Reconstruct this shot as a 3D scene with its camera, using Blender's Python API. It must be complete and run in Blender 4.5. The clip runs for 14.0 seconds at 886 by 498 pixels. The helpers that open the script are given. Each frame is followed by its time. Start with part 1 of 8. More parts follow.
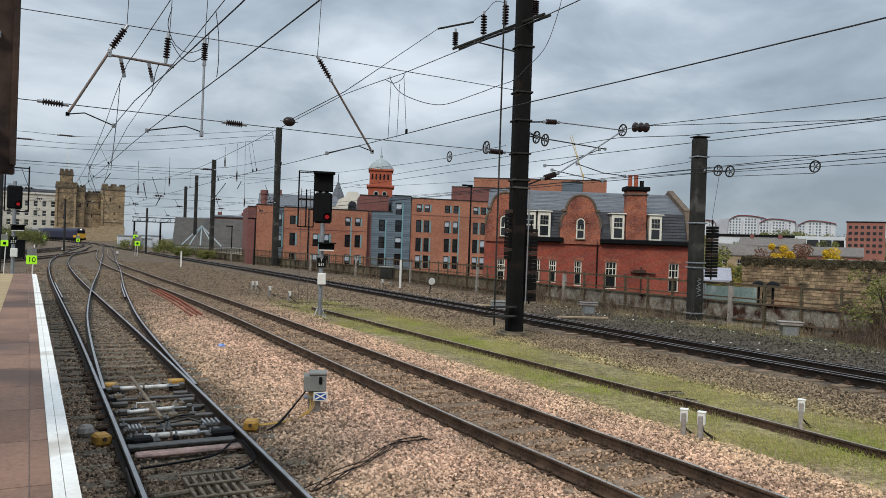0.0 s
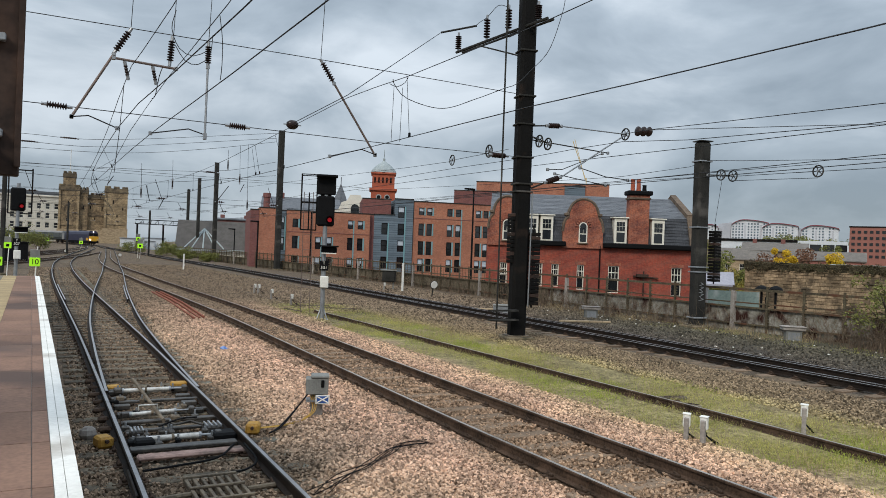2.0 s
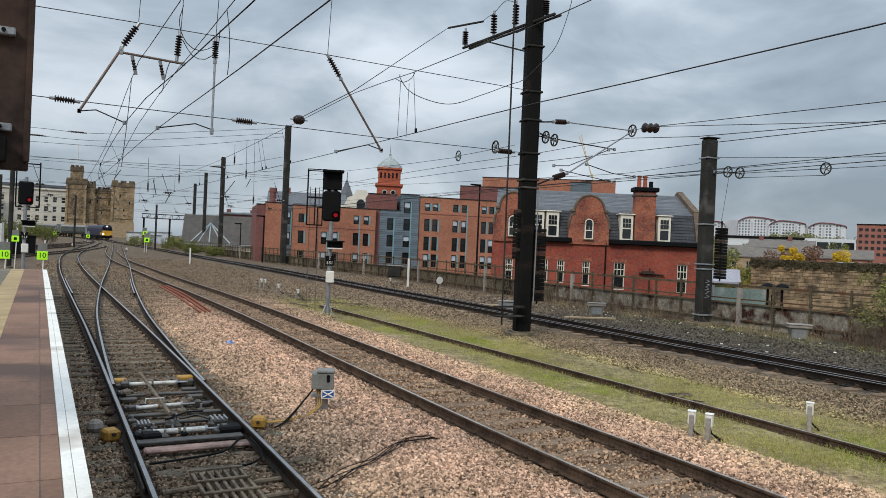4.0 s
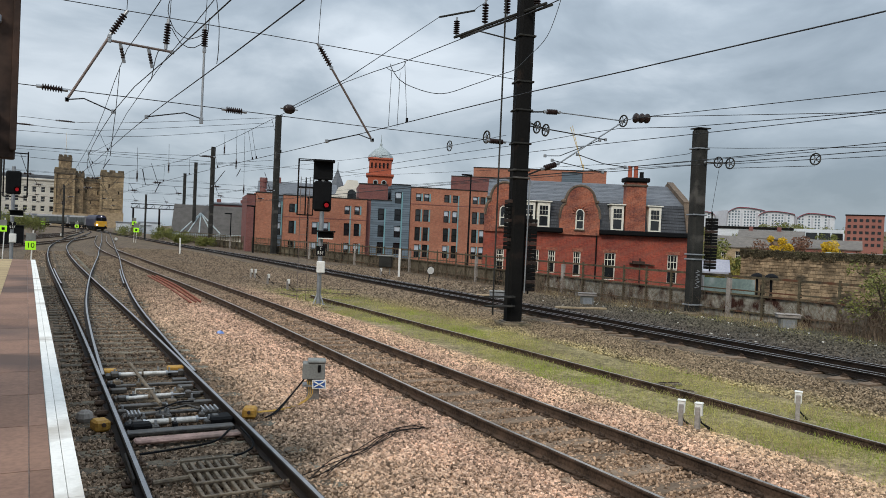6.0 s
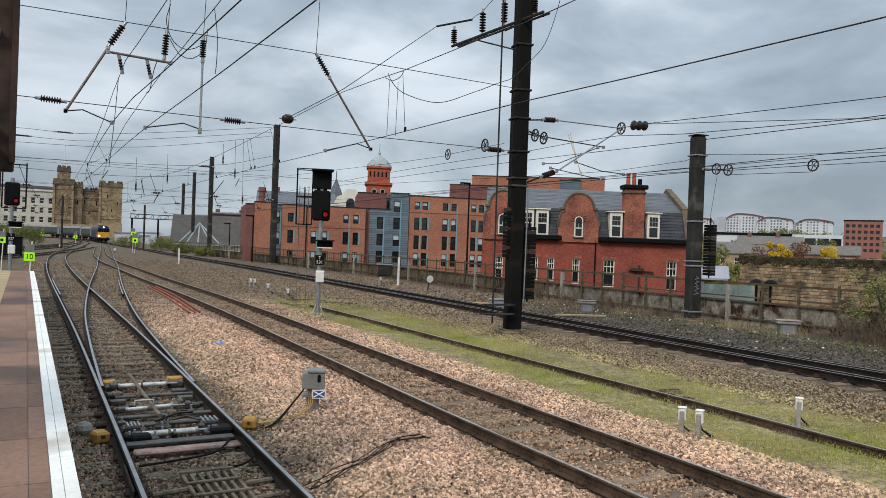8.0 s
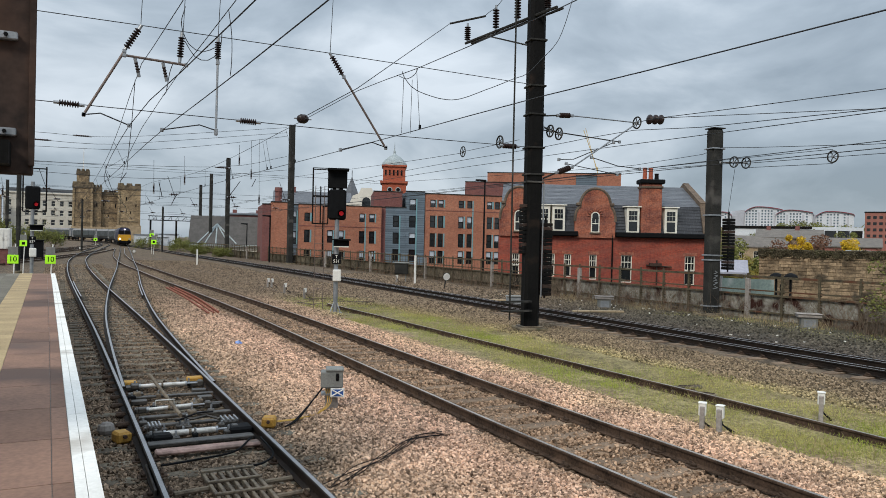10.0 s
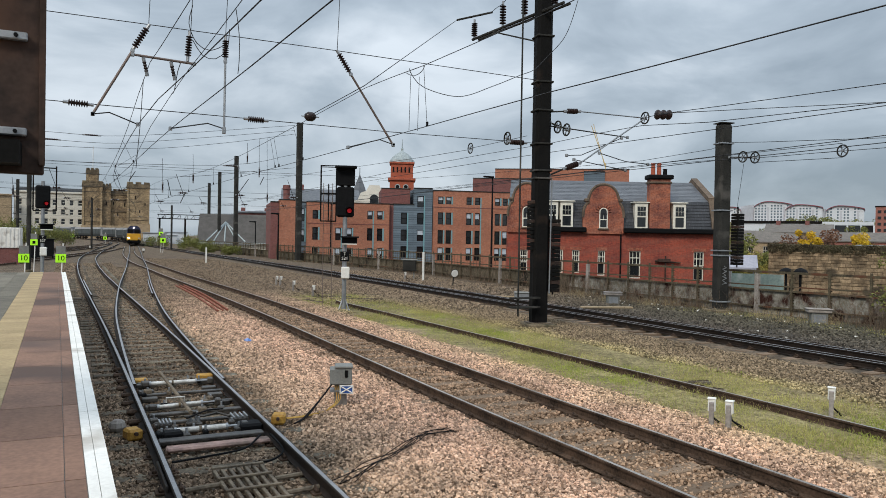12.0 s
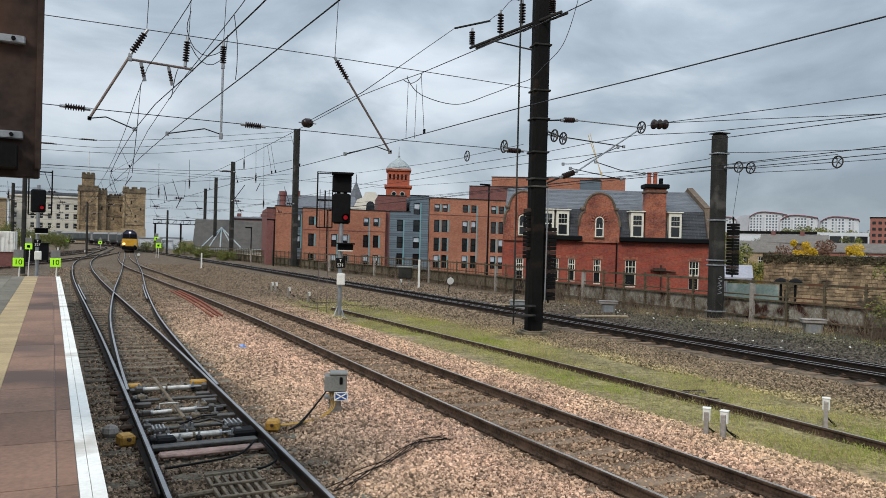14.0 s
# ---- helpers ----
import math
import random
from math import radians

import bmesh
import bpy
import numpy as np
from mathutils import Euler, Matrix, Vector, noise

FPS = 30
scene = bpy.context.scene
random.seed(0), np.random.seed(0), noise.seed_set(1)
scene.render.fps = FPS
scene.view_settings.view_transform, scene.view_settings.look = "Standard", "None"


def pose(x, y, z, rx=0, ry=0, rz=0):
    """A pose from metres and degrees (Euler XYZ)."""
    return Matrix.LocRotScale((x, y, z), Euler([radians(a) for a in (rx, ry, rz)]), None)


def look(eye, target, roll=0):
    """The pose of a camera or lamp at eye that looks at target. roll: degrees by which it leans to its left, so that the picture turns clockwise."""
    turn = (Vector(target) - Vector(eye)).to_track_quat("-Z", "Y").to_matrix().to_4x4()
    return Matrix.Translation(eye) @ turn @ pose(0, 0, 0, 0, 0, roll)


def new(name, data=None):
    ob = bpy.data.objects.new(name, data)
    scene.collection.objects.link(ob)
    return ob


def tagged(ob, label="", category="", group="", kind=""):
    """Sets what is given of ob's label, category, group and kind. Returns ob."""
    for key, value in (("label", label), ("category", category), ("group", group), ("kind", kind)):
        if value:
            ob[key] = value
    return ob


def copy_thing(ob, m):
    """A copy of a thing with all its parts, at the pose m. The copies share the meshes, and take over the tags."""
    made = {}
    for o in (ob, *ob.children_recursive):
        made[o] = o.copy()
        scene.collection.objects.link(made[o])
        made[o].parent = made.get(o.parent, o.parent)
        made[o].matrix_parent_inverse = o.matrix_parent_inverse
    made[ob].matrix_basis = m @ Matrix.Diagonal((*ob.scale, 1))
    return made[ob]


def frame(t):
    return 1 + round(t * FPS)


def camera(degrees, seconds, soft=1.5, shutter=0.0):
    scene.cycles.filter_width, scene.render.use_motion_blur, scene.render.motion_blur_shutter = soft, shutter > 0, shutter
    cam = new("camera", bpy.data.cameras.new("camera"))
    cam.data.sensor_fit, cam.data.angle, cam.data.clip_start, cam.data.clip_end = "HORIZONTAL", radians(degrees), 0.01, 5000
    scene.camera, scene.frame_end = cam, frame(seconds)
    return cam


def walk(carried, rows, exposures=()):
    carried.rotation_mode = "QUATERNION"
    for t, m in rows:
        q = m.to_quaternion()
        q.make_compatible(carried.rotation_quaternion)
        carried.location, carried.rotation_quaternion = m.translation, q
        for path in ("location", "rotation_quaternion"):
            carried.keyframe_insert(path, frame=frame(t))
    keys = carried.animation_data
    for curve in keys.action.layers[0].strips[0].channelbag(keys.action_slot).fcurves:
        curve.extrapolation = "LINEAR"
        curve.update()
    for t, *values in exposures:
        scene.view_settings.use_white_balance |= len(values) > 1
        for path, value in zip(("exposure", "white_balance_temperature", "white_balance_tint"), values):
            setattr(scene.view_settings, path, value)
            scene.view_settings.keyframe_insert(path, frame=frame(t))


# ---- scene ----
cam = camera(61.5, 14.0, soft=0.45)
walk(cam, [
    (0.0, pose(0.014, -0.007, 2.595, 89.907, -1.957, -28.303)),
    (0.5, pose(0.017, -0.008, 2.596, 90.012, -1.821, -28.310)),
    (1.0, pose(0.020, -0.004, 2.593, 90.150, -1.842, -28.363)),
    (1.5, pose(0.013, -0.009, 2.596, 90.264, -2.038, -28.319)),
    (2.0, pose(0.010, -0.004, 2.594, 90.170, -2.153, -28.125)),
    (2.5, pose(0.007, -0.007, 2.593, 90.178, -2.244, -27.820)),
    (3.0, pose(-0.003, -0.020, 2.599, 90.260, -2.423, -27.600)),
    (5.5, pose(0.004, -0.001, 2.596, 89.002, -2.431, -28.137)),
    (6.0, pose(0.004, 0.000, 2.593, 89.096, -2.481, -28.384)),
    (6.5, pose(-0.001, -0.002, 2.597, 89.384, -2.469, -28.448)),
    (7.0, pose(-0.000, -0.007, 2.599, 89.565, -2.348, -28.510)),
    (7.5, pose(0.004, 0.004, 2.597, 89.662, -2.220, -28.543)),
    (8.0, pose(0.002, 0.001, 2.601, 89.729, -2.080, -28.463)),
    (10.5, pose(0.007, 0.010, 2.597, 89.410, -1.165, -26.926)),
    (11.0, pose(0.005, 0.009, 2.596, 89.310, -1.066, -26.755)),
    (11.5, pose(0.005, 0.001, 2.597, 89.253, -1.000, -26.729)),
    (12.0, pose(0.002, -0.003, 2.598, 89.250, -1.004, -26.600)),
    (12.5, pose(0.000, 0.000, 2.596, 89.206, -1.082, -26.485)),
    (13.0, pose(0.002, -0.001, 2.597, 89.277, -1.238, -26.567)),
    (13.5, pose(0.001, -0.000, 2.594, 89.592, -1.434, -26.723)),
    (14.0, pose(0.001, 0.001, 2.596, 89.832, -1.482, -26.912)),
], exposures=[(0.0, 0.15), (3.2, 0.15), (8.2, 0.19), (14.0, 0.2)])

# ---- world: overcast sky with broken grey cloud, weak wide sun ----
SUN_EL, SUN_AZ = radians(40), radians(232)


def make_world():
    w = bpy.data.worlds.new("sky")
    scene.world = w
    w.use_nodes = True
    nt = w.node_tree
    nt.nodes.clear()
    N, L = nt.nodes.new, nt.links.new
    out, bg = N("ShaderNodeOutputWorld"), N("ShaderNodeBackground")
    sky = N("ShaderNodeTexSky")
    sky.sky_type, sky.sun_disc = "NISHITA", False
    sky.sun_elevation, sky.sun_rotation = SUN_EL, SUN_AZ
    tc, mp = N("ShaderNodeTexCoord"), N("ShaderNodeMapping")
    mp.inputs["Scale"].default_value = (1.0, 1.0, 2.4)
    L(tc.outputs["Generated"], mp.inputs["Vector"])
    n1, n2 = N("ShaderNodeTexNoise"), N("ShaderNodeTexNoise")
    n1.inputs["Scale"].default_value, n1.inputs["Detail"].default_value = 3.6, 9
    n1.inputs["Roughness"].default_value, n1.inputs["Distortion"].default_value = 0.52, 0.35
    n2.inputs["Scale"].default_value, n2.inputs["Detail"].default_value = 0.9, 3
    L(mp.outputs["Vector"], n1.inputs["Vector"])
    L(mp.outputs["Vector"], n2.inputs["Vector"])
    mixf = N("ShaderNodeMath")
    mixf.operation = "MULTIPLY_ADD"
    mixf.inputs[1].default_value = 0.22
    L(n2.outputs["Fac"], mixf.inputs[0])
    half = N("ShaderNodeMath")
    half.operation = "MULTIPLY"
    half.inputs[1].default_value = 0.78
    L(n1.outputs["Fac"], half.inputs[0])
    L(half.outputs[0], mixf.inputs[2])
    ramp = N("ShaderNodeValToRGB")
    ramp.color_ramp.elements[0].position, ramp.color_ramp.elements[0].color = 0.37, (0.28, 0.342, 0.405, 1)
    ramp.color_ramp.elements[1].position, ramp.color_ramp.elements[1].color = 0.655, (0.725, 0.8, 0.875, 1)
    e = ramp.color_ramp.elements.new(0.5)
    e.color = (0.43, 0.505, 0.58, 1)
    L(mixf.outputs[0], ramp.inputs["Fac"])
    dim = N("ShaderNodeVectorMath")
    dim.operation = "SCALE"
    dim.inputs["Scale"].default_value = 0.10
    L(sky.outputs["Color"], dim.inputs[0])
    mix = N("ShaderNodeMix")
    mix.data_type = "RGBA"
    mix.inputs["Factor"].default_value = 0.9
    L(dim.outputs[0], mix.inputs["A"])
    L(ramp.outputs["Color"], mix.inputs["B"])
    # overcast sky: several times as bright overhead as at the horizon
    sz, cl, grad, lift = N("ShaderNodeSeparateXYZ"), N("ShaderNodeClamp"), N("ShaderNodeMath"), N("ShaderNodeVectorMath")
    L(tc.outputs["Generated"], sz.inputs[0])
    L(sz.outputs["Z"], cl.inputs["Value"])
    sq = N("ShaderNodeMath")
    sq.operation = "POWER"
    sq.inputs[1].default_value = 2.0
    L(cl.outputs[0], sq.inputs[0])
    grad.operation = "MULTIPLY_ADD"
    grad.inputs[1].default_value, grad.inputs[2].default_value = 2.1, 0.84
    L(sq.outputs[0], grad.inputs[0])
    lift.operation = "SCALE"
    L(mix.outputs["Result"], lift.inputs[0])
    L(grad.outputs[0], lift.inputs["Scale"])
    L(lift.outputs[0], bg.inputs["Color"])
    bg.inputs["Strength"].default_value = 1.0
    L(bg.outputs[0], out.inputs[0])
    sun = new("sun", bpy.data.lights.new("sun", "SUN"))
    sun.data.energy, sun.data.angle, sun.data.color = 1.7, radians(16), (1.0, 0.93, 0.82)
    d = Vector((math.sin(SUN_AZ) * math.cos(SUN_EL), math.cos(SUN_AZ) * math.cos(SUN_EL), math.sin(SUN_EL)))
    sun.matrix_world = look(d * 100, (0, 0, 0))


make_world()

# ---- materials ----


def mat(name, c1, c2=None, scale=6.0, rough=0.7, metal=0.0, bump=0.3, fine=60.0, c3=None, stain=0.0, vary=0.0, island=0.0, depth=0.01, spec=0.22):
    """Two-scale noise between c1 and c2, stains of c3, roughness and bump; vary: lightness per object, island: per loose piece."""
    m = bpy.data.materials.new(name)
    m.use_nodes = True
    nt = m.node_tree
    N, L = nt.nodes.new, nt.links.new
    b = nt.nodes["Principled BSDF"]
    c2 = c2 or tuple(v * 0.7 for v in c1)
    tc = N("ShaderNodeTexCoord")
    big, small = N("ShaderNodeTexNoise"), N("ShaderNodeTexNoise")
    big.inputs["Scale"].default_value, big.inputs["Detail"].default_value = scale, 5
    small.inputs["Scale"].default_value, small.inputs["Detail"].default_value = fine, 3
    for n in (big, small):
        L(tc.outputs["Object"], n.inputs["Vector"])
    add = N("ShaderNodeMath")
    add.operation = "MULTIPLY_ADD"
    add.inputs[1].default_value = 0.45
    L(small.outputs["Fac"], add.inputs[0])
    sc = N("ShaderNodeMath")
    sc.operation = "MULTIPLY"
    sc.inputs[1].default_value = 0.55
    L(big.outputs["Fac"], sc.inputs[0])
    L(sc.outputs[0], add.inputs[2])
    ramp = N("ShaderNodeValToRGB")
    ramp.color_ramp.elements[0].position, ramp.color_ramp.elements[0].color = 0.36, (*c2, 1)
    ramp.color_ramp.elements[1].position, ramp.color_ramp.elements[1].color = 0.62, (*c1, 1)
    L(add.outputs[0], ramp.inputs["Fac"])
    col = ramp.outputs["Color"]
    if c3 and stain:
        st, sr, mx = N("ShaderNodeTexNoise"), N("ShaderNodeValToRGB"), N("ShaderNodeMix")
        st.inputs["Scale"].default_value, st.inputs["Detail"].default_value = scale * 0.45, 7
        L(tc.outputs["Object"], st.inputs["Vector"])
        sr.color_ramp.elements[0].position, sr.color_ramp.elements[1].position = 0.62 - stain * 0.3, 0.72 - stain * 0.2
        L(st.outputs["Fac"], sr.inputs["Fac"])
        mx.data_type = "RGBA"
        L(sr.outputs["Color"], mx.inputs["Factor"])
        L(col, mx.inputs["A"])
        mx.inputs["B"].default_value = (*c3, 1)
        col = mx.outputs["Result"]
    for amount, kind in ((vary, 0), (island, 1)):
        if amount:
            src = N("ShaderNodeObjectInfo").outputs["Random"] if kind == 0 else N("ShaderNodeNewGeometry").outputs["Random Per Island"]
            mr, hs = N("ShaderNodeMapRange"), N("ShaderNodeHueSaturation")
            mr.inputs["To Min"].default_value, mr.inputs["To Max"].default_value = 1 - amount, 1 + amount
            L(src, mr.inputs["Value"])
            L(mr.outputs["Result"], hs.inputs["Value"])
            L(col, hs.inputs["Color"])
            col = hs.outputs["Color"]
    L(col, b.inputs["Base Color"])
    b.inputs["Metallic"].default_value = metal
    b.inputs["Specular IOR Level"].default_value = spec
    rr = N("ShaderNodeMapRange")
    rr.inputs["To Min"].default_value, rr.inputs["To Max"].default_value = max(rough - 0.12, 0.04), min(rough + 0.12, 1)
    L(big.outputs["Fac"], rr.inputs["Value"])
    L(rr.outputs["Result"], b.inputs["Roughness"])
    if bump:
        bp = N("ShaderNodeBump")
        bp.inputs["Strength"].default_value, bp.inputs["Distance"].default_value = bump, depth
        L(add.outputs[0], bp.inputs["Height"])
        L(bp.outputs["Normal"], b.inputs["Normal"])
    return m


def brick_mat(name, c1, c2, mortar, w=0.22, h=0.075, gap=0.01, wobble=0.0, scale=1.2, fine=18):
    m = mat(name, c1, c2, scale, 0.85, bump=0.2, fine=fine)
    nt = m.node_tree
    N, L = nt.nodes.new, nt.links.new
    b = nt.nodes["Principled BSDF"]
    old = b.inputs["Base Color"].links[0].from_socket
    tc, sep, com, ad = N("ShaderNodeTexCoord"), N("ShaderNodeSeparateXYZ"), N("ShaderNodeCombineXYZ"), N("ShaderNodeMath")
    L(tc.outputs["Object"], sep.inputs[0])
    L(sep.outputs["X"], ad.inputs[0])
    L(sep.outputs["Y"], ad.inputs[1])
    L(ad.outputs[0], com.inputs["X"])
    L(sep.outputs["Z"], com.inputs["Y"])
    br = N("ShaderNodeTexBrick")
    br.inputs["Scale"].default_value = 1.0
    br.inputs["Brick Width"].default_value, br.inputs["Row Height"].default_value, br.inputs["Mortar Size"].default_value = w, h, gap
    br.inputs["Color1"].default_value = (1.12, 1.12, 1.12, 1)
    br.inputs["Color2"].default_value = (0.78, 0.76, 0.76, 1)
    br.inputs["Mortar"].default_value = (*(mortar[i] / c1[i] for i in range(3)), 1)
    vec = com.outputs[0]
    if wobble:
        wn, wa = N("ShaderNodeTexNoise"), N("ShaderNodeVectorMath")
        wn.inputs["Scale"].default_value, wn.inputs["Detail"].default_value = 1.3, 3
        L(com.outputs[0], wn.inputs["Vector"])
        wa.operation = "MULTIPLY_ADD"
        wa.inputs[1].default_value = (wobble, wobble, 0)
        L(wn.outputs["Color"], wa.inputs[0])
        L(com.outputs[0], wa.inputs[2])
        vec = wa.outputs[0]
    L(vec, br.inputs["Vector"])
    mx = N("ShaderNodeMix")
    mx.data_type, mx.blend_type = "RGBA", "MULTIPLY"
    mx.inputs["Factor"].default_value = 1
    L(old, mx.inputs["A"])
    L(br.outputs["Color"], mx.inputs["B"])
    L(mx.outputs["Result"], b.inputs["Base Color"])
    return m


def plain(name, c, rough=0.5, metal=0.0, emit=0.0):
    m = bpy.data.materials.new(name)
    m.use_nodes = True
    b = m.node_tree.nodes["Principled BSDF"]
    b.inputs["Base Color"].default_value = (*c, 1)
    b.inputs["Roughness"].default_value, b.inputs["Metallic"].default_value = rough, metal
    if emit:
        b.inputs["Emission Color"].default_value = (*c, 1)
        b.inputs["Emission Strength"].default_value = emit
    return m


def glass_mat(name, tint, rough=0.08):
    m = plain(name, tint, rough)
    m.node_tree.nodes["Principled BSDF"].inputs["Specular IOR Level"].default_value = 0.6
    return m

M_RAIL = mat("rail_steel", (0.1, 0.064, 0.044), (0.026, 0.018, 0.013), 3, 0.8, 0.0, 0.3, 30, spec=0.1)
M_RAILDARK = mat("oily_dark_rail", (0.03, 0.021, 0.016), (0.009, 0.007, 0.006), 3, 0.7, 0.0, 0.3, 40, spec=0.12)
M_RAILFAR = mat("bright_rail_head", (0.5, 0.49, 0.48), (0.3, 0.28, 0.27), 2, 0.34, 0.8, 0.1, 30)
M_RAILRUST = mat("rail_head_rubbed", (0.5, 0.45, 0.4), (0.3, 0.26, 0.22), 2, 0.32, 0.8, 0.1, 30)
M_SLEEPER = mat("brown_grey_sleeper", (0.23, 0.165, 0.115), (0.12, 0.085, 0.06), 2.5, 0.9, 0, 0.5, 30, vary=0.25, spec=0.1)
M_RAILTOP = mat("rail_head_worn", (0.36, 0.36, 0.37), (0.22, 0.215, 0.21), 2, 0.4, 0.6, 0.1, 30)
M_TIMBER = mat("creosoted_timber", (0.18, 0.15, 0.11), (0.045, 0.035, 0.026), 2.5, 0.85, 0, 0.6, 25, (0.2, 0.19, 0.15), 0.25, vary=0.35, spec=0.15)
M_CONCRETE = mat("weathered_concrete", (0.34, 0.31, 0.28), (0.2, 0.175, 0.155), 2.5, 0.9, 0, 0.4, 30, vary=0.2)
M_STEEL = mat("dark_painted_steel", (0.0095, 0.009, 0.0085), (0.0045, 0.0043, 0.004), 2.2, 0.75, 0.0, 0.25, 30, (0.03, 0.02, 0.015), 0.18, spec=0.1)
M_OLIVE = mat("grey_olive_steel", (0.042, 0.041, 0.037), (0.018, 0.0175, 0.016), 1.6, 0.8, 0.0, 0.25, 25, (0.12, 0.11, 0.1), 0.2, spec=0.1)
M_GALV = mat("galvanised_steel", (0.36, 0.37, 0.38), (0.24, 0.25, 0.26), 4, 0.45, 0.6, 0.15, 40)
M_TUBE = mat("rusty_tube", (0.2, 0.15, 0.13), (0.11, 0.09, 0.08), 5, 0.6, 0.4, 0.2, 40)
M_WIRE = plain("dark_wire", (0.012, 0.012, 0.013), 0.7, 0.0)
M_INSUL = mat("dark_porcelain", (0.034, 0.02, 0.018), (0.014, 0.01, 0.009), 5, 0.3, 0, 0.05, 30)
M_BLACK = mat("black_matt", (0.008, 0.0083, 0.009), (0.004, 0.004, 0.0045), 5, 0.7, 0, 0.1, 40, spec=0.1)
M_WHITE = mat("worn_white_paint", (0.8, 0.78, 0.73), (0.66, 0.64, 0.59), 2.2, 0.75, 0, 0.15, 30, (0.42, 0.38, 0.33), 0.2, spec=0.1)
M_PLAT = mat("red_platform_slab", (0.25, 0.15, 0.108), (0.16, 0.098, 0.073), 1.1, 0.85, 0, 0.3, 25, (0.115, 0.078, 0.064), 0.3, vary=0.14, spec=0.12)
M_SETT = mat("grey_block_paving", (0.19, 0.17, 0.13), (0.115, 0.1, 0.078), 2.2, 0.9, 0, 0.35, 25, vary=0.2)
M_TACT = mat("buff_tactile_paving", (0.4, 0.3, 0.165), (0.28, 0.205, 0.11), 1.8, 0.85, 0, 0.3, 25, vary=0.12)
M_RUST = mat("rusted_steel_plate", (0.07, 0.044, 0.034), (0.026, 0.018, 0.015), 1.5, 0.75, 0.2, 0.4, 14, (0.11, 0.055, 0.035), 0.3)
M_YELLOW = mat("yellow_casting", (0.46, 0.26, 0.05), (0.27, 0.14, 0.03), 6, 0.6, 0, 0.2, 40)
M_GREASE = mat("greasy_iron", (0.19, 0.15, 0.105), (0.06, 0.047, 0.035), 5, 0.7, 0, 0.4, 30)
M_IRON = mat("oily_black_iron", (0.075, 0.066, 0.056), (0.018, 0.016, 0.014), 5, 0.45, 0.2, 0.3, 30, spec=0.5)
M_GREYBOX = mat("grey_painted_cabinet", (0.23, 0.23, 0.21), (0.15, 0.15, 0.14), 4, 0.6, 0, 0.15, 40, (0.2, 0.18, 0.16), 0.25)
# unlit boards, brightened by a weak added emission
M_LIMEGLOW = plain("lime_sign_glow", (0.42, 0.9, 0.02), 0.5, 0, 0.12)
M_REDLAMP = plain("red_lamp", (0.62, 0.006, 0.014), 0.4, 0, 0.25)
M_BRICK_HOUSE = brick_mat("red_brick", (0.37, 0.078, 0.046), (0.2, 0.042, 0.03), (0.25, 0.11, 0.08), scale=0.7, fine=7)
M_BRICK_GABLE = brick_mat("orange_brick", (0.42, 0.135, 0.072), (0.15, 0.045, 0.032), (0.34, 0.17, 0.12), scale=1.0, fine=9)
M_BRICK_FLAT = brick_mat("flat_brick", (0.45, 0.175, 0.103), (0.31, 0.112, 0.067), (0.34, 0.2, 0.14), scale=0.35, fine=3.5)
M_BRICK_DARK = brick_mat("dark_brick", (0.22, 0.085, 0.07), (0.16, 0.06, 0.055), (0.2, 0.11, 0.1))
M_CLAD = brick_mat("blue_grey_cladding", (0.145, 0.185, 0.22), (0.11, 0.145, 0.175), (0.06, 0.078, 0.095), 60, 0.3, 0.025, scale=0.6)
M_TEAL = plain("teal_panel", (0.15, 0.31, 0.34), 0.5)
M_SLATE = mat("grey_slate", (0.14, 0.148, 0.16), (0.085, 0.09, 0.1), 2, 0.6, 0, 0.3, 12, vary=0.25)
# darker copy of the slate, with the steep face's shade in its colour
M_SLATESHADE = mat("shaded_hung_slate", (0.06, 0.063, 0.07), (0.035, 0.037, 0.042), 2, 0.7, 0, 0.3, 12, vary=0.25)
M_FRAME = mat("cream_window_paint", (0.75, 0.72, 0.62), (0.62, 0.58, 0.5), 3, 0.6, 0, 0.1, 30)
M_GLASS = glass_mat("dark_window_glass", (0.012, 0.014, 0.016))
# pale colour for the sky mirrored in some panes
M_PANEGLINT = plain("pale_pane_reflection", (0.45, 0.5, 0.56), 0.7)
M_TERRA = mat("red_terracotta", (0.4, 0.105, 0.055), (0.28, 0.072, 0.042), 0.8, 0.8, 0, 0.2, 6)
M_DOME = mat("pale_lead_dome", (0.36, 0.4, 0.4), (0.24, 0.275, 0.28), 0.8, 0.6, 0.0, 0.2, 6)
M_RENDER = mat("cream_render", (0.72, 0.69, 0.6), (0.58, 0.55, 0.48), 0.5, 0.8, 0, 0.1, 6)
M_SAND = brick_mat("castle_sandstone", (0.37, 0.27, 0.155), (0.09, 0.066, 0.044), (0.17, 0.125, 0.08), 0.75, 0.4, 0.04, 0.5, 0.35, 1.6)
M_SANDPALE = brick_mat("pale_sandstone", (0.42, 0.32, 0.2), (0.3, 0.225, 0.14), (0.25, 0.2, 0.13), 0.55, 0.3, 0.02)
M_STONEWALL = brick_mat("grimy_stone", (0.3, 0.225, 0.14), (0.085, 0.068, 0.05), (0.1, 0.08, 0.056), 0.42, 0.24, 0.018, 0.3)
M_OFFICE = mat("pale_ashlar", (0.62, 0.58, 0.5), (0.48, 0.45, 0.38), 0.3, 0.85, 0, 0.1, 4)
M_LOCO = mat("dark_blue_loco_paint", (0.028, 0.03, 0.06), (0.018, 0.02, 0.04), 1.5, 0.4, 0, 0.05, 12)
M_LOCOYEL = mat("yellow_loco_front", (0.6, 0.32, 0.03), (0.45, 0.23, 0.02), 1.5, 0.45, 0, 0.05, 12)
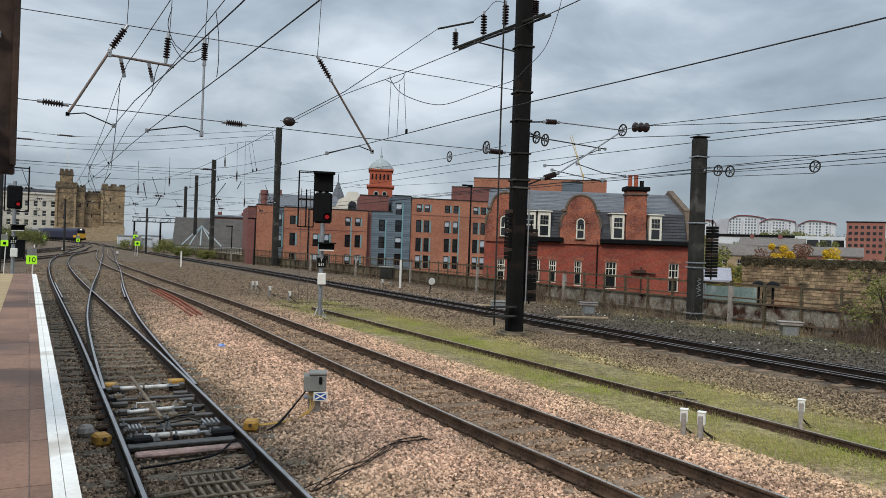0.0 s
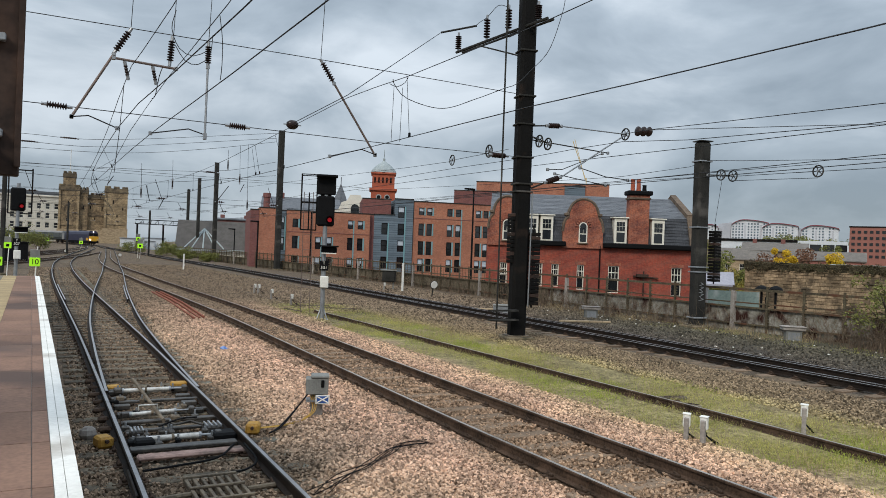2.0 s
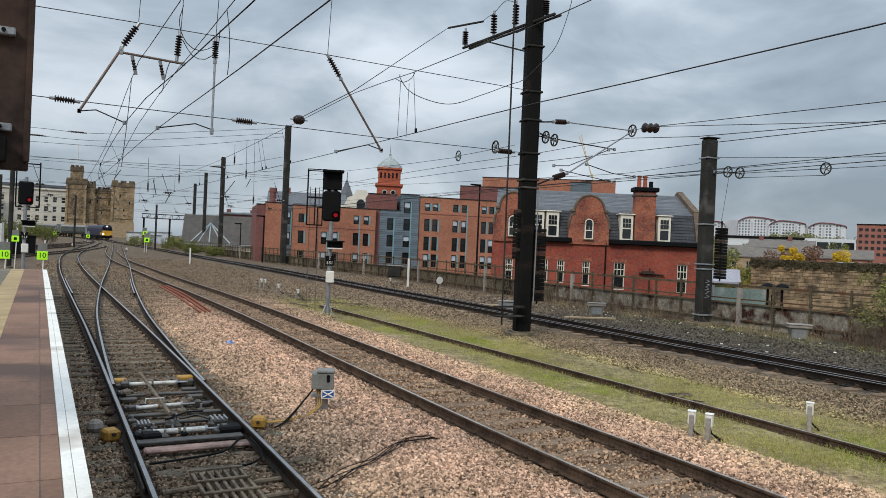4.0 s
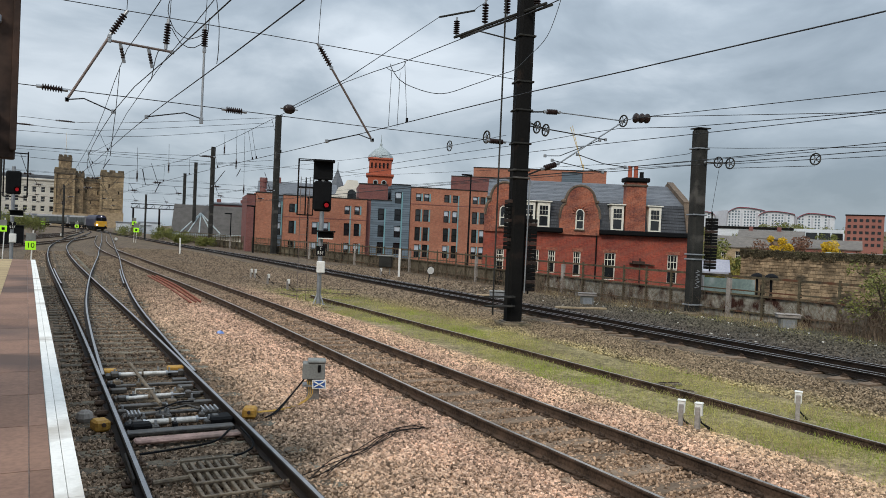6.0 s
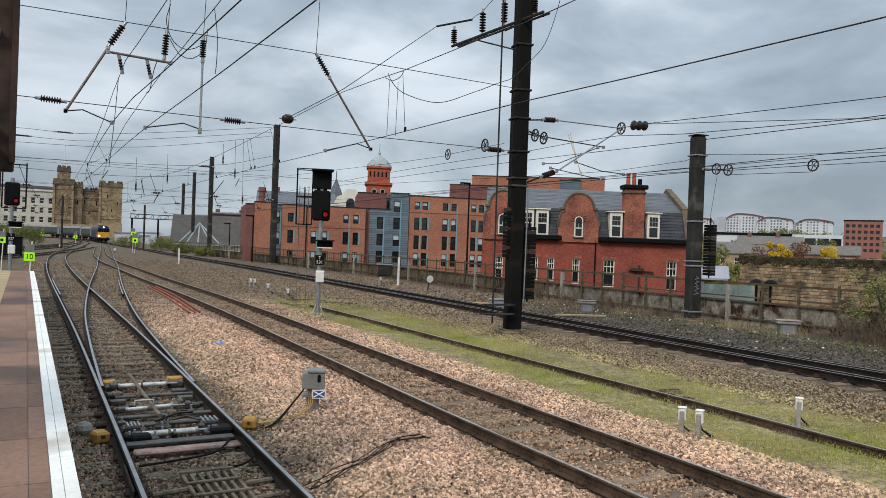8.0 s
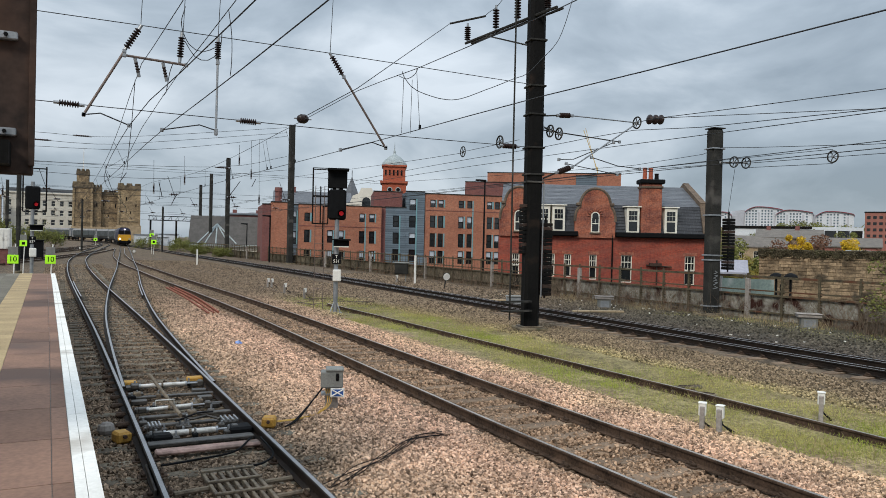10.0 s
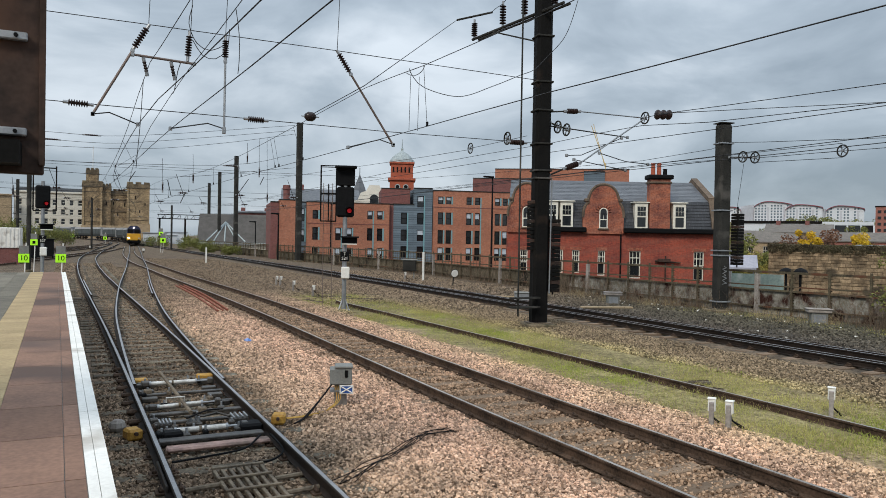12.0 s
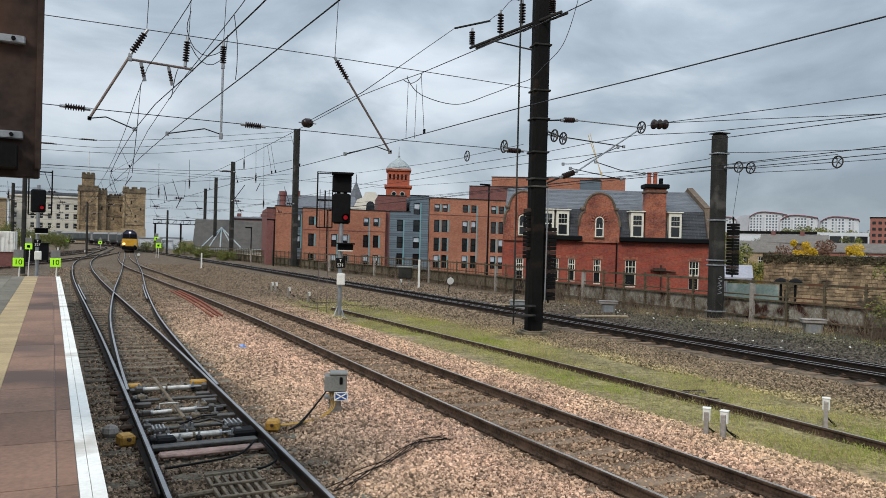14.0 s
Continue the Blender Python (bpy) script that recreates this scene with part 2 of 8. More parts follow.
M_WAGON = mat("green_grey_wagon", (0.085, 0.095, 0.095), (0.05, 0.058, 0.06), 0.8, 0.55, 0, 0.1, 10)
M_WAGONTOP = mat("pale_grey_wagon_top", (0.3, 0.3, 0.3), (0.2, 0.2, 0.2), 0.8, 0.55, 0, 0.1, 10)
M_LAMP = plain("headlamp", (1.0, 0.93, 0.75), 0.3, 0, 28.0)
M_LEAF = mat("green_leaf", (0.2, 0.2, 0.055), (0.085, 0.1, 0.03), 8, 0.75, 0, 0.1, 40, island=0.45)
M_LEAFYEL = mat("yellow_leaf", (0.62, 0.42, 0.03), (0.48, 0.3, 0.02), 4, 0.75, 0, 0.1, 40, island=0.3)
M_LEAFOLIVE = mat("olive_autumn_leaf", (0.3, 0.24, 0.05), (0.15, 0.14, 0.04), 4, 0.75, 0, 0.1, 40, island=0.35)
M_BARK = mat("brown_bark", (0.1, 0.075, 0.055), (0.06, 0.045, 0.033), 6, 0.9, 0, 0.5, 40)
M_TWIG = mat("bare_twigs", (0.2, 0.145, 0.1), (0.09, 0.065, 0.047), 6, 0.9, 0, 0.2, 40, island=0.3)
M_WHITEFLAT = mat("white_cladding", (0.62, 0.64, 0.66), (0.5, 0.53, 0.56), 0.05, 0.6, 0, 0.05, 1)
M_REDTRIM = plain("maroon_roof_edge", (0.22, 0.04, 0.06), 0.6)
M_FARBRICK = mat("far_red_brick", (0.3, 0.13, 0.1), (0.24, 0.1, 0.08), 0.1, 0.8, 0, 0.05, 2)
M_FENCE = mat("weathered_fence_steel", (0.13, 0.11, 0.07), (0.045, 0.036, 0.026), 3, 0.85, 0.0, 0.3, 25, (0.11, 0.05, 0.03), 0.35, spec=0.1)
M_PARAPET = mat("peeling_parapet_plate", (0.34, 0.325, 0.285), (0.13, 0.12, 0.09), 3.6, 0.85, 0, 0.4, 12, (0.04, 0.018, 0.014), 0.5, spec=0.1)
M_PARAPETFAR = mat("mossy_parapet", (0.15, 0.125, 0.085), (0.05, 0.042, 0.03), 1.3, 0.9, 0, 0.5, 8, (0.03, 0.026, 0.02), 0.4, vary=0.3, spec=0.08)
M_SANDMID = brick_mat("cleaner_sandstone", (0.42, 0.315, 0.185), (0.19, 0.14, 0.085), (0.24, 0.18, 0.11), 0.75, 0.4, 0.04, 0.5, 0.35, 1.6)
M_BUFFCONC = mat("mossy_buff_concrete", (0.25, 0.195, 0.125), (0.1, 0.08, 0.05), 3, 0.9, 0, 0.4, 18, (0.05, 0.045, 0.025), 0.3)
M_BROWNSTONE = mat("brown_weathered_stone", (0.17, 0.125, 0.09), (0.08, 0.06, 0.045), 2, 0.9, 0, 0.4, 14)
M_TUBEWHITE = mat("scuffed_silver_tube", (0.62, 0.61, 0.58), (0.36, 0.34, 0.31), 7, 0.4, 0.25, 0.15, 30)
M_WALLSTONE = mat("coursed_sandstone", (0.36, 0.265, 0.165), (0.15, 0.11, 0.072), 1.7, 0.92, 0, 0.7, 9, (0.075, 0.06, 0.043), 0.36, vary=0.3, spec=0.08, depth=0.03)
M_ROOFBROWN = mat("brown_grey_slate", (0.18, 0.16, 0.14), (0.11, 0.1, 0.09), 1.2, 0.8, 0, 0.3, 6)


def zone_mat(name, island=False):
    """Ballast and soil: pinkish stone by the running lines, greyer and oil-dark in the beds, moss and grass along the old siding, black cinder by the far track."""
    m = bpy.data.materials.new(name)
    m.use_nodes = True
    nt = m.node_tree
    N, L = nt.nodes.new, nt.links.new
    b = nt.nodes["Principled BSDF"]
    geo, sep = N("ShaderNodeNewGeometry"), N("ShaderNodeSeparateXYZ")
    L(geo.outputs["Position"], sep.inputs[0])
    wob = N("ShaderNodeTexNoise")
    wob.inputs["Scale"].default_value, wob.inputs["Detail"].default_value = 0.55, 6
    L(geo.outputs["Position"], wob.inputs["Vector"])
    ma = N("ShaderNodeMath")
    ma.operation = "MULTIPLY_ADD"
    ma.inputs[1].default_value = 2.2
    L(wob.outputs["Fac"], ma.inputs[0])
    sub = N("ShaderNodeMath")
    sub.operation = "SUBTRACT"
    sub.inputs[1].default_value = 1.1
    L(sep.outputs["X"], sub.inputs[0])
    L(sub.outputs[0], ma.inputs[2])
    mr = N("ShaderNodeMapRange")
    mr.inputs["From Min"].default_value, mr.inputs["From Max"].default_value = 0, 30
    L(ma.outputs[0], mr.inputs["Value"])
    ramp = N("ShaderNodeValToRGB")
    cr = ramp.color_ramp
    stops = [(0.0, (0.21, 0.15, 0.103)), (1.0, (0.185, 0.133, 0.092)), (2.6, (0.195, 0.14, 0.096)), (3.2, (0.38, 0.265, 0.182)), (5.0, (0.46, 0.3, 0.212)),
             (5.9, (0.25, 0.168, 0.11)), (7.1, (0.27, 0.18, 0.118)), (7.8, (0.44, 0.29, 0.205)), (8.9, (0.43, 0.3, 0.195)), (9.6, (0.32, 0.27, 0.13)),
             (12.4, (0.33, 0.27, 0.135)), (13.4, (0.21, 0.158, 0.1)), (15.6, (0.19, 0.142, 0.095)), (16.6, (0.12, 0.1, 0.085)), (19.0, (0.085, 0.072, 0.06)), (25.0, (0.1, 0.092, 0.06))]
    for i, (x, c) in enumerate(stops):
        e = cr.elements[i] if i < 2 else cr.elements.new(x / 30)
        e.position, e.color = x / 30, (*c, 1)
    L(mr.outputs["Result"], ramp.inputs["Fac"])
    # beyond the signal the growth gives way to brown stony soil
    yr, soil = N("ShaderNodeMapRange"), N("ShaderNodeMix")
    yr.inputs["From Min"].default_value, yr.inputs["From Max"].default_value = 22, 38
    L(sep.outputs["Y"], yr.inputs["Value"])
    soil.data_type = "RGBA"
    L(yr.outputs["Result"], soil.inputs["Factor"])
    L(ramp.outputs["Color"], soil.inputs["A"])
    soil.inputs["B"].default_value = (0.175, 0.13, 0.09, 1)
    fine = N("ShaderNodeTexVoronoi")
    fine.inputs["Scale"].default_value = 20
    L(geo.outputs["Position"], fine.inputs["Vector"])
    bigm = N("ShaderNodeTexNoise")
    bigm.inputs["Scale"].default_value, bigm.inputs["Detail"].default_value, bigm.inputs["Roughness"].default_value = 0.9, 9, 0.68
    L(geo.outputs["Position"], bigm.inputs["Vector"])
    v1 = N("ShaderNodeMapRange")
    v1.inputs["To Min"].default_value, v1.inputs["To Max"].default_value = (0.3, 1.8) if island else (0.3, 1.8)
    if island:
        L(geo.outputs["Random Per Island"], v1.inputs["Value"])
    else:
        sc = N("ShaderNodeSeparateColor")
        L(fine.outputs["Color"], sc.inputs[0])
        coarse, half_c, sum_c = N("ShaderNodeTexNoise"), N("ShaderNodeMath"), N("ShaderNodeMath")
        coarse.inputs["Scale"].default_value, coarse.inputs["Detail"].default_value, coarse.inputs["Roughness"].default_value = 4.5, 6, 0.8
        L(geo.outputs["Position"], coarse.inputs["Vector"])
        half_c.operation = "MULTIPLY_ADD"
        half_c.inputs[1].default_value, half_c.inputs[2].default_value = 1.9, -0.7
        L(coarse.outputs["Fac"], half_c.inputs[0])
        sum_c.operation = "MULTIPLY_ADD"
        sum_c.inputs[1].default_value = 0.5
        L(sc.outputs[0], sum_c.inputs[0])
        L(half_c.outputs[0], sum_c.inputs[2])
        L(sum_c.outputs[0], v1.inputs["Value"])
    # bed darker than the stones: dark fines, plus gap shade put into the colour
    v2 = N("ShaderNodeMapRange")
    v2.inputs["From Min"].default_value, v2.inputs["From Max"].default_value = 0.3, 0.7
    v2.inputs["To Min"].default_value, v2.inputs["To Max"].default_value = (0.7, 1.35) if island else (0.42, 1.0)
    L(bigm.outputs["Fac"], v2.inputs["Value"])
    mul = N("ShaderNodeMath")
    mul.operation = "MULTIPLY"
    L(v1.outputs["Result"], mul.inputs[0])
    L(v2.outputs["Result"], mul.inputs[1])
    hs = N("ShaderNodeHueSaturation")
    # spilt oil round the point machinery
    pm, ln, on, om, oil = N("ShaderNodeMapping"), N("ShaderNodeVectorMath"), N("ShaderNodeMath"), N("ShaderNodeMapRange"), N("ShaderNodeMix")
    pm.inputs["Location"].default_value = (-1.75, -14.5 / 4.6, 0)
    pm.inputs["Scale"].default_value = (1.0, 1 / 4.6, 0)
    L(geo.outputs["Position"], pm.inputs["Vector"])
    ln.operation = "LENGTH"
    L(pm.outputs["Vector"], ln.inputs[0])
    on.operation = "ADD"
    L(ln.outputs["Value"], on.inputs[0])
    L(wob.outputs["Fac"], on.inputs[1])
    om.inputs["From Min"].default_value, om.inputs["From Max"].default_value = 1.15, 1.75
    om.inputs["To Min"].default_value, om.inputs["To Max"].default_value = 0.35, 0.0
    L(on.outputs[0], om.inputs["Value"])
    oil.data_type = "RGBA"
    L(om.outputs["Result"], oil.inputs["Factor"])
    L(soil.outputs["Result"], oil.inputs["A"])
    oil.inputs["B"].default_value = (0.06, 0.047, 0.036, 1)
    L(oil.outputs["Result"], hs.inputs["Color"])
    L(mul.outputs[0], hs.inputs["Value"])
    L(hs.outputs["Color"], b.inputs["Base Color"])
    b.inputs["Roughness"].default_value = 0.92
    b.inputs["Specular IOR Level"].default_value = 0.15
    if not island:
        bp = N("ShaderNodeBump")
        bp.inputs["Strength"].default_value, bp.inputs["Distance"].default_value = 0.9, 0.04
        L(fine.outputs["Distance"], bp.inputs["Height"])
        L(bp.outputs["Normal"], b.inputs["Normal"])
    return m


M_GROUND = zone_mat("ballast_bed")
M_STONES = zone_mat("ballast_stone", True)

# ---- mesh helpers ----


def link(name, bm, material, parent=None, label="", smooth=False):
    me = bpy.data.meshes.new(name)
    bm.to_mesh(me)
    bm.free()
    if smooth:
        for p in me.polygons:
            p.use_smooth = True
    for m in (material if isinstance(material, (list, tuple)) else [material]):
        me.materials.append(m)
    ob = new(name, me)
    if parent is not None:
        ob.parent = parent
    if label:
        ob["label"] = label
    return ob


def part(name, bm, material, parent, label="", smooth=False):
    return link(name, bm, material, parent, label, smooth)


def thing(name, m, label, category, group="", kind=""):
    ob = new(name)
    ob.empty_display_size = 0.2
    ob.matrix_world = m
    return tagged(ob, label, category, group, kind)


def box(bm, lo, hi, bev=0.0, mi=0):
    v = [bm.verts.new((x, y, z)) for x in (lo[0], hi[0]) for y in (lo[1], hi[1]) for z in (lo[2], hi[2])]
    fs = [bm.faces.new([v[i] for i in q]) for q in ((0, 1, 3, 2), (4, 6, 7, 5), (0, 4, 5, 1), (2, 3, 7, 6), (0, 2, 6, 4), (1, 5, 7, 3))]
    for f in fs:
        f.material_index = mi
    if bev:
        bmesh.ops.bevel(bm, geom=list({e for f in fs for e in f.edges}), offset=bev, segments=1, affect="EDGES")
    return bm


def bx(lo, hi, bev=0.0):
    return box(bmesh.new(), lo, hi, bev)


def rod(bm, a, b, r0, r1=None, n=8, caps=True):
    a, b = Vector(a), Vector(b)
    r1 = r0 if r1 is None else r1
    q = (b - a).to_track_quat("Z", "Y")
    rings = []
    for p, r in ((a, r0), (b, r1)):
        rings.append([bm.verts.new(p + q @ Vector((r * math.cos(t), r * math.sin(t), 0))) for t in (2 * math.pi * k / n for k in range(n))])
    for k in range(n):
        bm.faces.new((rings[0][k], rings[0][(k + 1) % n], rings[1][(k + 1) % n], rings[1][k]))
    if caps:
        bm.faces.new(rings[0][::-1])
        bm.faces.new(rings[1])
    return bm


def lathe(bm, a, b, profile, n=12):
    """Rings along a to b: profile of (way 0..1, radius)."""
    a, b = Vector(a), Vector(b)
    q = (b - a).to_track_quat("Z", "Y")
    prev = None
    for t, r in profile:
        p = a.lerp(b, t)
        ring = [bm.verts.new(p + q @ Vector((r * math.cos(w), r * math.sin(w), 0))) for w in (2 * math.pi * k / n for k in range(n))]
        if prev:
            for k in range(n):
                bm.faces.new((prev[k], prev[(k + 1) % n], ring[(k + 1) % n], ring[k]))
        else:
            bm.faces.new(ring[::-1])
        prev = ring
    bm.faces.new(prev)
    return bm


def tube(bm, pts, r, n=6):
    """One continuous round tube through the points."""
    pts = [Vector(p) for p in pts]
    prev, side = None, None
    for i, p in enumerate(pts):
        d = (pts[min(i + 1, len(pts) - 1)] - pts[max(i - 1, 0)]).normalized()
        if side is None:
            side = d.orthogonal().normalized()
        side = (side - d * side.dot(d)).normalized()
        up = d.cross(side)
        ring = [bm.verts.new(p + (side * math.cos(w) + up * math.sin(w)) * r) for w in (2 * math.pi * k / n for k in range(n))]
        if prev:
            for k in range(n):
                bm.faces.new((prev[k], prev[(k + 1) % n], ring[(k + 1) % n], ring[k]))
        else:
            bm.faces.new(ring[::-1])
        prev = ring
    bm.faces.new(prev)
    return bm


def smooth_path(pts, step=1.0):
    """Catmull-Rom through plan points."""
    P = [Vector(p) for p in pts]
    P = [2 * P[0] - P[1], *P, 2 * P[-1] - P[-2]]
    out = []
    for i in range(1, len(P) - 2):
        a, b, c, d = P[i - 1:i + 3]
        k = max(2, int((c - b).length / step))
        for j in range(k):
            t = j / k
            out.append(0.5 * ((2 * b) + (c - a) * t + (2 * a - 5 * b + 4 * c - d) * t * t + (3 * b - a - 3 * c + d) * t ** 3))
    out.append(P[-2])
    return out


def sweep(bm, pts, profile, mats=None):
    """A closed (across, up) profile carried along plan points, upright."""
    n, rings = len(profile), []
    for i, p in enumerate(pts):
        d = (pts[min(i + 1, len(pts) - 1)] - pts[max(i - 1, 0)])
        s = Vector((d.y, -d.x, 0)).normalized()
        rings.append([bm.verts.new(p + s * a + Vector((0, 0, h))) for a, h in profile])
    for r0, r1 in zip(rings[:-1], rings[1:]):
        for k in range(n):
            f = bm.faces.new((r0[k], r1[k], r1[(k + 1) % n], r0[(k + 1) % n]))
            if mats:
                f.material_index = mats[k]
    bm.faces.new(rings[0])
    bm.faces.new(rings[-1][::-1])
    return bm


def offset(pts, d):
    out = []
    for i, p in enumerate(pts):
        t = pts[min(i + 1, len(pts) - 1)] - pts[max(i - 1, 0)]
        out.append(p + Vector((t.y, -t.x, 0)).normalized() * d)
    return out


# ---- ground ----


def step(x, a, b):
    t = min(max((x - a) / (b - a), 0), 1)
    return t * t * (3 - 2 * t)


def grade(y):
    """The line climbs gently towards the castle."""
    return 0.006 * (min(max(y, 110), 300) - 110)


def height(x, y):
    h = -0.2 + grade(y)
    edge = 25.6 - 3.0 * step(y, 60, 120)
    h -= 7.0 * step(x, edge + 0.4, edge + 3.5) * step(y, -80, -40) * (1 - step(y, 230, 290))
    r = math.hypot(x, y)
    if x > 60:
        bank = step(x / max(y, 1.0), 0.55, 0.85) if y > 0 else 1.0
        h += bank * (-14 * step(r, 130, 260) + 34 * step(r, 330, 640) + 10 * step(r, 640, 1500))
    return h


def ground():
    xs = sorted({*[-1800, -900, -400, -200, -100, -50, -25, -12], *np.arange(-8, 25, 1.0).tolist(), *np.arange(25, 32, 0.5).tolist(), *range(32, 120, 8), *range(120, 800, 40), 1000, 1400, 1800})
    ys = sorted({*[-1800, -900, -400, -200, -100, -50, -20], *range(-10, 60, 1), *range(60, 320, 6), *range(320, 900, 40), 1100, 1500, 1800})
    verts, faces = [], []
    for y in ys:
        for x in xs:
            z = height(x, y)
            if x < 24 and -20 < y < 150:
                z += 0.05 * (noise.noise(Vector((x * 0.9, y * 0.6, 0))))
            verts.append((x, y, z))
    n = len(xs)
    for j in range(len(ys) - 1):
        for i in range(n - 1):
            faces.append((j * n + i, j * n + i + 1, (j + 1) * n + i + 1, (j + 1) * n + i))
    me = bpy.data.meshes.new("ground")
    me.from_pydata(verts, [], faces)
    for p in me.polygons:
        p.use_smooth = True
    me.materials.append(M_GROUND)
    tagged(new("ground", me), "stony railway ground of ballast, cinder and soil", "ground", kind="structure")


ground()

# ---- tracks ----
RAIL_PROFILE = [(-0.07, -0.155), (0.07, -0.155), (0.07, -0.143), (0.012, -0.125), (0.012, -0.04), (0.036, -0.03), (0.036, -0.008), (0.023, 0.0), (-0.023, 0.0), (-0.036, -0.008), (-0.036, -0.03), (-0.012, -0.04), (-0.012, -0.125), (-0.07, -0.143)]
RAIL_MATS = [0, 0, 0, 0, 0, 0, 0, 1, 0, 0, 0, 0, 0, 0]
HALF = 0.7525

SLEEPER_MESHES = {}


def sleeper_mesh(kind, length):
    key = (kind, round(length, 2))
    if key not in SLEEPER_MESHES:
        bm = bx((-length / 2, -0.125, -0.2), (length / 2, 0.125, 0), 0.012)
        me = bpy.data.meshes.new("sleeper")
        bm.to_mesh(me)
        bm.free()
        me.materials.append(M_TIMBER if kind == "timber" else M_SLEEPER)
        SLEEPER_MESHES[key] = me
    return SLEEPER_MESHES[key]


def chair_mesh():
    if "chair" not in SLEEPER_MESHES:
        bm = bmesh.new()
        box(bm, (-0.16, -0.08, 0), (0.16, 0.08, 0.025), 0.006)
        for s in (-1, 1):
            box(bm, (s * 0.1 - 0.025, -0.06, 0.02), (s * 0.1 + 0.025, 0.06, 0.06), 0.01)
            rod(bm, (s * 0.1, -0.045, 0.05), (s * 0.1, 0.045, 0.075), 0.014, n=6)
        me = bpy.data.meshes.new("rail_chair")
        bm.to_mesh(me)
        bm.free()
        me.materials.append(M_RAIL)
        SLEEPER_MESHES["chair"] = me
    return SLEEPER_MESHES["chair"]


def rail(name, pts, parent, label="", top=None):
    return part(name, sweep(bmesh.new(), pts, RAIL_PROFILE, RAIL_MATS), [M_RAIL if top is M_RAILRUST else M_RAILDARK, top or M_RAILTOP], parent, label)


def track(label, plan, kind="concrete", near=(2, 60), pitch=0.65, lengths=None, top=None, shift=0.0):
    t = thing("track", Matrix(), label, "track", kind="structure")
    pts = smooth_path([(x, y, grade(y)) for x, y in plan])
    rail("rail", offset(pts, -HALF), t, "", top)
    rail("rail", offset(pts, HALF), t, "", top)
    # sleepers singly in the near stretch, joined beyond
    far_bm = bmesh.new()
    acc = 0.0
    rnd = random.Random(7)
    for a, b in zip(pts[:-1], pts[1:]):
        d = b - a
        while acc < d.length:
            p = a + d * (acc / d.length)
            ang = math.atan2(d.y, d.x) - math.pi / 2 + rnd.uniform(-0.012, 0.012)
            length = lengths(p.y) if lengths else 2.55
            m = Matrix.Translation((p.x, p.y, p.z - 0.168 + rnd.uniform(-0.012, 0.008))) @ Matrix.Rotation(ang, 4, "Z") @ Matrix.Translation((shift if not lengths else (length - 2.55) / 2 * 0.8, 0, 0))
            if near[0] < p.y < near[1]:
                s = new("sleeper", sleeper_mesh(kind, round(length * 5) / 5))
                s.parent, s.matrix_basis = t, m
                for q in (-HALF, HALF):
                    c = new("rail_chair", chair_mesh())
                    c.parent, c.matrix_basis = t, Matrix.Translation((p.x, p.y, p.z - 0.165)) @ Matrix.Rotation(ang, 4, "Z") @ Matrix.Translation((q, 0, 0))
            elif p.y < 170:
                n0 = len(far_bm.verts)
                box(far_bm, (-length / 2, -0.125, -0.2), (length / 2, 0.125, 0))
                far_bm.verts.ensure_lookup_table()
                for v in list(far_bm.verts)[n0:]:
                    v.co = m @ v.co - Vector((0, 0, 0.035 if p.y > near[1] else 0))
            acc += pitch
        acc -= d.length
    far = part("far_sleepers", far_bm, M_TIMBER if kind == "timber" else M_SLEEPER, t)
    far["kind"] = "stuff"
    return t


ROUTE = [(1.75, -12), (1.75, 6), (1.75, 12), (1.9, 20), (2.2, 28), (2.95, 40), (3.7, 50), (4.85, 65), (6.0, 82), (8.0, 110), (9.9, 138), (11.2, 158), (12.6, 180), (13.0, 196), (12.7, 210), (11.6, 224), (8.9, 238), (3.4, 251), (-5, 262), (-16, 271), (-35, 281), (-60, 289), (-100, 300)]
MAIN = [(1.75, -12), (1.75, 6), (1.72, 14), (1.66, 22), (1.55, 30), (1.38, 42), (1.28, 55), (1.35, 70), (1.75, 88), (2.9, 110), (4.6, 132), (7.2, 160), (9.5, 190), (9.0, 215), (6.5, 240)]


def platform_track():
    t = track("double-headed points on oil-dark timber bearers beside the platform", MAIN, "timber", (2, 70), 0.68,
              lambda y: 2.6 if y < 17 else min(2.6 + (y - 17) * 0.05, 4.0) if y < 46 else 2.6)
    pts = smooth_path([(x, y, grade(y)) for x, y in ROUTE])
    near_end = [p for p in pts if p.y > 13]
    rail("diverging_rail", offset(near_end, HALF), t)
    rail("diverging_rail", offset(near_end, -HALF), t)
    # bearers under the diverging line past the crossing
    bm = bmesh.new()
    acc = 0.0
    for a, b in zip(near_end[:-1], near_end[1:]):
        acc += (b - a).length
        if acc > 0.68 and 44 < b.y < 240:
            acc = 0.0
            n0 = len(bm.verts)
            box(bm, (-1.3, -0.125, -0.37), (1.3, 0.125, -0.17))
            m = Matrix.Translation((b.x, b.y, b.z - 0.05)) @ Matrix.Rotation(math.atan2((b - a).y, (b - a).x) - math.pi / 2, 4, "Z")
            for v in list(bm.verts)[n0:]:
                v.co = m @ v.co
    part("far_sleepers", bm, M_TIMBER, t)["kind"] = "stuff"
    for side, base in ((-1, MAIN), (1, ROUTE)):
        check = [p for p in smooth_path([(x, y, grade(y)) for x, y in base]) if 34 < p.y < 46]
        rail("check_rail", offset(check, side * (HALF - 0.11)), t)
    return t


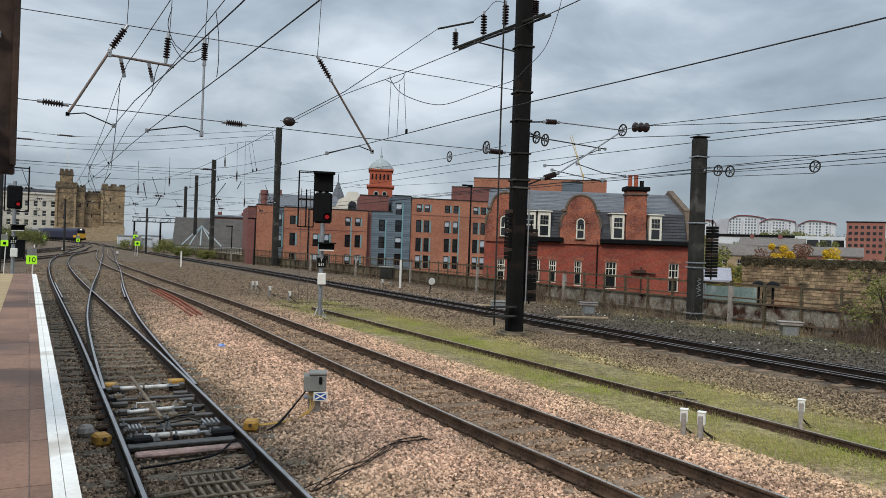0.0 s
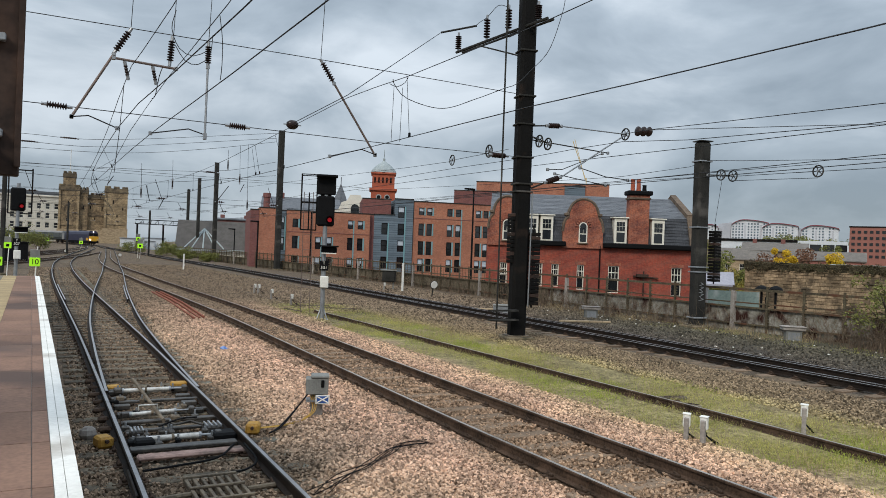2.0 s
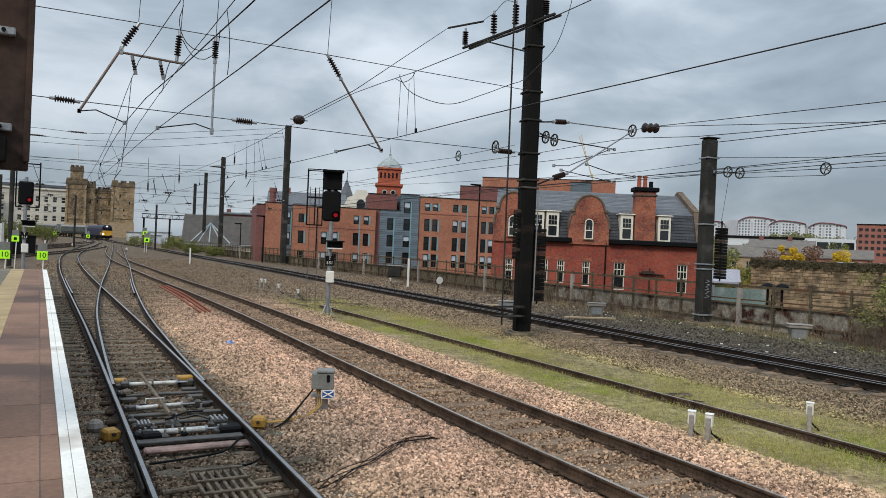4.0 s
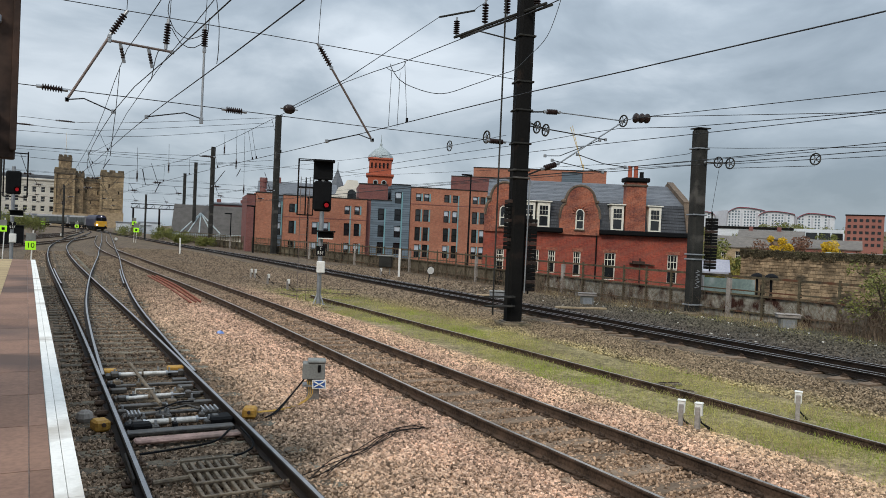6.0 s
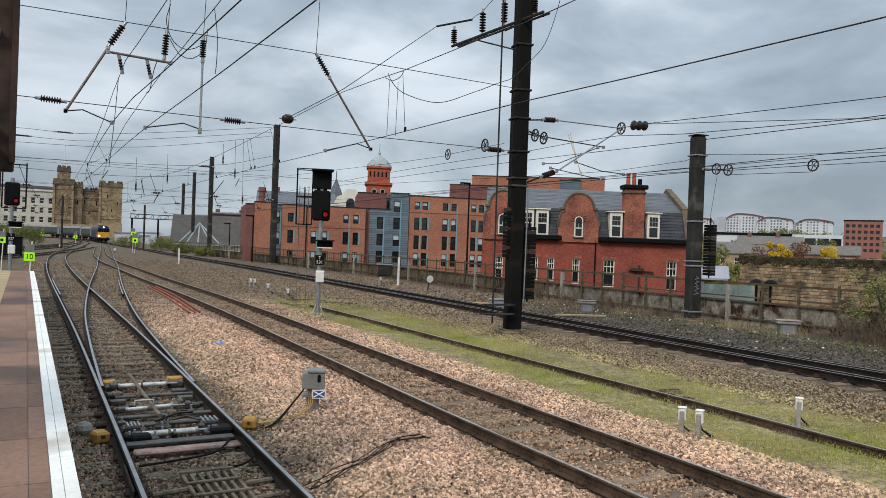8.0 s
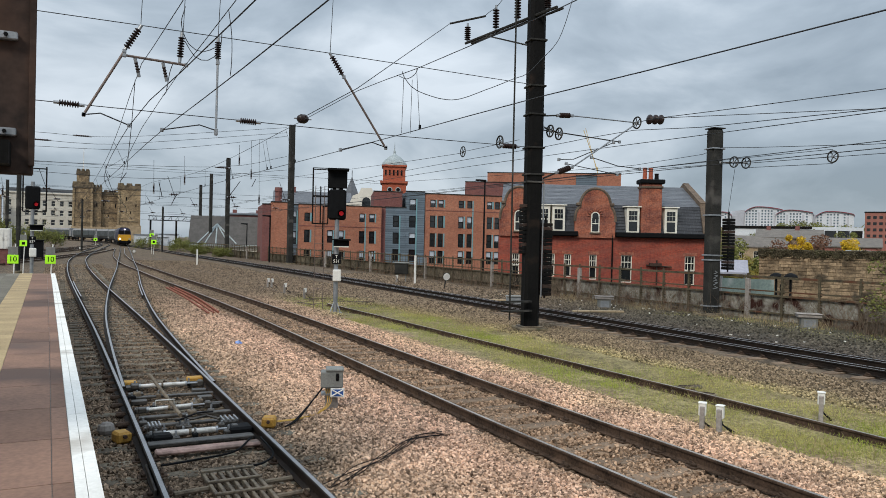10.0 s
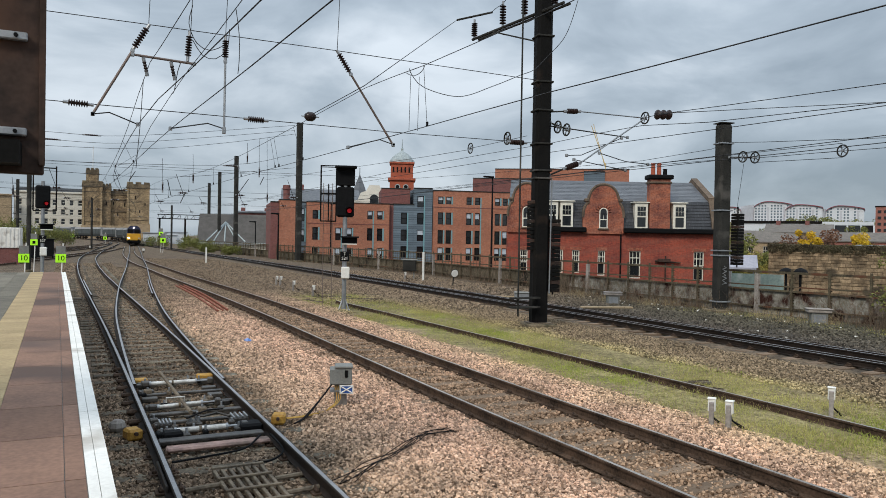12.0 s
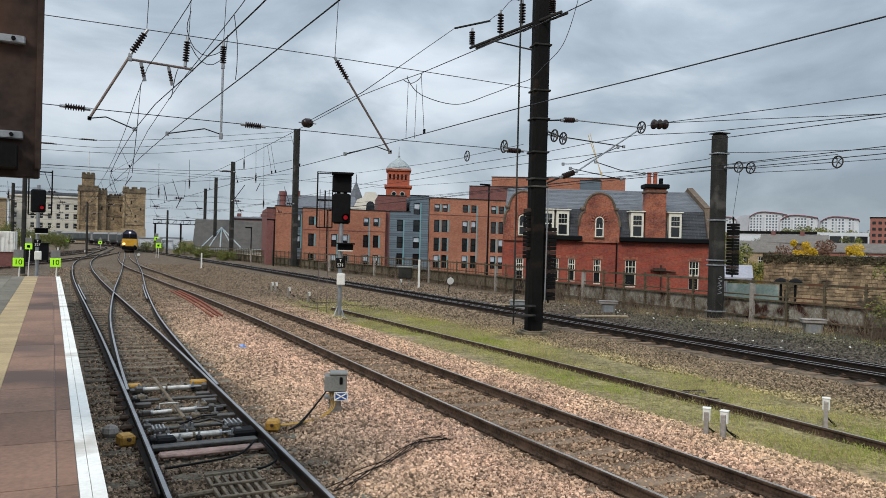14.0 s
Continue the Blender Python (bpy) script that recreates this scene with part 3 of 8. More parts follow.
platform_track()
tr2 = track("plain running line with rusty rails on concrete sleepers", [(6.53, -12), (6.5, 5), (6.45, 10), (6.52, 18), (6.6, 26), (6.5, 36), (6.2, 48), (6.05, 60), (5.95, 80), (7.2, 110), (9.9, 150)], "concrete", (2, 60), 0.65, None, M_RAILRUST)
far_line = [(16.9, -40), (16.95, 10), (17.0, 20), (17.2, 40), (17.35, 65), (17.0, 100), (15.0, 150), (12.5, 200)]
tr3 = track("far running line with four dark rails and check rails", far_line, "concrete", (4, 50), 0.7, None, M_RAILFAR)
FAR_PTS = smooth_path([(x, y, grade(y)) for x, y in far_line])
rail("check_rail", offset([p for p in FAR_PTS if p.y < 120], -HALF + 0.28), tr3, "", M_RAILFAR)
rail("check_rail", offset([p for p in FAR_PTS if p.y < 120], HALF - 0.28), tr3, "", M_RAILFAR)
sid = thing("siding_track", pose(0, 0, -0.06), "overgrown siding rail sunk in moss and grass", "track", kind="structure")
rail("rail", smooth_path([(10.55, -20, 0), (10.6, 6, 0), (10.5, 12, 0), (10.35, 18, 0), (10.2, 25, 0), (10.05, 30, 0)]), sid, "", M_RAILRUST)
for plan in ([(-34, -10), (-30, 20), (-24, 50), (-15, 82), (-3, 125), (5, 165), (8.5, 200)], [(-25, 20), (-19, 50), (-11, 80), (-1.5, 118), (4, 145)], [(-9.5, 36), (-8.5, 50), (-6, 68), (-1, 92), (4, 118), (8, 145)]):
    track("distant station running line on grey sleepers", plan, "concrete", (0, 0), 0.7, None, M_RAILRUST)

# ---- platform ----
PLAT_Z, PLAT_END = 0.95, 34.8


def edge_x(y):
    return 0.286 - 0.0131 * (y - 5) - 0.00005 * (y - 5) ** 2


def platform():
    p = thing("platform", Matrix(), "long station platform with red slabs, buff tactile strip and white edge", "platform", kind="structure")
    ys = [-14 + 1.4 * k for k in range(36) if -14 + 1.4 * k < PLAT_END] + [PLAT_END]

    def strip(name, x0, x1, z0, z1, material, y0=-14.0, y1=PLAT_END, pieces=1.4, gap=0.008, label=""):
        y = y0
        while y < y1 - 0.01:
            e = min(y + pieces, y1)
            bm = bmesh.new()
            a, b = edge_x(y), edge_x(e)
            vs = []
            for z in (z0, z1):
                vs += [bm.verts.new(c) for c in ((a + x0, y + gap, z), (a + x1 - gap, y + gap, z), (b + x1 - gap, e - gap, z), (b + x0, e - gap, z))]
            for q in ((3, 2, 1, 0), (4, 5, 6, 7), (0, 1, 5, 4), (1, 2, 6, 5), (2, 3, 7, 6), (3, 0, 4, 7)):
                bm.faces.new([vs[i] for i in q])
            part(name, bm, material, p, label if y == y0 else "")
            y = e
    core = bmesh.new()
    sweep(core, [Vector((edge_x(y), y, 0)) for y in ys], [(-9.0, -0.3), (-0.12, -0.3), (-0.12, 0.72), (-0.02, 0.74), (-0.02, PLAT_Z - 0.012), (-9.0, PLAT_Z - 0.012)])
    part("core", core, M_CONCRETE, p)
    strip("edge_coping", -0.16, -0.089, 0.8, PLAT_Z, M_WHITE, pieces=2.7, gap=0.002)
    strip("edge_coping", -0.087, 0.0, 0.8, PLAT_Z, M_WHITE, pieces=2.7, gap=0.002)
    strip("slab", -0.29, -0.16, 0.86, PLAT_Z - 0.003, M_PLAT, pieces=1.22, gap=0.006)
    strip("slab", -0.81, -0.29, 0.86, PLAT_Z - 0.002, M_PLAT, pieces=1.22, gap=0.006)
    strip("tactile_slab", -1.27, -0.81, 0.86, PLAT_Z, M_TACT, pieces=0.45, gap=0.004)
    for k in range(12):
        strip("paving_block_row", -1.27 - 0.45 * (k + 1), -1.27 - 0.45 * k, 0.86, PLAT_Z - 0.004, M_SETT, pieces=1.8, gap=0.006)


platform()
# ---- overhead line ----


def mast(x, y, z1, w, d, label, z0=-0.25, material=None, turn=0, bands=(), name="line_mast"):
    """A closed steel column with chamfered corners, on a concrete foot."""
    material = material or M_STEEL
    t = thing(name, pose(x, y, z0, 0, 0, turn), label, "mast", "line masts")
    h = z1 - z0
    bm = bx((-w / 2, -d / 2, 0.02), (w / 2, d / 2, h), 0.09)
    part("column", bm, material, t)
    part("cap", bx((-w / 2 - 0.03, -d / 2 - 0.03, h), (w / 2 + 0.03, d / 2 + 0.03, h + 0.04)), material, t)
    part("base_plate", bx((-w / 2 - 0.1, -d / 2 - 0.1, 0.16), (w / 2 + 0.1, d / 2 + 0.1, 0.2), 0.01), M_GREASE, t)
    part("foundation", bx((-w / 2 - 0.2, -d / 2 - 0.3, -0.2), (w / 2 + 0.2, d / 2 + 0.3, 0.16), 0.03), M_BUFFCONC, t)
    for zb in bands:
        part("clamp_band", bx((-w / 2 - 0.035, -d / 2 - 0.035, zb - z0), (w / 2 + 0.035, d / 2 + 0.035, zb - z0 + 0.06), 0.012), M_GALV if material is M_OLIVE else M_OLIVE, t)
    return t


SPAN_Y = 20.29
mast(13.72, 20.35, 13.4, 0.52, 0.5, "tall black box-section overhead line mast beside grassy siding", turn=-14, bands=(4.6, 4.85, 5.72, 6.8, 7.72, 9.2))
MAST_B = mast(24.05, 22.35, 7.55, 0.55, 0.5, "grey weathered overhead line mast with painted scrawl", material=M_OLIVE, turn=-10, bands=(2.1, 2.3, 3.95, 6.7, 0.2))
for x, y, z1, w in ((22.9, 82, 15.3, 0.62), (23.2, 119, 15.0, 0.62), (24.5, 141, 14.2, 0.55), (25.4, 158, 13.2, 0.55), (-8.5, 68, 8.6, 0.3), (-6.5, 118, 9.8, 0.4), (-16.0, 96, 9.0, 0.35), (3.0, 128, 8.0, 0.3), (15.2, 132, 7.5, 0.3), (-2.6, 60, 8.2, 0.3)):
    mast(x, y, z1, w, w, "tall grey overhead line mast" if w > 0.45 else "slim grey overhead line mast", z0=height(x, y) - 0.05, material=M_OLIVE)


bm = bmesh.new()
for z, x0, x1, dz in ((1.2, -0.12, 0.1, 0.05), (1.36, -0.1, 0.1, 0.1), (1.52, -0.12, 0.06, 0.04), (1.64, -0.1, 0.1, 0.1), (1.82, -0.1, 0.08, 0.06)):
    rod(bm, (x0, -0.262, z), (x1, -0.262, z + dz), 0.016, n=5)
    rod(bm, (x1, -0.262, z + dz), (x0 * 0.4, -0.262, z + 0.12), 0.016, n=5)
part("paint_scrawl", bm, M_GALV, MAST_B, "pale sprayed scrawl marks")


def insulator(name, a, b, r=0.085, sheds=8, label="ribbed brown porcelain insulator"):
    a, b = Vector(a), Vector(b)
    t = thing(name, Matrix.Translation(a), label, "insulator", "insulators")
    prof = [(0.0, 0.03), (0.06, 0.03)]
    for k in range(sheds):
        f0 = 0.08 + 0.84 * k / sheds
        f1 = 0.84 / sheds
        prof += [(f0, 0.035), (f0 + f1 * 0.35, r), (f0 + f1 * 0.55, r), (f0 + f1 * 0.8, 0.035)]
    prof += [(0.94, 0.03), (1.0, 0.03)]
    part("ribbed_body", lathe(bmesh.new(), (0, 0, 0), b - a, prof, 12), M_INSUL, t)
    d = (b - a).normalized()
    part("end_cap", rod(bmesh.new(), -d * 0.07, d * 0.06, 0.042), M_GALV, t)
    part("end_cap", rod(bmesh.new(), (b - a) - d * 0.06, (b - a) + d * 0.07, 0.042), M_GALV, t)
    return t


def rigid(name, pts, r, label, category, material=None, fittings=True):
    t = thing(name, Matrix.Translation(pts[0]), label, category)
    o = Vector(pts[0])
    part("tube", tube(bmesh.new(), [Vector(p) - o for p in pts], r, 8), material or M_TUBE, t)
    if fittings:
        for p in (pts[0], pts[-1]):
            q = Vector(p) - o
            part("clamp", bx(q - Vector((0.045, 0.04, 0.05)), q + Vector((0.045, 0.04, 0.05)), 0.012), M_GALV, t)
    return t


def sagged(a, b, sag, n=10):
    a, b = Vector(a), Vector(b)
    return [a.lerp(b, k / n) - Vector((0, 0, sag * 4 * (k / n) * (1 - k / n))) for k in range(n + 1)]


def wire(name, pts, r=0.012, label="dark overhead wire", category="wire", sag=0.0):
    if sag:
        out = []
        for a, b in zip(pts[:-1], pts[1:]):
            out += sagged(a, b, sag)[:-1]
        pts = out + [Vector(pts[-1])]
    t = tagged(link(name, tube(bmesh.new(), [Vector(p) for p in pts], r, 5), M_WIRE), label, category, "overhead wires")
    return t


S = SPAN_Y
# head-span across the near tracks
wire("span_wire", [(-6, S, 7.9), (1.73, S, 7.9), (6.71, S, 7.88), (13.5, S, 7.8)], 0.011, "upper cross-span wire between masts")
wire("span_wire", [(-6, S, 5.8), (-0.1, S, 5.77), (3.64, S, 5.75), (8.3, S, 5.72), (13.45, S, 5.76)], 0.011, "lower cross-span wire between masts")
for x, z in ((1.73, 7.9), (3.63, 7.9), (6.71, 7.9), (2.75, 7.9)):
    wire("hanger_wire", [(x, S, z), (x + 0.12, S, 11.2)], 0.009, "thin vertical hanger wire above the span")
insulator("insulator", (1.71, S, 7.84), (1.37, S, 7.24))
rigid("registration_tube", [(1.36, S, 7.2), (0.47, S, 5.53)], 0.032, "slanting rusty registration tube of the head-span", "registration tube")
rigid("cross_tube", [(1.36, S, 7.1), (2.84, S, 7.04)], 0.032, "short level tube carrying two catenary wires", "registration tube")
rigid("steady_arm", [(0.47, S, 5.53), (0.84, S, 5.6), (1.5, S, 5.36)], 0.016, "bent steady arm holding a contact wire", "steady arm", M_WIRE)
insulator("insulator", (2.72, S, 7.8), (2.68, S, 7.16))
insulator("insulator", (3.63, S, 7.8), (3.63, S, 7.25))
rigid("registration_tube", [(3.63, S, 7.2), (3.62, S, 5.34)], 0.03, "upright grey registration tube of the head-span", "registration tube", M_GALV)
rigid("steady_arm", [(3.62, S, 5.42), (3.2, S, 5.53), (2.28, S, 5.32)], 0.016, "bent steady arm holding a contact wire", "steady arm", M_WIRE)
insulator("insulator", (6.73, S, 7.84), (7.12, S, 7.28))
rigid("registration_tube", [(7.13, S, 7.26), (8.47, S, 5.34)], 0.032, "slanting grey registration tube of the head-span", "registration tube", M_TUBE)
rigid("steady_arm", [(8.47, S, 5.36), (8.04, S, 5.47), (7.08, S, 5.18)], 0.016, "bent steady arm holding a contact wire", "steady arm", M_WIRE)
insulator("insulator", (-0.12, S, 5.77), (0.42, S, 5.75))
insulator("insulator", (4.2, S, 5.74), (4.72, S, 5.73))
insulator("insulator", (12.45, S, 5.73), (13.05, S, 5.74))
for x, z in ((1.62, 6.98), (2.28, 6.95)):
    insulator("catenary_clamp", (x, S - 0.05, z), (x + 0.08, S, z - 0.32), 0.05, 4, "small dark catenary clamp")

# contact and catenary wires along the tracks
CONTACT_A = [(2.9, -14, 5.2), (2.55, 7.9, 5.2), (2.28, S, 5.3), (2.1, 29, 5.25), (1.75, 55, 5.2), (1.6, 82, 5.2), (4.0, 125, 5.2), (9, 190, 5.2)]
CONTACT_B = [(2.6, -14, 5.3), (1.93, 8.6, 5.3), (1.5, S, 5.35), (1.9, 40, 5.25), (3.9, 60, 5.2), (6.2, 85, 5.2), (9.5, 135, 5.2), (13, 195, 5.2)]
CONTACT_C = [(7.9, -14, 5.1), (7.53, 4.9, 5.1), (7.19, 10.3, 5.1), (7.07, S, 5.15), (6.4, 40, 5.15), (5.9, 70, 5.1), (7.2, 110, 5.1), (9.5, 140, 5.1)]
CAT_A = [(2.35, -14, 8.0), (1.97, 14.7, 7.0), (1.77, S, 6.95), (1.7, 32, 5.9), (1.7, 55, 5.65), (1.75, 90, 5.6), (4.0, 125, 5.7)]
CAT_B = [(3.1, -14, 8.0), (2.8, 13.9, 6.95), (2.72, S, 6.9), (2.4, 32, 5.9), (3.9, 60, 5.65), (6.9, 95, 5.6), (9.5, 135, 5.7)]
CAT_C = [(8.2, -6, 7.3), (7.4, 10.18, 6.58), (7.25, 11.07, 6.53), (6.92, 14.91, 6.41), (6.8, 18.25, 6.48), (6.68, 23.2, 6.3), (6.4, 40, 6.0), (5.9, 66, 6.6), (7.2, 110, 6.2)]
for pts, n, r in ((CONTACT_A, "contact_wire", 0.0095), (CONTACT_B, "contact_wire", 0.0095), (CONTACT_C, "contact_wire", 0.0095), (CAT_A, "catenary_wire", 0.009), (CAT_B, "catenary_wire", 0.009), (CAT_C, "catenary_wire", 0.009)):
    wire(n, smooth_path(pts, 3.0), r, "dark contact wire over the running line" if n == "contact_wire" else "dark catenary wire over the running line")
wire("feeder_wire", [(11.6, 22.4, 10.0), (6.85, 18.4, 6.58), (6.72, 23.0, 6.42)], 0.011, "dark feeder wire dropping from the mast bracket")


def droppers(cat, con, ys):
    c1, c2 = smooth_path(cat, 0.5), smooth_path(con, 0.5)
    for y in ys:
        a, b = min(c1, key=lambda p: abs(p.y - y)), min(c2, key=lambda p: abs(p.y - y))
        t = wire("dropper", [a, (b.x, b.y, b.z)], 0.006, "thin dropper wire between catenary and contact wire", "dropper")
        t2 = part("clip", bx(Vector((b.x - 0.02, b.y - 0.03, b.z)), Vector((b.x + 0.02, b.y + 0.03, b.z + 0.1)), 0.006), M_BLACK, t)


droppers(CAT_C, CONTACT_C, (15.1, 24.5, 27, 27.8, 33, 39, 46, 54, 62))
droppers(CAT_A, CONTACT_A, (30, 37, 45, 52, 60, 70, 80))
droppers(CAT_B, CONTACT_B, (33, 41, 50, 58, 66, 75, 84, 95))


# jumper loops near the head-span
def loop(pts, r=0.011, label="loose looping jumper cable"):
    wire("jumper_cable", smooth_path(pts, 0.15), r, label, "cable")


J = 19.2
loop([(14.38, J, 10.98), (14.25, J, 10.28), (13.79, J, 9.05), (13.11, J, 8.29), (12.62, J, 7.82), (12.15, J, 7.61), (11.21, J, 7.18), (10.07, J, 6.75), (8.94, J, 6.89), (8.53, J, 7.23), (8.48, J, 7.38)])
loop([(8.85, S, 7.5), (9.1, S, 7.44), (9.35, S, 7.6), (9.45, S, 7.78)])
loop([(2.79, S, 8.55), (2.7, S, 8.07), (2.9, S, 7.59), (3.25, S, 7.44), (3.62, S, 7.64)])
loop([(2.8, S, 7.65), (3.05, S, 7.29), (3.38, S, 7.24), (3.67, S, 7.54), (3.73, S, 8.07)])
loop([(2.52, S, 7.06), (2.44, S, 6.8), (2.36, S, 6.29), (2.28, S, 6.2)])
loop([(3.89, S, 8.62), (3.98, S, 7.96), (3.99, S, 7.29), (3.96, S, 6.91)])
wire("drop_rod", [(1.62, S, 6.5), (1.56, S, 5.4), (1.47, S, 4.25)], 0.009, "thin rod hanging from a steady arm")
for x in (9.0, 9.28):
    wire("dropper", [(x, S, 7.44), (x - 0.03, S, 5.82)], 0.008, "paired equaliser dropper beside the jumper", "dropper")
t = thing("wire_weight", pose(6.68, 22.75, 6.36), "dark round cast weight on a tensioned wire", "weight")
part("ball", lathe(bmesh.new(), (-0.18, 0, 0), (0.18, 0, 0), [(0, 0.06), (0.1, 0.1), (0.3, 0.145), (0.7, 0.145), (0.9, 0.1), (1, 0.05)], 14), M_INSUL, t, smooth=True)
part("ring_bolt", rod(bmesh.new(), (-0.28, 0, 0), (0.28, 0, 0), 0.02), M_GALV, t)


def pulley(x, y, z, r=0.2, plane="x", label="spoked steel tensioning wheel"):
    t = thing("tension_wheel", pose(x, y, z, 0, 0, 90 if plane == "y" else 0), label, "wheel", "tensioning wheels")
    bm = bmesh.new()
    n = 20
    for k in range(n):
        a, b = 2 * math.pi * k / n, 2 * math.pi * (k + 1) / n
        rod(bm, (0, r * math.cos(a), r * math.sin(a)), (0, r * math.cos(b), r * math.sin(b)), 0.026, n=6, caps=False)
    part("rim", bm, M_OLIVE, t)
    for k in range(5):
        a = 2 * math.pi * k / 5
        part("spoke", rod(bmesh.new(), (0, 0, 0), (0, r * math.cos(a), r * math.sin(a)), 0.016, n=6), M_OLIVE, t)
    part("hub", rod(bmesh.new(), (-0.05, 0, 0), (0.05, 0, 0), 0.045, n=10), M_GALV, t)
    return t


# cantilever and tension gear of the far line
Cy = 20.3
rigid("top_tie", [(13.95, Cy, 6.82), (14.6, Cy, 6.9)], 0.025, "short steel tie on the mast", "bracket", M_OLIVE)
insulator("insulator", (14.65, Cy, 6.91), (15.15, Cy, 6.95), 0.09, 6)
rigid("top_tie", [(15.2, Cy, 6.95), (18.0, Cy, 6.98)], 0.022, "long grey tie rod of the cantilever", "cantilever", M_GALV)
rigid("strut", [(14.0, Cy, 6.37), (17.25, Cy, 6.24)], 0.02, "level grey strut of the cantilever", "cantilever", M_OLIVE)
rigid("strut", [(14.0, Cy, 4.75), (14.6, Cy, 5.0)], 0.03, "short strut stub on the mast", "bracket", M_OLIVE)
insulator("insulator", (14.65, Cy, 5.02), (15.2, Cy, 5.22), 0.1, 6)
rigid("strut", [(15.25, Cy, 5.23), (18.0, Cy, 6.95)], 0.028, "slanting grey cantilever strut", "cantilever", M_GALV)
rigid("registration_tube", [(14.7, Cy, 5.45), (15.3, Cy, 5.5), (17.0, Cy, 6.2)], 0.014, "thin dark registration rod beside the near mast", "registration tube", M_WIRE)
rigid("steady_arm", [(16.05, Cy, 5.62), (17.2, Cy, 5.4), (18.2, Cy, 5.37)], 0.016, "bent steady arm holding a contact wire", "steady arm", M_WIRE)
rigid("steady_arm", [(15.0, Cy, 5.33), (17.19, Cy, 5.1)], 0.014, "straight steady arm holding a contact wire", "steady arm", M_WIRE)
pulley(18.02, Cy, 6.98)
for k in range(3):
    t = thing("disc_insulator", pose(18.6 + k * 0.26, Cy, 7.15 + 0.02 * k), "dark disc insulator in a string of three", "insulator", "disc insulators")
    part("disc", lathe(bmesh.new(), (-0.1, 0, 0), (0.1, 0, 0), [(0, 0.05), (0.2, 0.12), (0.45, 0.18), (0.6, 0.17), (0.75, 0.08), (1, 0.05)], 14), M_INSUL, t)
pulley(14.25, Cy - 0.1, 6.34, 0.19)
pulley(14.6, Cy - 0.1, 6.28, 0.19)
pulley(13.0, Cy + 1.0, 6.0, 0.2)
rigid("yoke", [(13.95, Cy - 0.1, 6.45), (14.7, Cy - 0.1, 6.28)], 0.03, "steel yoke carrying two tensioning wheels", "bracket", M_OLIVE)
pulley(17.0, 31.2, 6.95, 0.24)
for x, y, z in ((24.0, 21.3, 6.1), (24.05, 20.75, 6.02)):
    pulley(x, y, z, 0.21)
pulley(24.0, 17.0, 5.92, 0.2)
rigid("yoke", [(24.02, 22.0, 6.15), (24.02, 20.8, 6.04)], 0.025, "steel yoke carrying two tensioning wheels", "bracket", M_OLIVE)

# wires of the far line and beyond
FAR_WIRES = [
    [(17, -14, 6.1), (17, 11.0, 5.97), (17, 19.3, 6.5), (17, 24.6, 6.48), (17, 35.9, 6.55), (17.2, 70, 6.4), (16.6, 110, 6.4)],
    [(17.2, -14, 5.6), (17, 11.0, 5.9), (17, 19.3, 6.04), (17, 24.5, 6.12), (17, 35.9, 6.22), (17.2, 70, 6.3), (16.6, 110, 6.2)],
    [(16.8, -14, 5.4), (17, 11.0, 6.42), (17, 17.7, 6.73), (18.0, Cy, 6.98)],
    [(17, 26.3, 6.97), (17, 31.2, 6.95), (17, 36, 7.0), (18.5, 80, 8.6)],
    [(24, -14, 4.8), (24, 15.5, 6.2), (24.05, 22.1, 6.76), (24, 27.2, 6.45), (23.6, 60, 7.5)],
    [(24, -14, 5.2), (24, 15.5, 5.87), (24, 17.0, 5.92), (24, 20.8, 6.0), (24, 26.2, 6.17), (23.0, 60, 6.3), (22.9, 82, 6.4)],
    [(24, 17.0, 5.68), (24, 20.8, 5.83)],
    [(24, 17.0, 6.18), (24, 20.8, 6.22), (23.4, 50, 6.2)],
    [(18.2, -14, 5.1), (17.2, Cy, 5.1), (17.0, 40, 5.1), (17.2, 75, 5.1), (16, 130, 5.1)],
    [(17.0, -14, 5.3), (18.2, Cy, 5.36), (17.6, 50, 5.2), (17, 90, 5.2)],
]
for pts in FAR_WIRES:
    wire("line_wire", smooth_path(pts, 3.0) if len(pts) > 3 else pts, 0.011, "dark line wire over the far running line")
for y in (11.9, 12.6, 13.2):
    wire("dropper", [(24, y + 1.2, 6.05), (24, y + 1.2, 7.1)], 0.006, "thin dropper wire between line wires", "dropper")
wire("line_wire", [(24, -14, 5.9), (24, 13.0, 7.1), (18.7, S, 7.2)], 0.012, "dark line wire over the far running line")

# bracket at the head of the near mast
br = thing("mast_bracket", pose(0, 0, 0), "steel crossarm on the near mast with post insulators", "bracket")
part("arm", tube(bmesh.new(), [(13.25, 24.3, 10.0), (13.62, 19.1, 10.0)], 0.05), M_OLIVE, br)
part("arm", tube(bmesh.new(), [(13.45, 24.2, 10.0), (13.85, 19.1, 10.0)], 0.04), M_OLIVE, br)
part("brace", rod(bmesh.new(), (13.3, 23.0, 10.0), (13.7, 20.5, 9.1), 0.025), M_OLIVE, br)
part("outrigger", rod(bmesh.new(), (11.6, 22.4, 10.0), (12.4, 21.4, 10.12), 0.035), M_OLIVE, br)
for a, b in (((13.27, 24.2, 10.05), (13.27, 24.2, 10.65)), ((13.4, 22.4, 10.05), (13.4, 22.4, 10.85)), ((13.52, 21.2, 10.1), (13.52, 21.2, 10.9)), ((13.62, 19.6, 10.05), (13.62, 19.6, 10.6))):
    insulator("post_insulator", a, b, 0.115, 7, "upright ribbed brown post insulator")
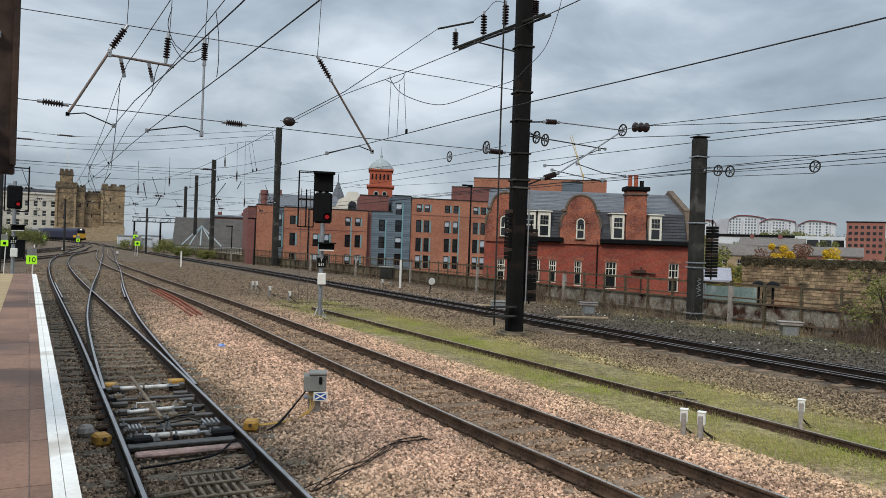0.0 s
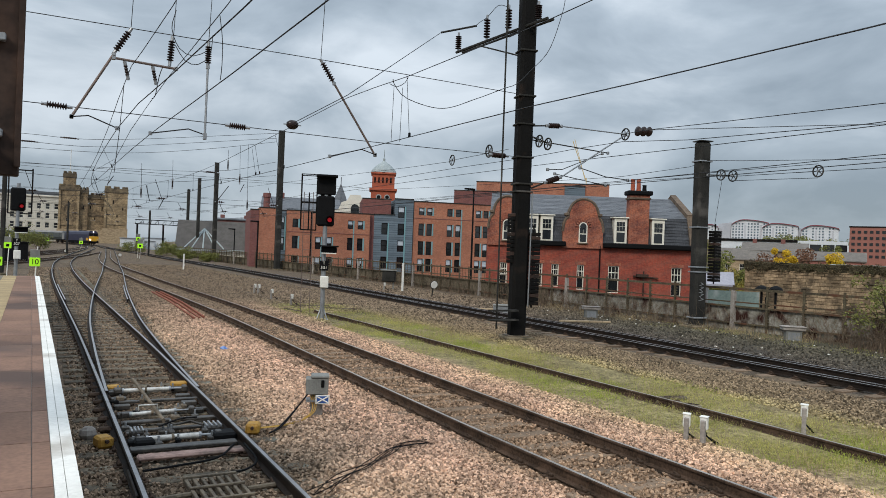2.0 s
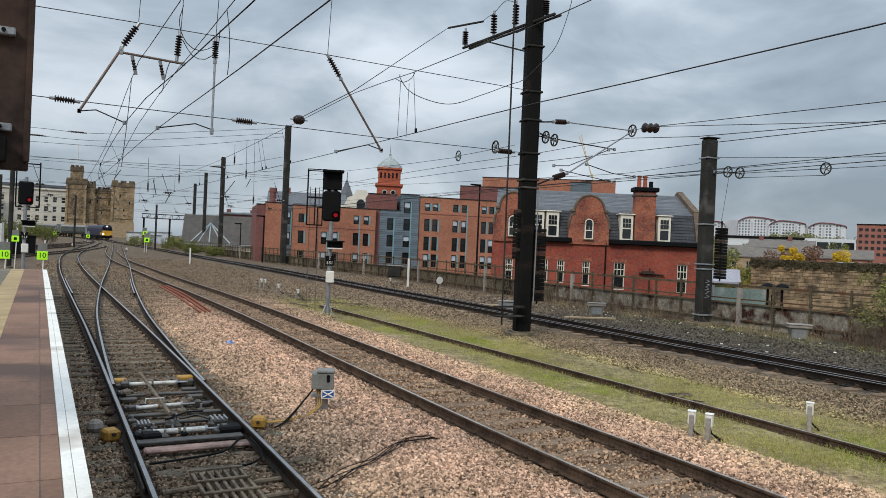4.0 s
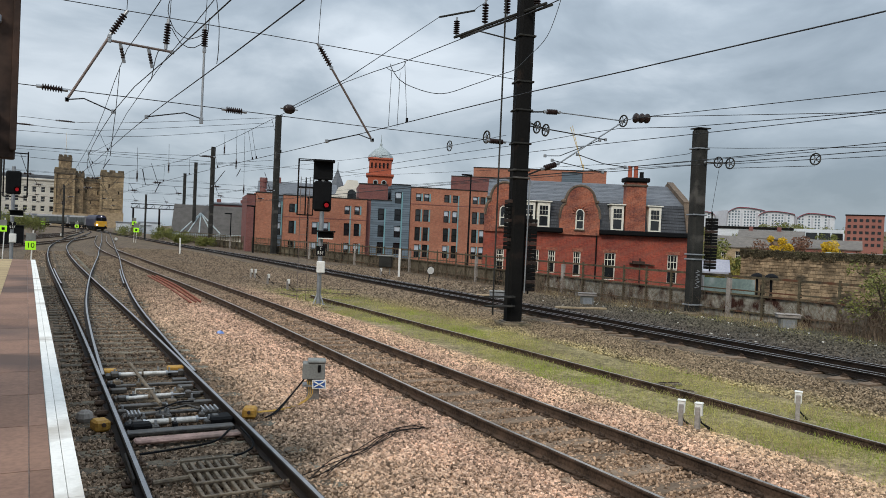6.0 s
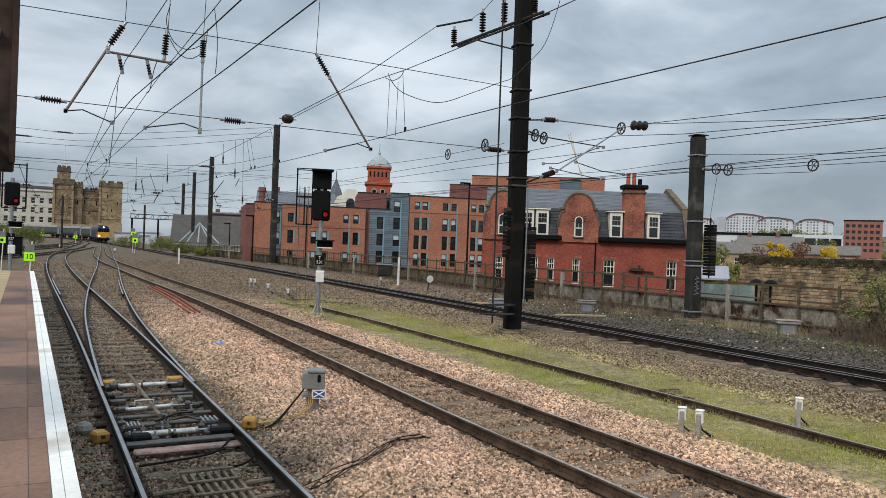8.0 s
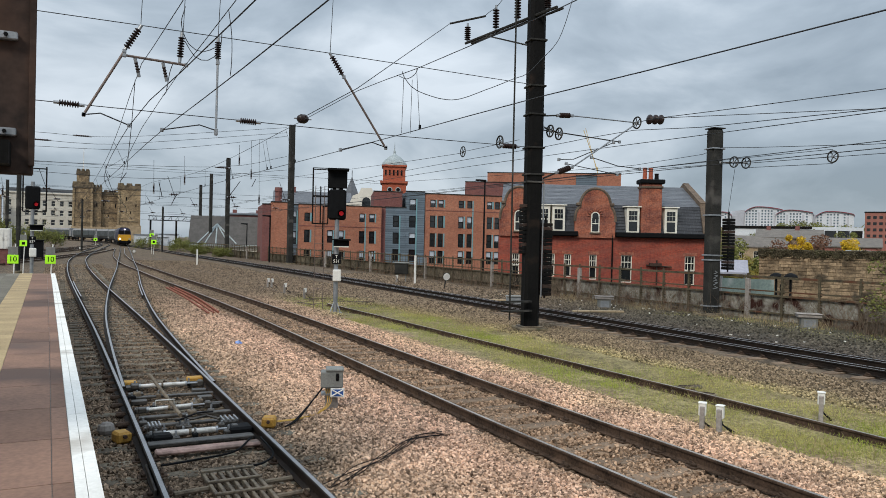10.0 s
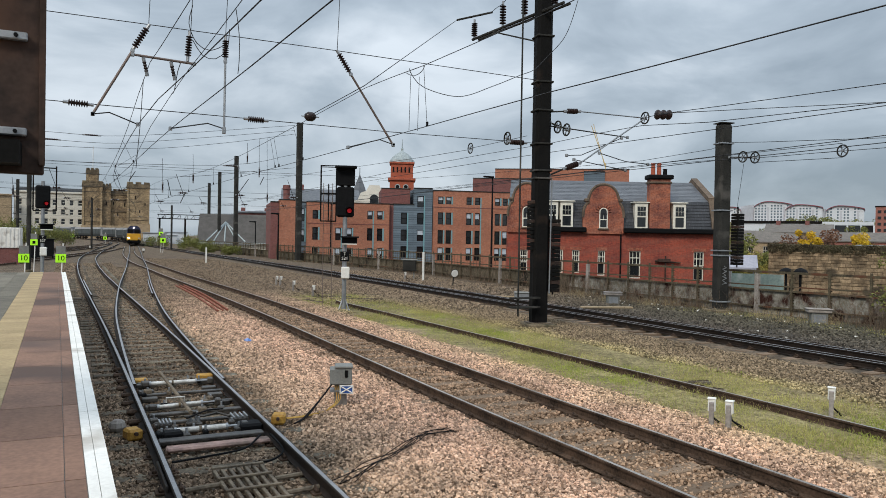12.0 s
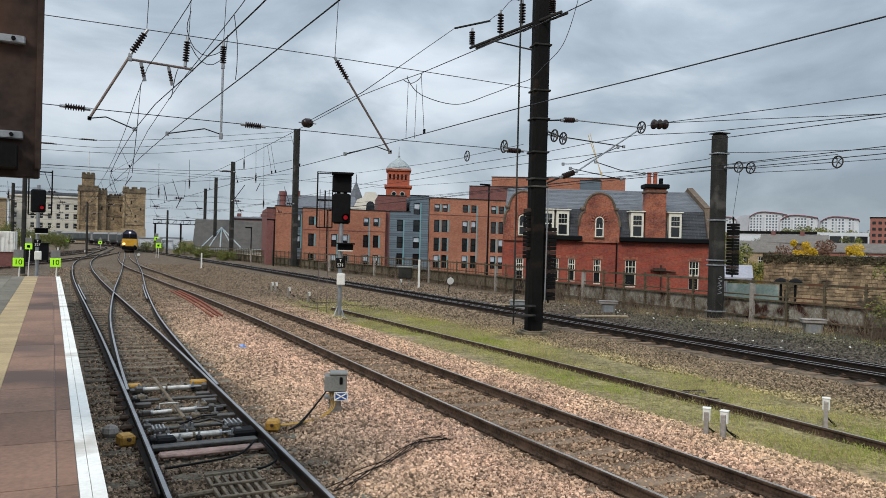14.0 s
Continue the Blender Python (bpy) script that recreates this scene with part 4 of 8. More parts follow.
loop([(13.52, 21.2, 10.9), (13.46, 21.8, 11.1), (13.4, 22.4, 10.85), (12.9, 22.0, 10.5), (12.4, 21.4, 10.15)])

# balance weights hung on the masts
def weights(x, y, z0, z1, w, d, label):
    t = thing("balance_weight", pose(x, y, z0), label, "weight", "balance weights")
    n = int((z1 - z0) / 0.125)
    for k in range(n):
        b = bx((-w / 2, -d / 2, k * 0.125), (w / 2, d / 2, k * 0.125 + 0.112), 0.012)
        part("weight_plate", b, M_RUST if k % 5 == 2 else M_STEEL, t)
    part("hanger_rod", rod(bmesh.new(), (0, 0, -0.1), (0, 0, z1 - z0 + 0.2), 0.03), M_STEEL, t)


weights(13.48, 20.4, 2.3, 4.0, 0.24, 0.34, "tall stack of dark iron balance weights on the mast")
weights(14.13, 20.15, 0.95, 3.35, 0.34, 0.34, "tall stack of dark iron balance weights on the mast")
weights(24.58, 22.0, 1.75, 3.95, 0.4, 0.34, "tall stack of dark iron balance weights on the mast")
wire("weight_cable", [(24.5, 22.0, 3.95), (24.1, 21.3, 6.05)], 0.008, "thin steel cable holding balance weights", "cable")
rigid("guide_rod", [(12.72, 20.0, 0.2), (12.7, 20.0, 11.5)], 0.028, "long grey guide rod beside the mast", "rod", M_OLIVE, False)
bm = bmesh.new()
box(bm, (12.45, 19.9, 0.45), (13.5, 20.1, 0.5))
box(bm, (12.45, 19.9, 0.75), (13.5, 20.1, 0.8))
tagged(link("guide_bracket", bm, M_OLIVE), "twin flat steel brackets holding the guide rod", "bracket")
rigid("cable_conduit", [(13.93, 20.05, 0.9), (13.96, 20.05, 4.6)], 0.025, "pale cable conduit down the mast", "conduit", M_GALV, False)

# far head-spans, thin against the sky
for y, x0, x1, zs in ((82, -24, 22.9, (9.5, 7.4, 6.0)), (119, -20, 22.4, (9.6, 7.6, 6.1)), (60, -16, 24, (7.9, 5.8)), (158, -20, 21, (9.5, 7.5, 6.0))):
    for z in zs:
        wire("span_wire", [(x0, y, z), (x1, y, z - 0.1)], 0.014, "thin far cross-span wire", sag=0.15)
    for x in np.arange(x0 + 6, x1 - 2, 4.3):
        rigid("registration_tube", [(x, y, zs[-2] - 0.7), (x + 0.6, y, zs[-1] - 0.3)], 0.018, "distant slanting registration tube on a span", "registration tube", M_STEEL, False)
        insulator("insulator", (x + 0.2, y, zs[-1]), (x + 0.8, y, zs[-1]), 0.09, 3)

# head-span of the station throat behind the first
MID = 44.0
for pts in ([(-2.33, 7.84), (-0.52, 7.84), (1.62, 7.83), (4.8, 8.18), (11.98, 9.26)], [(-2.32, 7.49), (1.62, 7.44), (4.8, 7.83), (11.99, 8.96)], [(-2.32, 7.09), (3.35, 7.26), (7.87, 7.91), (11.99, 8.75)],
            [(-2.31, 6.28), (7.89, 6.64), (12.01, 7.54)], [(-2.4, 5.83), (4.83, 5.79), (12.02, 6.73)]):
    wire("span_wire", smooth_path([(x, MID, z) for x, z in pts], 1.0), 0.011, "thin cross-span wire over the station throat")
for x0, z0, x1, z1 in ((4.55, 6.81, 4.57, 5.34), (6.17, 7.14, 6.19, 5.93), (9.19, 8.0, 9.2, 7.22), (9.87, 8.29, 9.9, 6.47), (10.33, 8.42, 10.39, 5.0), (-2.68, 5.39, -2.63, 4.81)):
    wire("dropper", [(x0, MID, z0), (x1, MID, z1)], 0.01, "thin dropper hanging from a cross-span wire", "dropper")
    insulator("insulator", (x1, MID, z1 - 0.35), (x1, MID, z1 + 0.1), 0.05, 5, "small dark ribbed insulator on a dropper")
for x0, z0, x1, z1 in ((3.16, 6.01, 2.85, 5.5), (10.17, 6.08, 9.95, 5.61), (9.28, 5.9, 8.49, 4.75), (5.74, 4.89, 5.51, 4.37), (4.83, 5.61, 5.02, 4.76)):
    rigid("registration_tube", [(x0, MID, z0), (x1, MID, z1)], 0.02, "short slanting dark registration tube", "registration tube", M_STEEL, False)
for x, z in ((0.6, 7.82), (-1.3, 7.46), (7.9, 6.62)):
    insulator("insulator", (x, MID, z), (x + 0.75, MID, z), 0.05, 6, "small dark ribbed insulator in a cross-span")
# ---- buildings ----


def facing(x0, y0, x1, y1, z=0.0):
    """A pose at (x0, y0, z) whose local x runs to (x1, y1); local -y looks towards the railway."""
    return pose(x0, y0, z, 0, 0, math.degrees(math.atan2(y1 - y0, x1 - x0)))


def wall_bm(w, z0, z1, holes, thick=0.35, y=0.0):
    """A wall along x with rectangular holes (x0, z0, x1, z1) cut through it."""
    bm = bmesh.new()
    xs = sorted({0, w, *[h[0] for h in holes], *[h[2] for h in holes]})
    zs = sorted({z0, z1, *[h[1] for h in holes], *[h[3] for h in holes]})
    inside = lambda x, z: any(h[0] < x < h[2] and h[1] < z < h[3] for h in holes)
    solid = {}
    for i in range(len(xs) - 1):
        for j in range(len(zs) - 1):
            solid[i, j] = not inside((xs[i] + xs[i + 1]) / 2, (zs[j] + zs[j + 1]) / 2)
    quad = lambda *c: bm.faces.new([bm.verts.new(v) for v in c])
    for (i, j), s in solid.items():
        if not s:
            continue
        a, b, c, d = xs[i], xs[i + 1], zs[j], zs[j + 1]
        quad((a, y, c), (b, y, c), (b, y, d), (a, y, d))
        quad((b, y + thick, c), (a, y + thick, c), (a, y + thick, d), (b, y + thick, d))
        if not solid.get((i - 1, j)):
            quad((a, y + thick, c), (a, y, c), (a, y, d), (a, y + thick, d))
        if not solid.get((i + 1, j)):
            quad((b, y, c), (b, y + thick, c), (b, y + thick, d), (b, y, d))
        if not solid.get((i, j - 1)):
            quad((a, y + thick, c), (b, y + thick, c), (b, y, c), (a, y, c))
        if not solid.get((i, j + 1)):
            quad((a, y, d), (b, y, d), (b, y + thick, d), (a, y + thick, d))
    return bm


def window(parent, x0, z0, x1, z1, y=0.12, frame_w=0.06, material=M_FRAME, bars=(1, 1), blind=0.0, sill=False):
    bm = bmesh.new()
    f = frame_w
    for lo, hi in (((x0, z0), (x1, z0 + f)), ((x0, z1 - f), (x1, z1)), ((x0, z0 + f), (x0 + f, z1 - f)), ((x1 - f, z0 + f), (x1, z1 - f))):
        box(bm, (lo[0], y - 0.04, lo[1]), (hi[0], y + 0.04, hi[1]))
    nx, nz = bars
    t = f * 0.5
    for k in range(1, nx):
        x = x0 + (x1 - x0) * k / nx
        box(bm, (x - t / 2, y - 0.025, z0 + f), (x + t / 2, y + 0.02, z1 - f))
    for k in range(1, nz):
        z = z0 + (z1 - z0) * k / nz
        tt = t if k * 2 != nz else t * 1.8
        box(bm, (x0 + f, y - 0.028, z - tt / 2), (x1 - f, y + 0.02, z + tt / 2))
    w = part("window", bm, material, parent)
    part("pane", bx((x0 + f, y + 0.025, z0 + f), (x1 - f, y + 0.035, z1 - f)), M_GLASS, w)
    # sky reflection painted as a pale sheet over the upper pane
    if blind:
        part("blind", bx((x0 + f, y + 0.01, z1 - f - (z1 - z0) * blind), (x1 - f, y + 0.022, z1 - f)), M_PANEGLINT, w, "pale sky reflection on the pane")
    if sill:
        part("sill", bx((x0 - 0.08, y - 0.2, z0 - 0.1), (x1 + 0.08, y + 0.04, z0), 0.01), M_FRAME, w)
    return w


def flats(m, w, z0, z1, wins, material, label, depth=14.0, roof=M_STEEL, seed=1, courses=(), strips=True):
    """A block of student flats: wall with window openings (x, z, width, height), teal strips, parapet, side and back walls, flat roof."""
    rnd = random.Random(seed)
    b = thing("apartment_block", m, label, "building")
    holes = [(x, z, x + ww, z + hh) for x, z, ww, hh in wins]
    part("wall", wall_bm(w, z0, z1, holes), material, b)
    for x0, zb, x1, zt in holes:
        window(b, x0, zb, x1, zt, 0.15, 0.07, M_STEEL, (1, 2), rnd.choice((0, 0, 0, 0.4, 0.5)))
    if strips:
        for x in sorted({h[2] for h in holes}):
            col = [h for h in holes if h[2] == x]
            if rnd.random() < 0.5:
                part("side_panel", bx((x + 0.01, -0.03, min(h[1] for h in col)), (x + 0.17, 0.1, max(h[3] for h in col if h[3] < z1 - 0.5))), M_TEAL, b, "teal window strip")
            else:
                for h in col:
                    part("side_panel", bx((x + 0.01, -0.03, h[1]), (x + 0.2, 0.1, h[3])), M_TEAL, b, "teal window strip")
    part("side_wall", bx((0, 0.352, z0), (0.35, depth, z1)), material, b)
    part("side_wall", bx((w - 0.35, 0.352, z0), (w, depth, z1)), material, b)
    part("back_wall", bx((0.352, depth - 0.35, z0), (w - 0.352, depth - 0.002, z1)), material, b)
    part("roof", bx((0.352, 0.352, z1 - 0.6), (w - 0.352, depth - 0.352, z1 - 0.3)), roof, b)
    part("coping", bx((-0.04, -0.06, z1), (w + 0.04, 0.42, z1 + 0.12)), M_OLIVE, b)
    for z in courses:
        part("string_course", bx((0.02, -0.035, z), (w - 0.02, 0.0, z + 0.08)), M_BRICK_DARK, b)
    return b


def gable_outline(w, z0, ze, zt):
    """Half width w, shouldered and round-topped, from z0; eaves ze, top zt."""
    pts = [(-w, z0), (-w, ze)]
    for k in range(1, 7):
        a = math.pi / 2 * k / 6
        pts.append((-w + w * 0.24 * (1 - math.cos(a)), ze + (zt - ze) * 0.42 * math.sin(a)))
    pts.append((-w * 0.75, ze + (zt - ze) * 0.55))
    for k in range(1, 12):
        a = math.pi * k / 12
        pts.append((-w * 0.72 * math.cos(a), ze + (zt - ze) * (0.55 + 0.45 * math.sin(a))))
    pts.append((w * 0.75, ze + (zt - ze) * 0.55))
    for k in range(5, -1, -1):
        a = math.pi / 2 * k / 6
        pts.append((w - w * 0.24 * (1 - math.cos(a)), ze + (zt - ze) * 0.42 * math.sin(a)))
    pts.append((w, z0))
    return pts


def red_house():
    # local x along the front, z relative to rail level
    L_ = 14.6
    h = thing("red_brick_house", facing(25.6, 42.9, 38.7, 36.4), "red brick house with curved gables, slate mansard roof and tall chimney", "house")
    ze, zr, zb = 3.35, 6.8, -7.2
    X0 = 0.6
    winds = [(1.5, 0.4, 2.0, 2.0), (3.88, 0.5, 4.38, 2.04), (4.98, 0.5, 5.48, 2.03), (6.7, 0.35, 7.2, 2.02), (8.82, 0.2, 9.58, 2.03), (13.13, 0.12, 13.83, 2.06)]
    lows = [(x0, z0 - 3.9, x1, z1 - 3.7) for x0, z0, x1, z1 in winds]
    front = wall_bm(L_ - X0, zb, ze, [(a - X0, b, c - X0, d) for a, b, c, d in winds + lows])
    bmesh.ops.translate(front, verts=front.verts, vec=(X0, 0, 0))
    part("wall", front, M_BRICK_HOUSE, h)
    for x0, z0, x1, z1 in winds:
        # sash windows: six small panes above, one open dark pane below
        zm = z0 + (z1 - z0) * 0.5
        window(h, x0, zm, x1, z1, 0.1, 0.06, M_FRAME, (3, 2))
        window(h, x0, z0, x1, zm, 0.16, 0.06, M_FRAME, (1, 1), 0, False)
        part("lintel", bx((x0 - 0.12, -0.02, z1), (x1 + 0.12, 0.0, z1 + 0.22)), M_BRICK_GABLE, h)
    for x0, z0, x1, z1 in lows:
        window(h, x0, z0, x1, z1, 0.12, 0.09, M_FRAME, (2, 2), 0, True)
    for s, lean in ((X0, 1.0), (L_ - 0.35, 0.0)):
        bm = bx((s, 0.352, zb), (s + 0.35, 8.6, ze))
        for v in bm.verts:
            v.co.x += lean * v.co.y / 8.6
        part("side_wall", bm, M_BRICK_HOUSE, h)
    part("back_wall", bx((X0 + 1.36, 8.25, zb), (L_ - 0.35, 8.6, ze)), M_BRICK_HOUSE, h)
    # mansard: steep slate front, shallower slope above
    bm = bmesh.new()
    prof = [(-0.05, ze), (0.75, 5.4), (4.3, 7.0), (7.9, 5.4), (8.65, ze)]
    rings = [[bm.verts.new((x + k * max(y, 0), y, z)) for y, z in prof] for x, k in ((X0 + 0.1, 0.12), (L_ - 0.1, 0))]
    for k in range(4):
        bm.faces.new((rings[0][k], rings[1][k], rings[1][k + 1], rings[0][k + 1]))
    bm.faces.new(rings[0][::-1])
    bm.faces.new(rings[1])
    part("roof", bm, M_SLATE, h)
    # single slates in courses: large hung ones on the steep part, smaller above
    rs = random.Random(17)

    def slates(n, za, zc, ya, yc, width, lift, material):
        for k in range(n):
            z0, z1 = za + (zc - za) * k / n, za + (zc - za) * (k + 1) / n
            y0, y1 = ya + (yc - ya) * k / n, ya + (yc - ya) * (k + 1) / n
            bm = bmesh.new()
            x = X0 + 0.1 - width * 0.5 * (k % 2)
            while x < L_ - 0.1:
                a, b = max(x, X0 + 0.1 + 0.12 * max(y1, 0)), min(x + width - 0.012, L_ - 0.1)
                d = lift + rs.uniform(0, 0.012)
                if b - a > 0.03:
                    c = [bm.verts.new(v) for v in ((a, y0 - d, z0 + d * 0.4), (b, y0 - d, z0 + d * 0.4), (b, y1 - 0.006, z1 + 0.01), (a, y1 - 0.006, z1 + 0.01), (a, y0, z0), (b, y0, z0))]
                    bm.faces.new(c[:4])
                    bm.faces.new((c[4], c[5], c[1], c[0]))
                x += width
            part("slate_course", bm, material, h)["kind"] = "stuff"
    # steep courses painted darker than the lit shallow slope above
    slates(10, ze, 5.4, -0.08, 0.72, 0.45, 0.03, M_SLATESHADE)
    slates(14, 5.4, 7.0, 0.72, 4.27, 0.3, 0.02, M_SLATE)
    part("gutter", bx((2.95, -0.42, ze - 0.12), (5.85, 0.02, ze + 0.22), 0.06), M_BLACK, h, "heavy black gutter cornice")
    part("gutter", bx((8.35, -0.42, ze - 0.12), (L_ + 0.1, 0.02, ze + 0.22), 0.06), M_BLACK, h, "heavy black gutter cornice")
    # curved gables
    for cx, gw in ((1.87, 1.25), (7.0, 1.36)):
        out = gable_outline(gw, ze - 0.2, 4.25, 6.45)
        bm = bmesh.new()
        fr = [bm.verts.new((cx + x, -0.14, z)) for x, z in out]
        bk = [bm.verts.new((cx + x, 0.5, z)) for x, z in out]
        bm.faces.new(fr)
        bm.faces.new(bk[::-1])
        for k in range(len(out)):
            j = (k + 1) % len(out)
            bm.faces.new((fr[j], fr[k], bk[k], bk[j]))
        g = part("gable", bm, M_BRICK_GABLE, h)
        bm = bmesh.new()
        for (xa, za), (xb, zb2) in zip(out[1:-2], out[2:-1]):
            rod(bm, (cx + xa, -0.1, za), (cx + xb, -0.1, zb2), 0.1, n=6)
        part("coping", bm, M_BROWNSTONE, g, "dark moulded stone coping")["kind"] = "stuff"
        for sg in (-1, 1):
            part("kneeler", bx((cx + sg * gw * 0.82 - 0.14, -0.26, 5.28), (cx + sg * gw * 0.82 + 0.14, 0.3, 5.5), 0.05), M_BROWNSTONE, g)
        wz, hw = 3.52, 0.26
        bm = bmesh.new()
        rod(bm, (cx, -0.16, wz + 1.08), (cx, -0.13, wz + 1.08), hw + 0.03, n=18)
        box(bm, (cx - hw - 0.03, -0.16, wz), (cx + hw + 0.03, -0.13, wz + 1.08))
        wn = part("window", bm, M_FRAME, g)
        bm = bmesh.new()
        rod(bm, (cx, -0.172, wz + 1.1), (cx, -0.161, wz + 1.1), hw - 0.05, n=18)
        for sx in (-0.115, 0.115):
            box(bm, (cx + sx - 0.1, -0.172, wz + 0.62), (cx + sx + 0.1, -0.161, wz + 0.98))
        box(bm, (cx - hw + 0.05, -0.172, wz + 0.06), (cx + hw - 0.05, -0.161, wz + 0.55))
        part("pane", bm, M_GLASS, wn)
        bm = bmesh.new()
        for k in range(9):
            a = math.pi * k / 8
            rod(bm, (cx + math.cos(a) * (hw + 0.1), -0.17, wz + 1.08 + math.sin(a) * (hw + 0.1)), (cx + math.cos(a) * (hw + 0.26), -0.17, wz + 1.08 + math.sin(a) * (hw + 0.26)), 0.05, n=4)
        part("arch_bricks", bm, M_BRICK_GABLE, g)["kind"] = "stuff"
        part("sill", bx((cx - hw - 0.1, -0.24, wz - 0.1), (cx + hw + 0.1, -0.13, wz), 0.02), M_BROWNSTONE, g)
    # dormer sashes
    for cx in (3.55, 4.55, 9.55, 12.1):
        d = part("dormer", bx((cx - 0.43, -0.1, ze + 0.1), (cx + 0.43, 0.9, 5.25), 0.01), M_FRAME, h, "cream painted dormer")
        bm = bmesh.new()
        for sx in (-0.19, 0.0, 0.19):
            for za, zc in ((1.05, 1.33), (1.37, 1.66)):
                box(bm, (cx + sx - 0.085, -0.125, ze + za), (cx + sx + 0.085, -0.101, ze + zc))
        box(bm, (cx - 0.275, -0.125, ze + 0.32), (cx + 0.275, -0.101, ze + 0.95))
        part("pane", bm, M_GLASS, d)
        part("hood", bx((cx - 0.55, -0.2, 5.25), (cx + 0.55, 0.9, 5.33), 0.02), M_FRAME, d)
    # chimney
    c = part("chimney", bx((10.08, -0.2, ze - 0.05), (11.42, 0.6, 6.85)), M_BRICK_GABLE, h)
    part("chimney_band", bx((10.0, -0.28, 6.55), (11.5, 0.68, 6.7), 0.03), M_BROWNSTONE, c)
    part("chimney_cap", bx((9.92, -0.35, 6.85), (11.6, 0.75, 7.15), 0.06), M_BLACK, c)
    for k, (x, ht, mt) in enumerate(((10.35, 0.8, M_TERRA), (10.75, 0.78, M_TERRA), (11.15, 0.42, M_BLACK))):
        part("chimney_pot", lathe(bmesh.new(), (x, 0.2, 7.15), (x, 0.2, 7.15 + ht), [(0, 0.17), (0.1, 0.15), (0.85, 0.13), (0.9, 0.16), (1, 0.15)]), mt, c)
    # stone verge on the end gable
    bm = bmesh.new()
    for (ya, za), (yb, zb2) in zip(prof[:-1], prof[1:]):
        q = [bm.verts.new(v) for v in ((L_ - 0.3, ya, za + 0.02), (L_ + 0.12, ya, za + 0.02), (L_ + 0.12, yb, zb2 + 0.02), (L_ - 0.3, yb, zb2 + 0.02), (L_ - 0.3, ya - 0.08, za + 0.32), (L_ + 0.12, ya - 0.08, za + 0.32), (L_ + 0.12, yb, zb2 + 0.34), (L_ - 0.3, yb, zb2 + 0.34))]
        for f in ((0, 1, 2, 3), (4, 7, 6, 5), (0, 4, 5, 1), (1, 5, 6, 2), (2, 6, 7, 3), (3, 7, 4, 0)):
            bm.faces.new([q[i] for i in f])
    part("verge", bm, M_BROWNSTONE, h, "brown stone verge coping")["kind"] = "stuff"
    part("drainpipe", rod(bmesh.new(), (8.2, -0.1, zb), (8.2, -0.1, ze), 0.05), M_BLACK, h)
    # old iron bracket on the wall
    bm = bmesh.new()
    rod(bm, (11.2, -0.15, 0.1), (11.2, -0.15, 1.75), 0.05)
    rod(bm, (10.5, -0.15, 1.4), (12.2, -0.15, 1.3), 0.06)
    box(bm, (10.7, -0.3, 1.35), (11.5, -0.05, 1.55))
    part("iron_bracket", bm, M_RUST, h)
    return h


red_house()
FL = (22.3, 92.3, 37.1, 89.7)
FX = lambda a: (FL[0] + (FL[2] - FL[0]) * a / 15.03, FL[1] + (FL[3] - FL[1]) * a / 15.03)
flats(facing(*FX(4.4), *FX(15.0)), 10.6, -8, 7.0, [(0.7, 4.9, 0.7, 1.1), (7.7, 5.0, 0.7, 1.1), (9.0, 5.0, 0.7, 1.1)] + [(x, z, 0.7, 1.6) for x in (0.7, 3.6, 5.0, 7.7, 9.0) for z in (2.25, -0.3, -2.9)],
      M_BRICK_FLAT, "terracotta brick student flats with tall narrow windows", seed=3, courses=(4.3,))
flats(facing(FX(3.1)[0], FX(3.1)[1] + 0.7, FX(4.5)[0], FX(4.5)[1] + 0.7), 1.4, -8, 6.95, [(0.5, 4.6, 0.7, 1.6), (0.5, 2.0, 0.7, 1.6)], M_CLAD, "narrow blue-grey clad stair bay", 8.0, seed=9)
flats(facing(*FX(1.0), *FX(3.0)), 2.05, -8, 7.15, [], M_BRICK_FLAT, "plain orange brick end wall of student flats", 10.0, strips=False)
flats(facing(*FX(-0.05), *FX(0.95)), 1.0, -8, 6.85, [], M_BRICK_DARK, "dark brown brick end wall of student flats", 10.0, strips=False)
FB = (36.6, 90.6, 42.8, 88.4)
BX = lambda a: (FB[0] + (FB[2] - FB[0]) * a / 6.58, FB[1] + (FB[3] - FB[1]) * a / 6.58)
flats(facing(*BX(1.3), *BX(3.95)), 2.7, -8, 7.05, [(1.0, z, 0.8, 1.5) for z in (4.5, 2.3, 0.1, -2.3)], M_CLAD, "blue-grey clad bay of student flats", seed=4)
flats(facing(*BX(3.98), *BX(6.4)), 2.45, -8, 9.2, [(0.45, z, 0.85, 1.5) for z in (6.75, 4.5, 2.3, 0.1, -2.3)], M_CLAD, "tall blue-grey clad stair bay of student flats", seed=6)
flats(facing(BX(0.15)[0], BX(0.15)[1] + 1.2, BX(3.95)[0], BX(3.95)[1] + 1.2), 3.8, -8, 9.15, [], M_BRICK_DARK, "dark brown upper block of student flats", 10.0, strips=False)
flats(facing(*BX(0.75), *BX(1.28)), 0.56, -8, 7.0, [], M_BRICK_DARK, "dark brown brick pier of student flats", 10.0, strips=False)
RW = [(x, z, 0.72, h) for x in (0.7, 1.8, 4.6, 5.8, 8.6, 9.7, 12.2, 13.2) for z, h in ((7.25, 1.0), (4.55, 1.6), (2.0, 1.8), (-0.2, 1.7), (-2.8, 1.7))]
flats(facing(42.8, 88.6, 57.5, 85.4), 15.0, -8, 9.0, RW, M_BRICK_FLAT, "orange brick student flats with teal window strips", seed=5, courses=(6.8,))
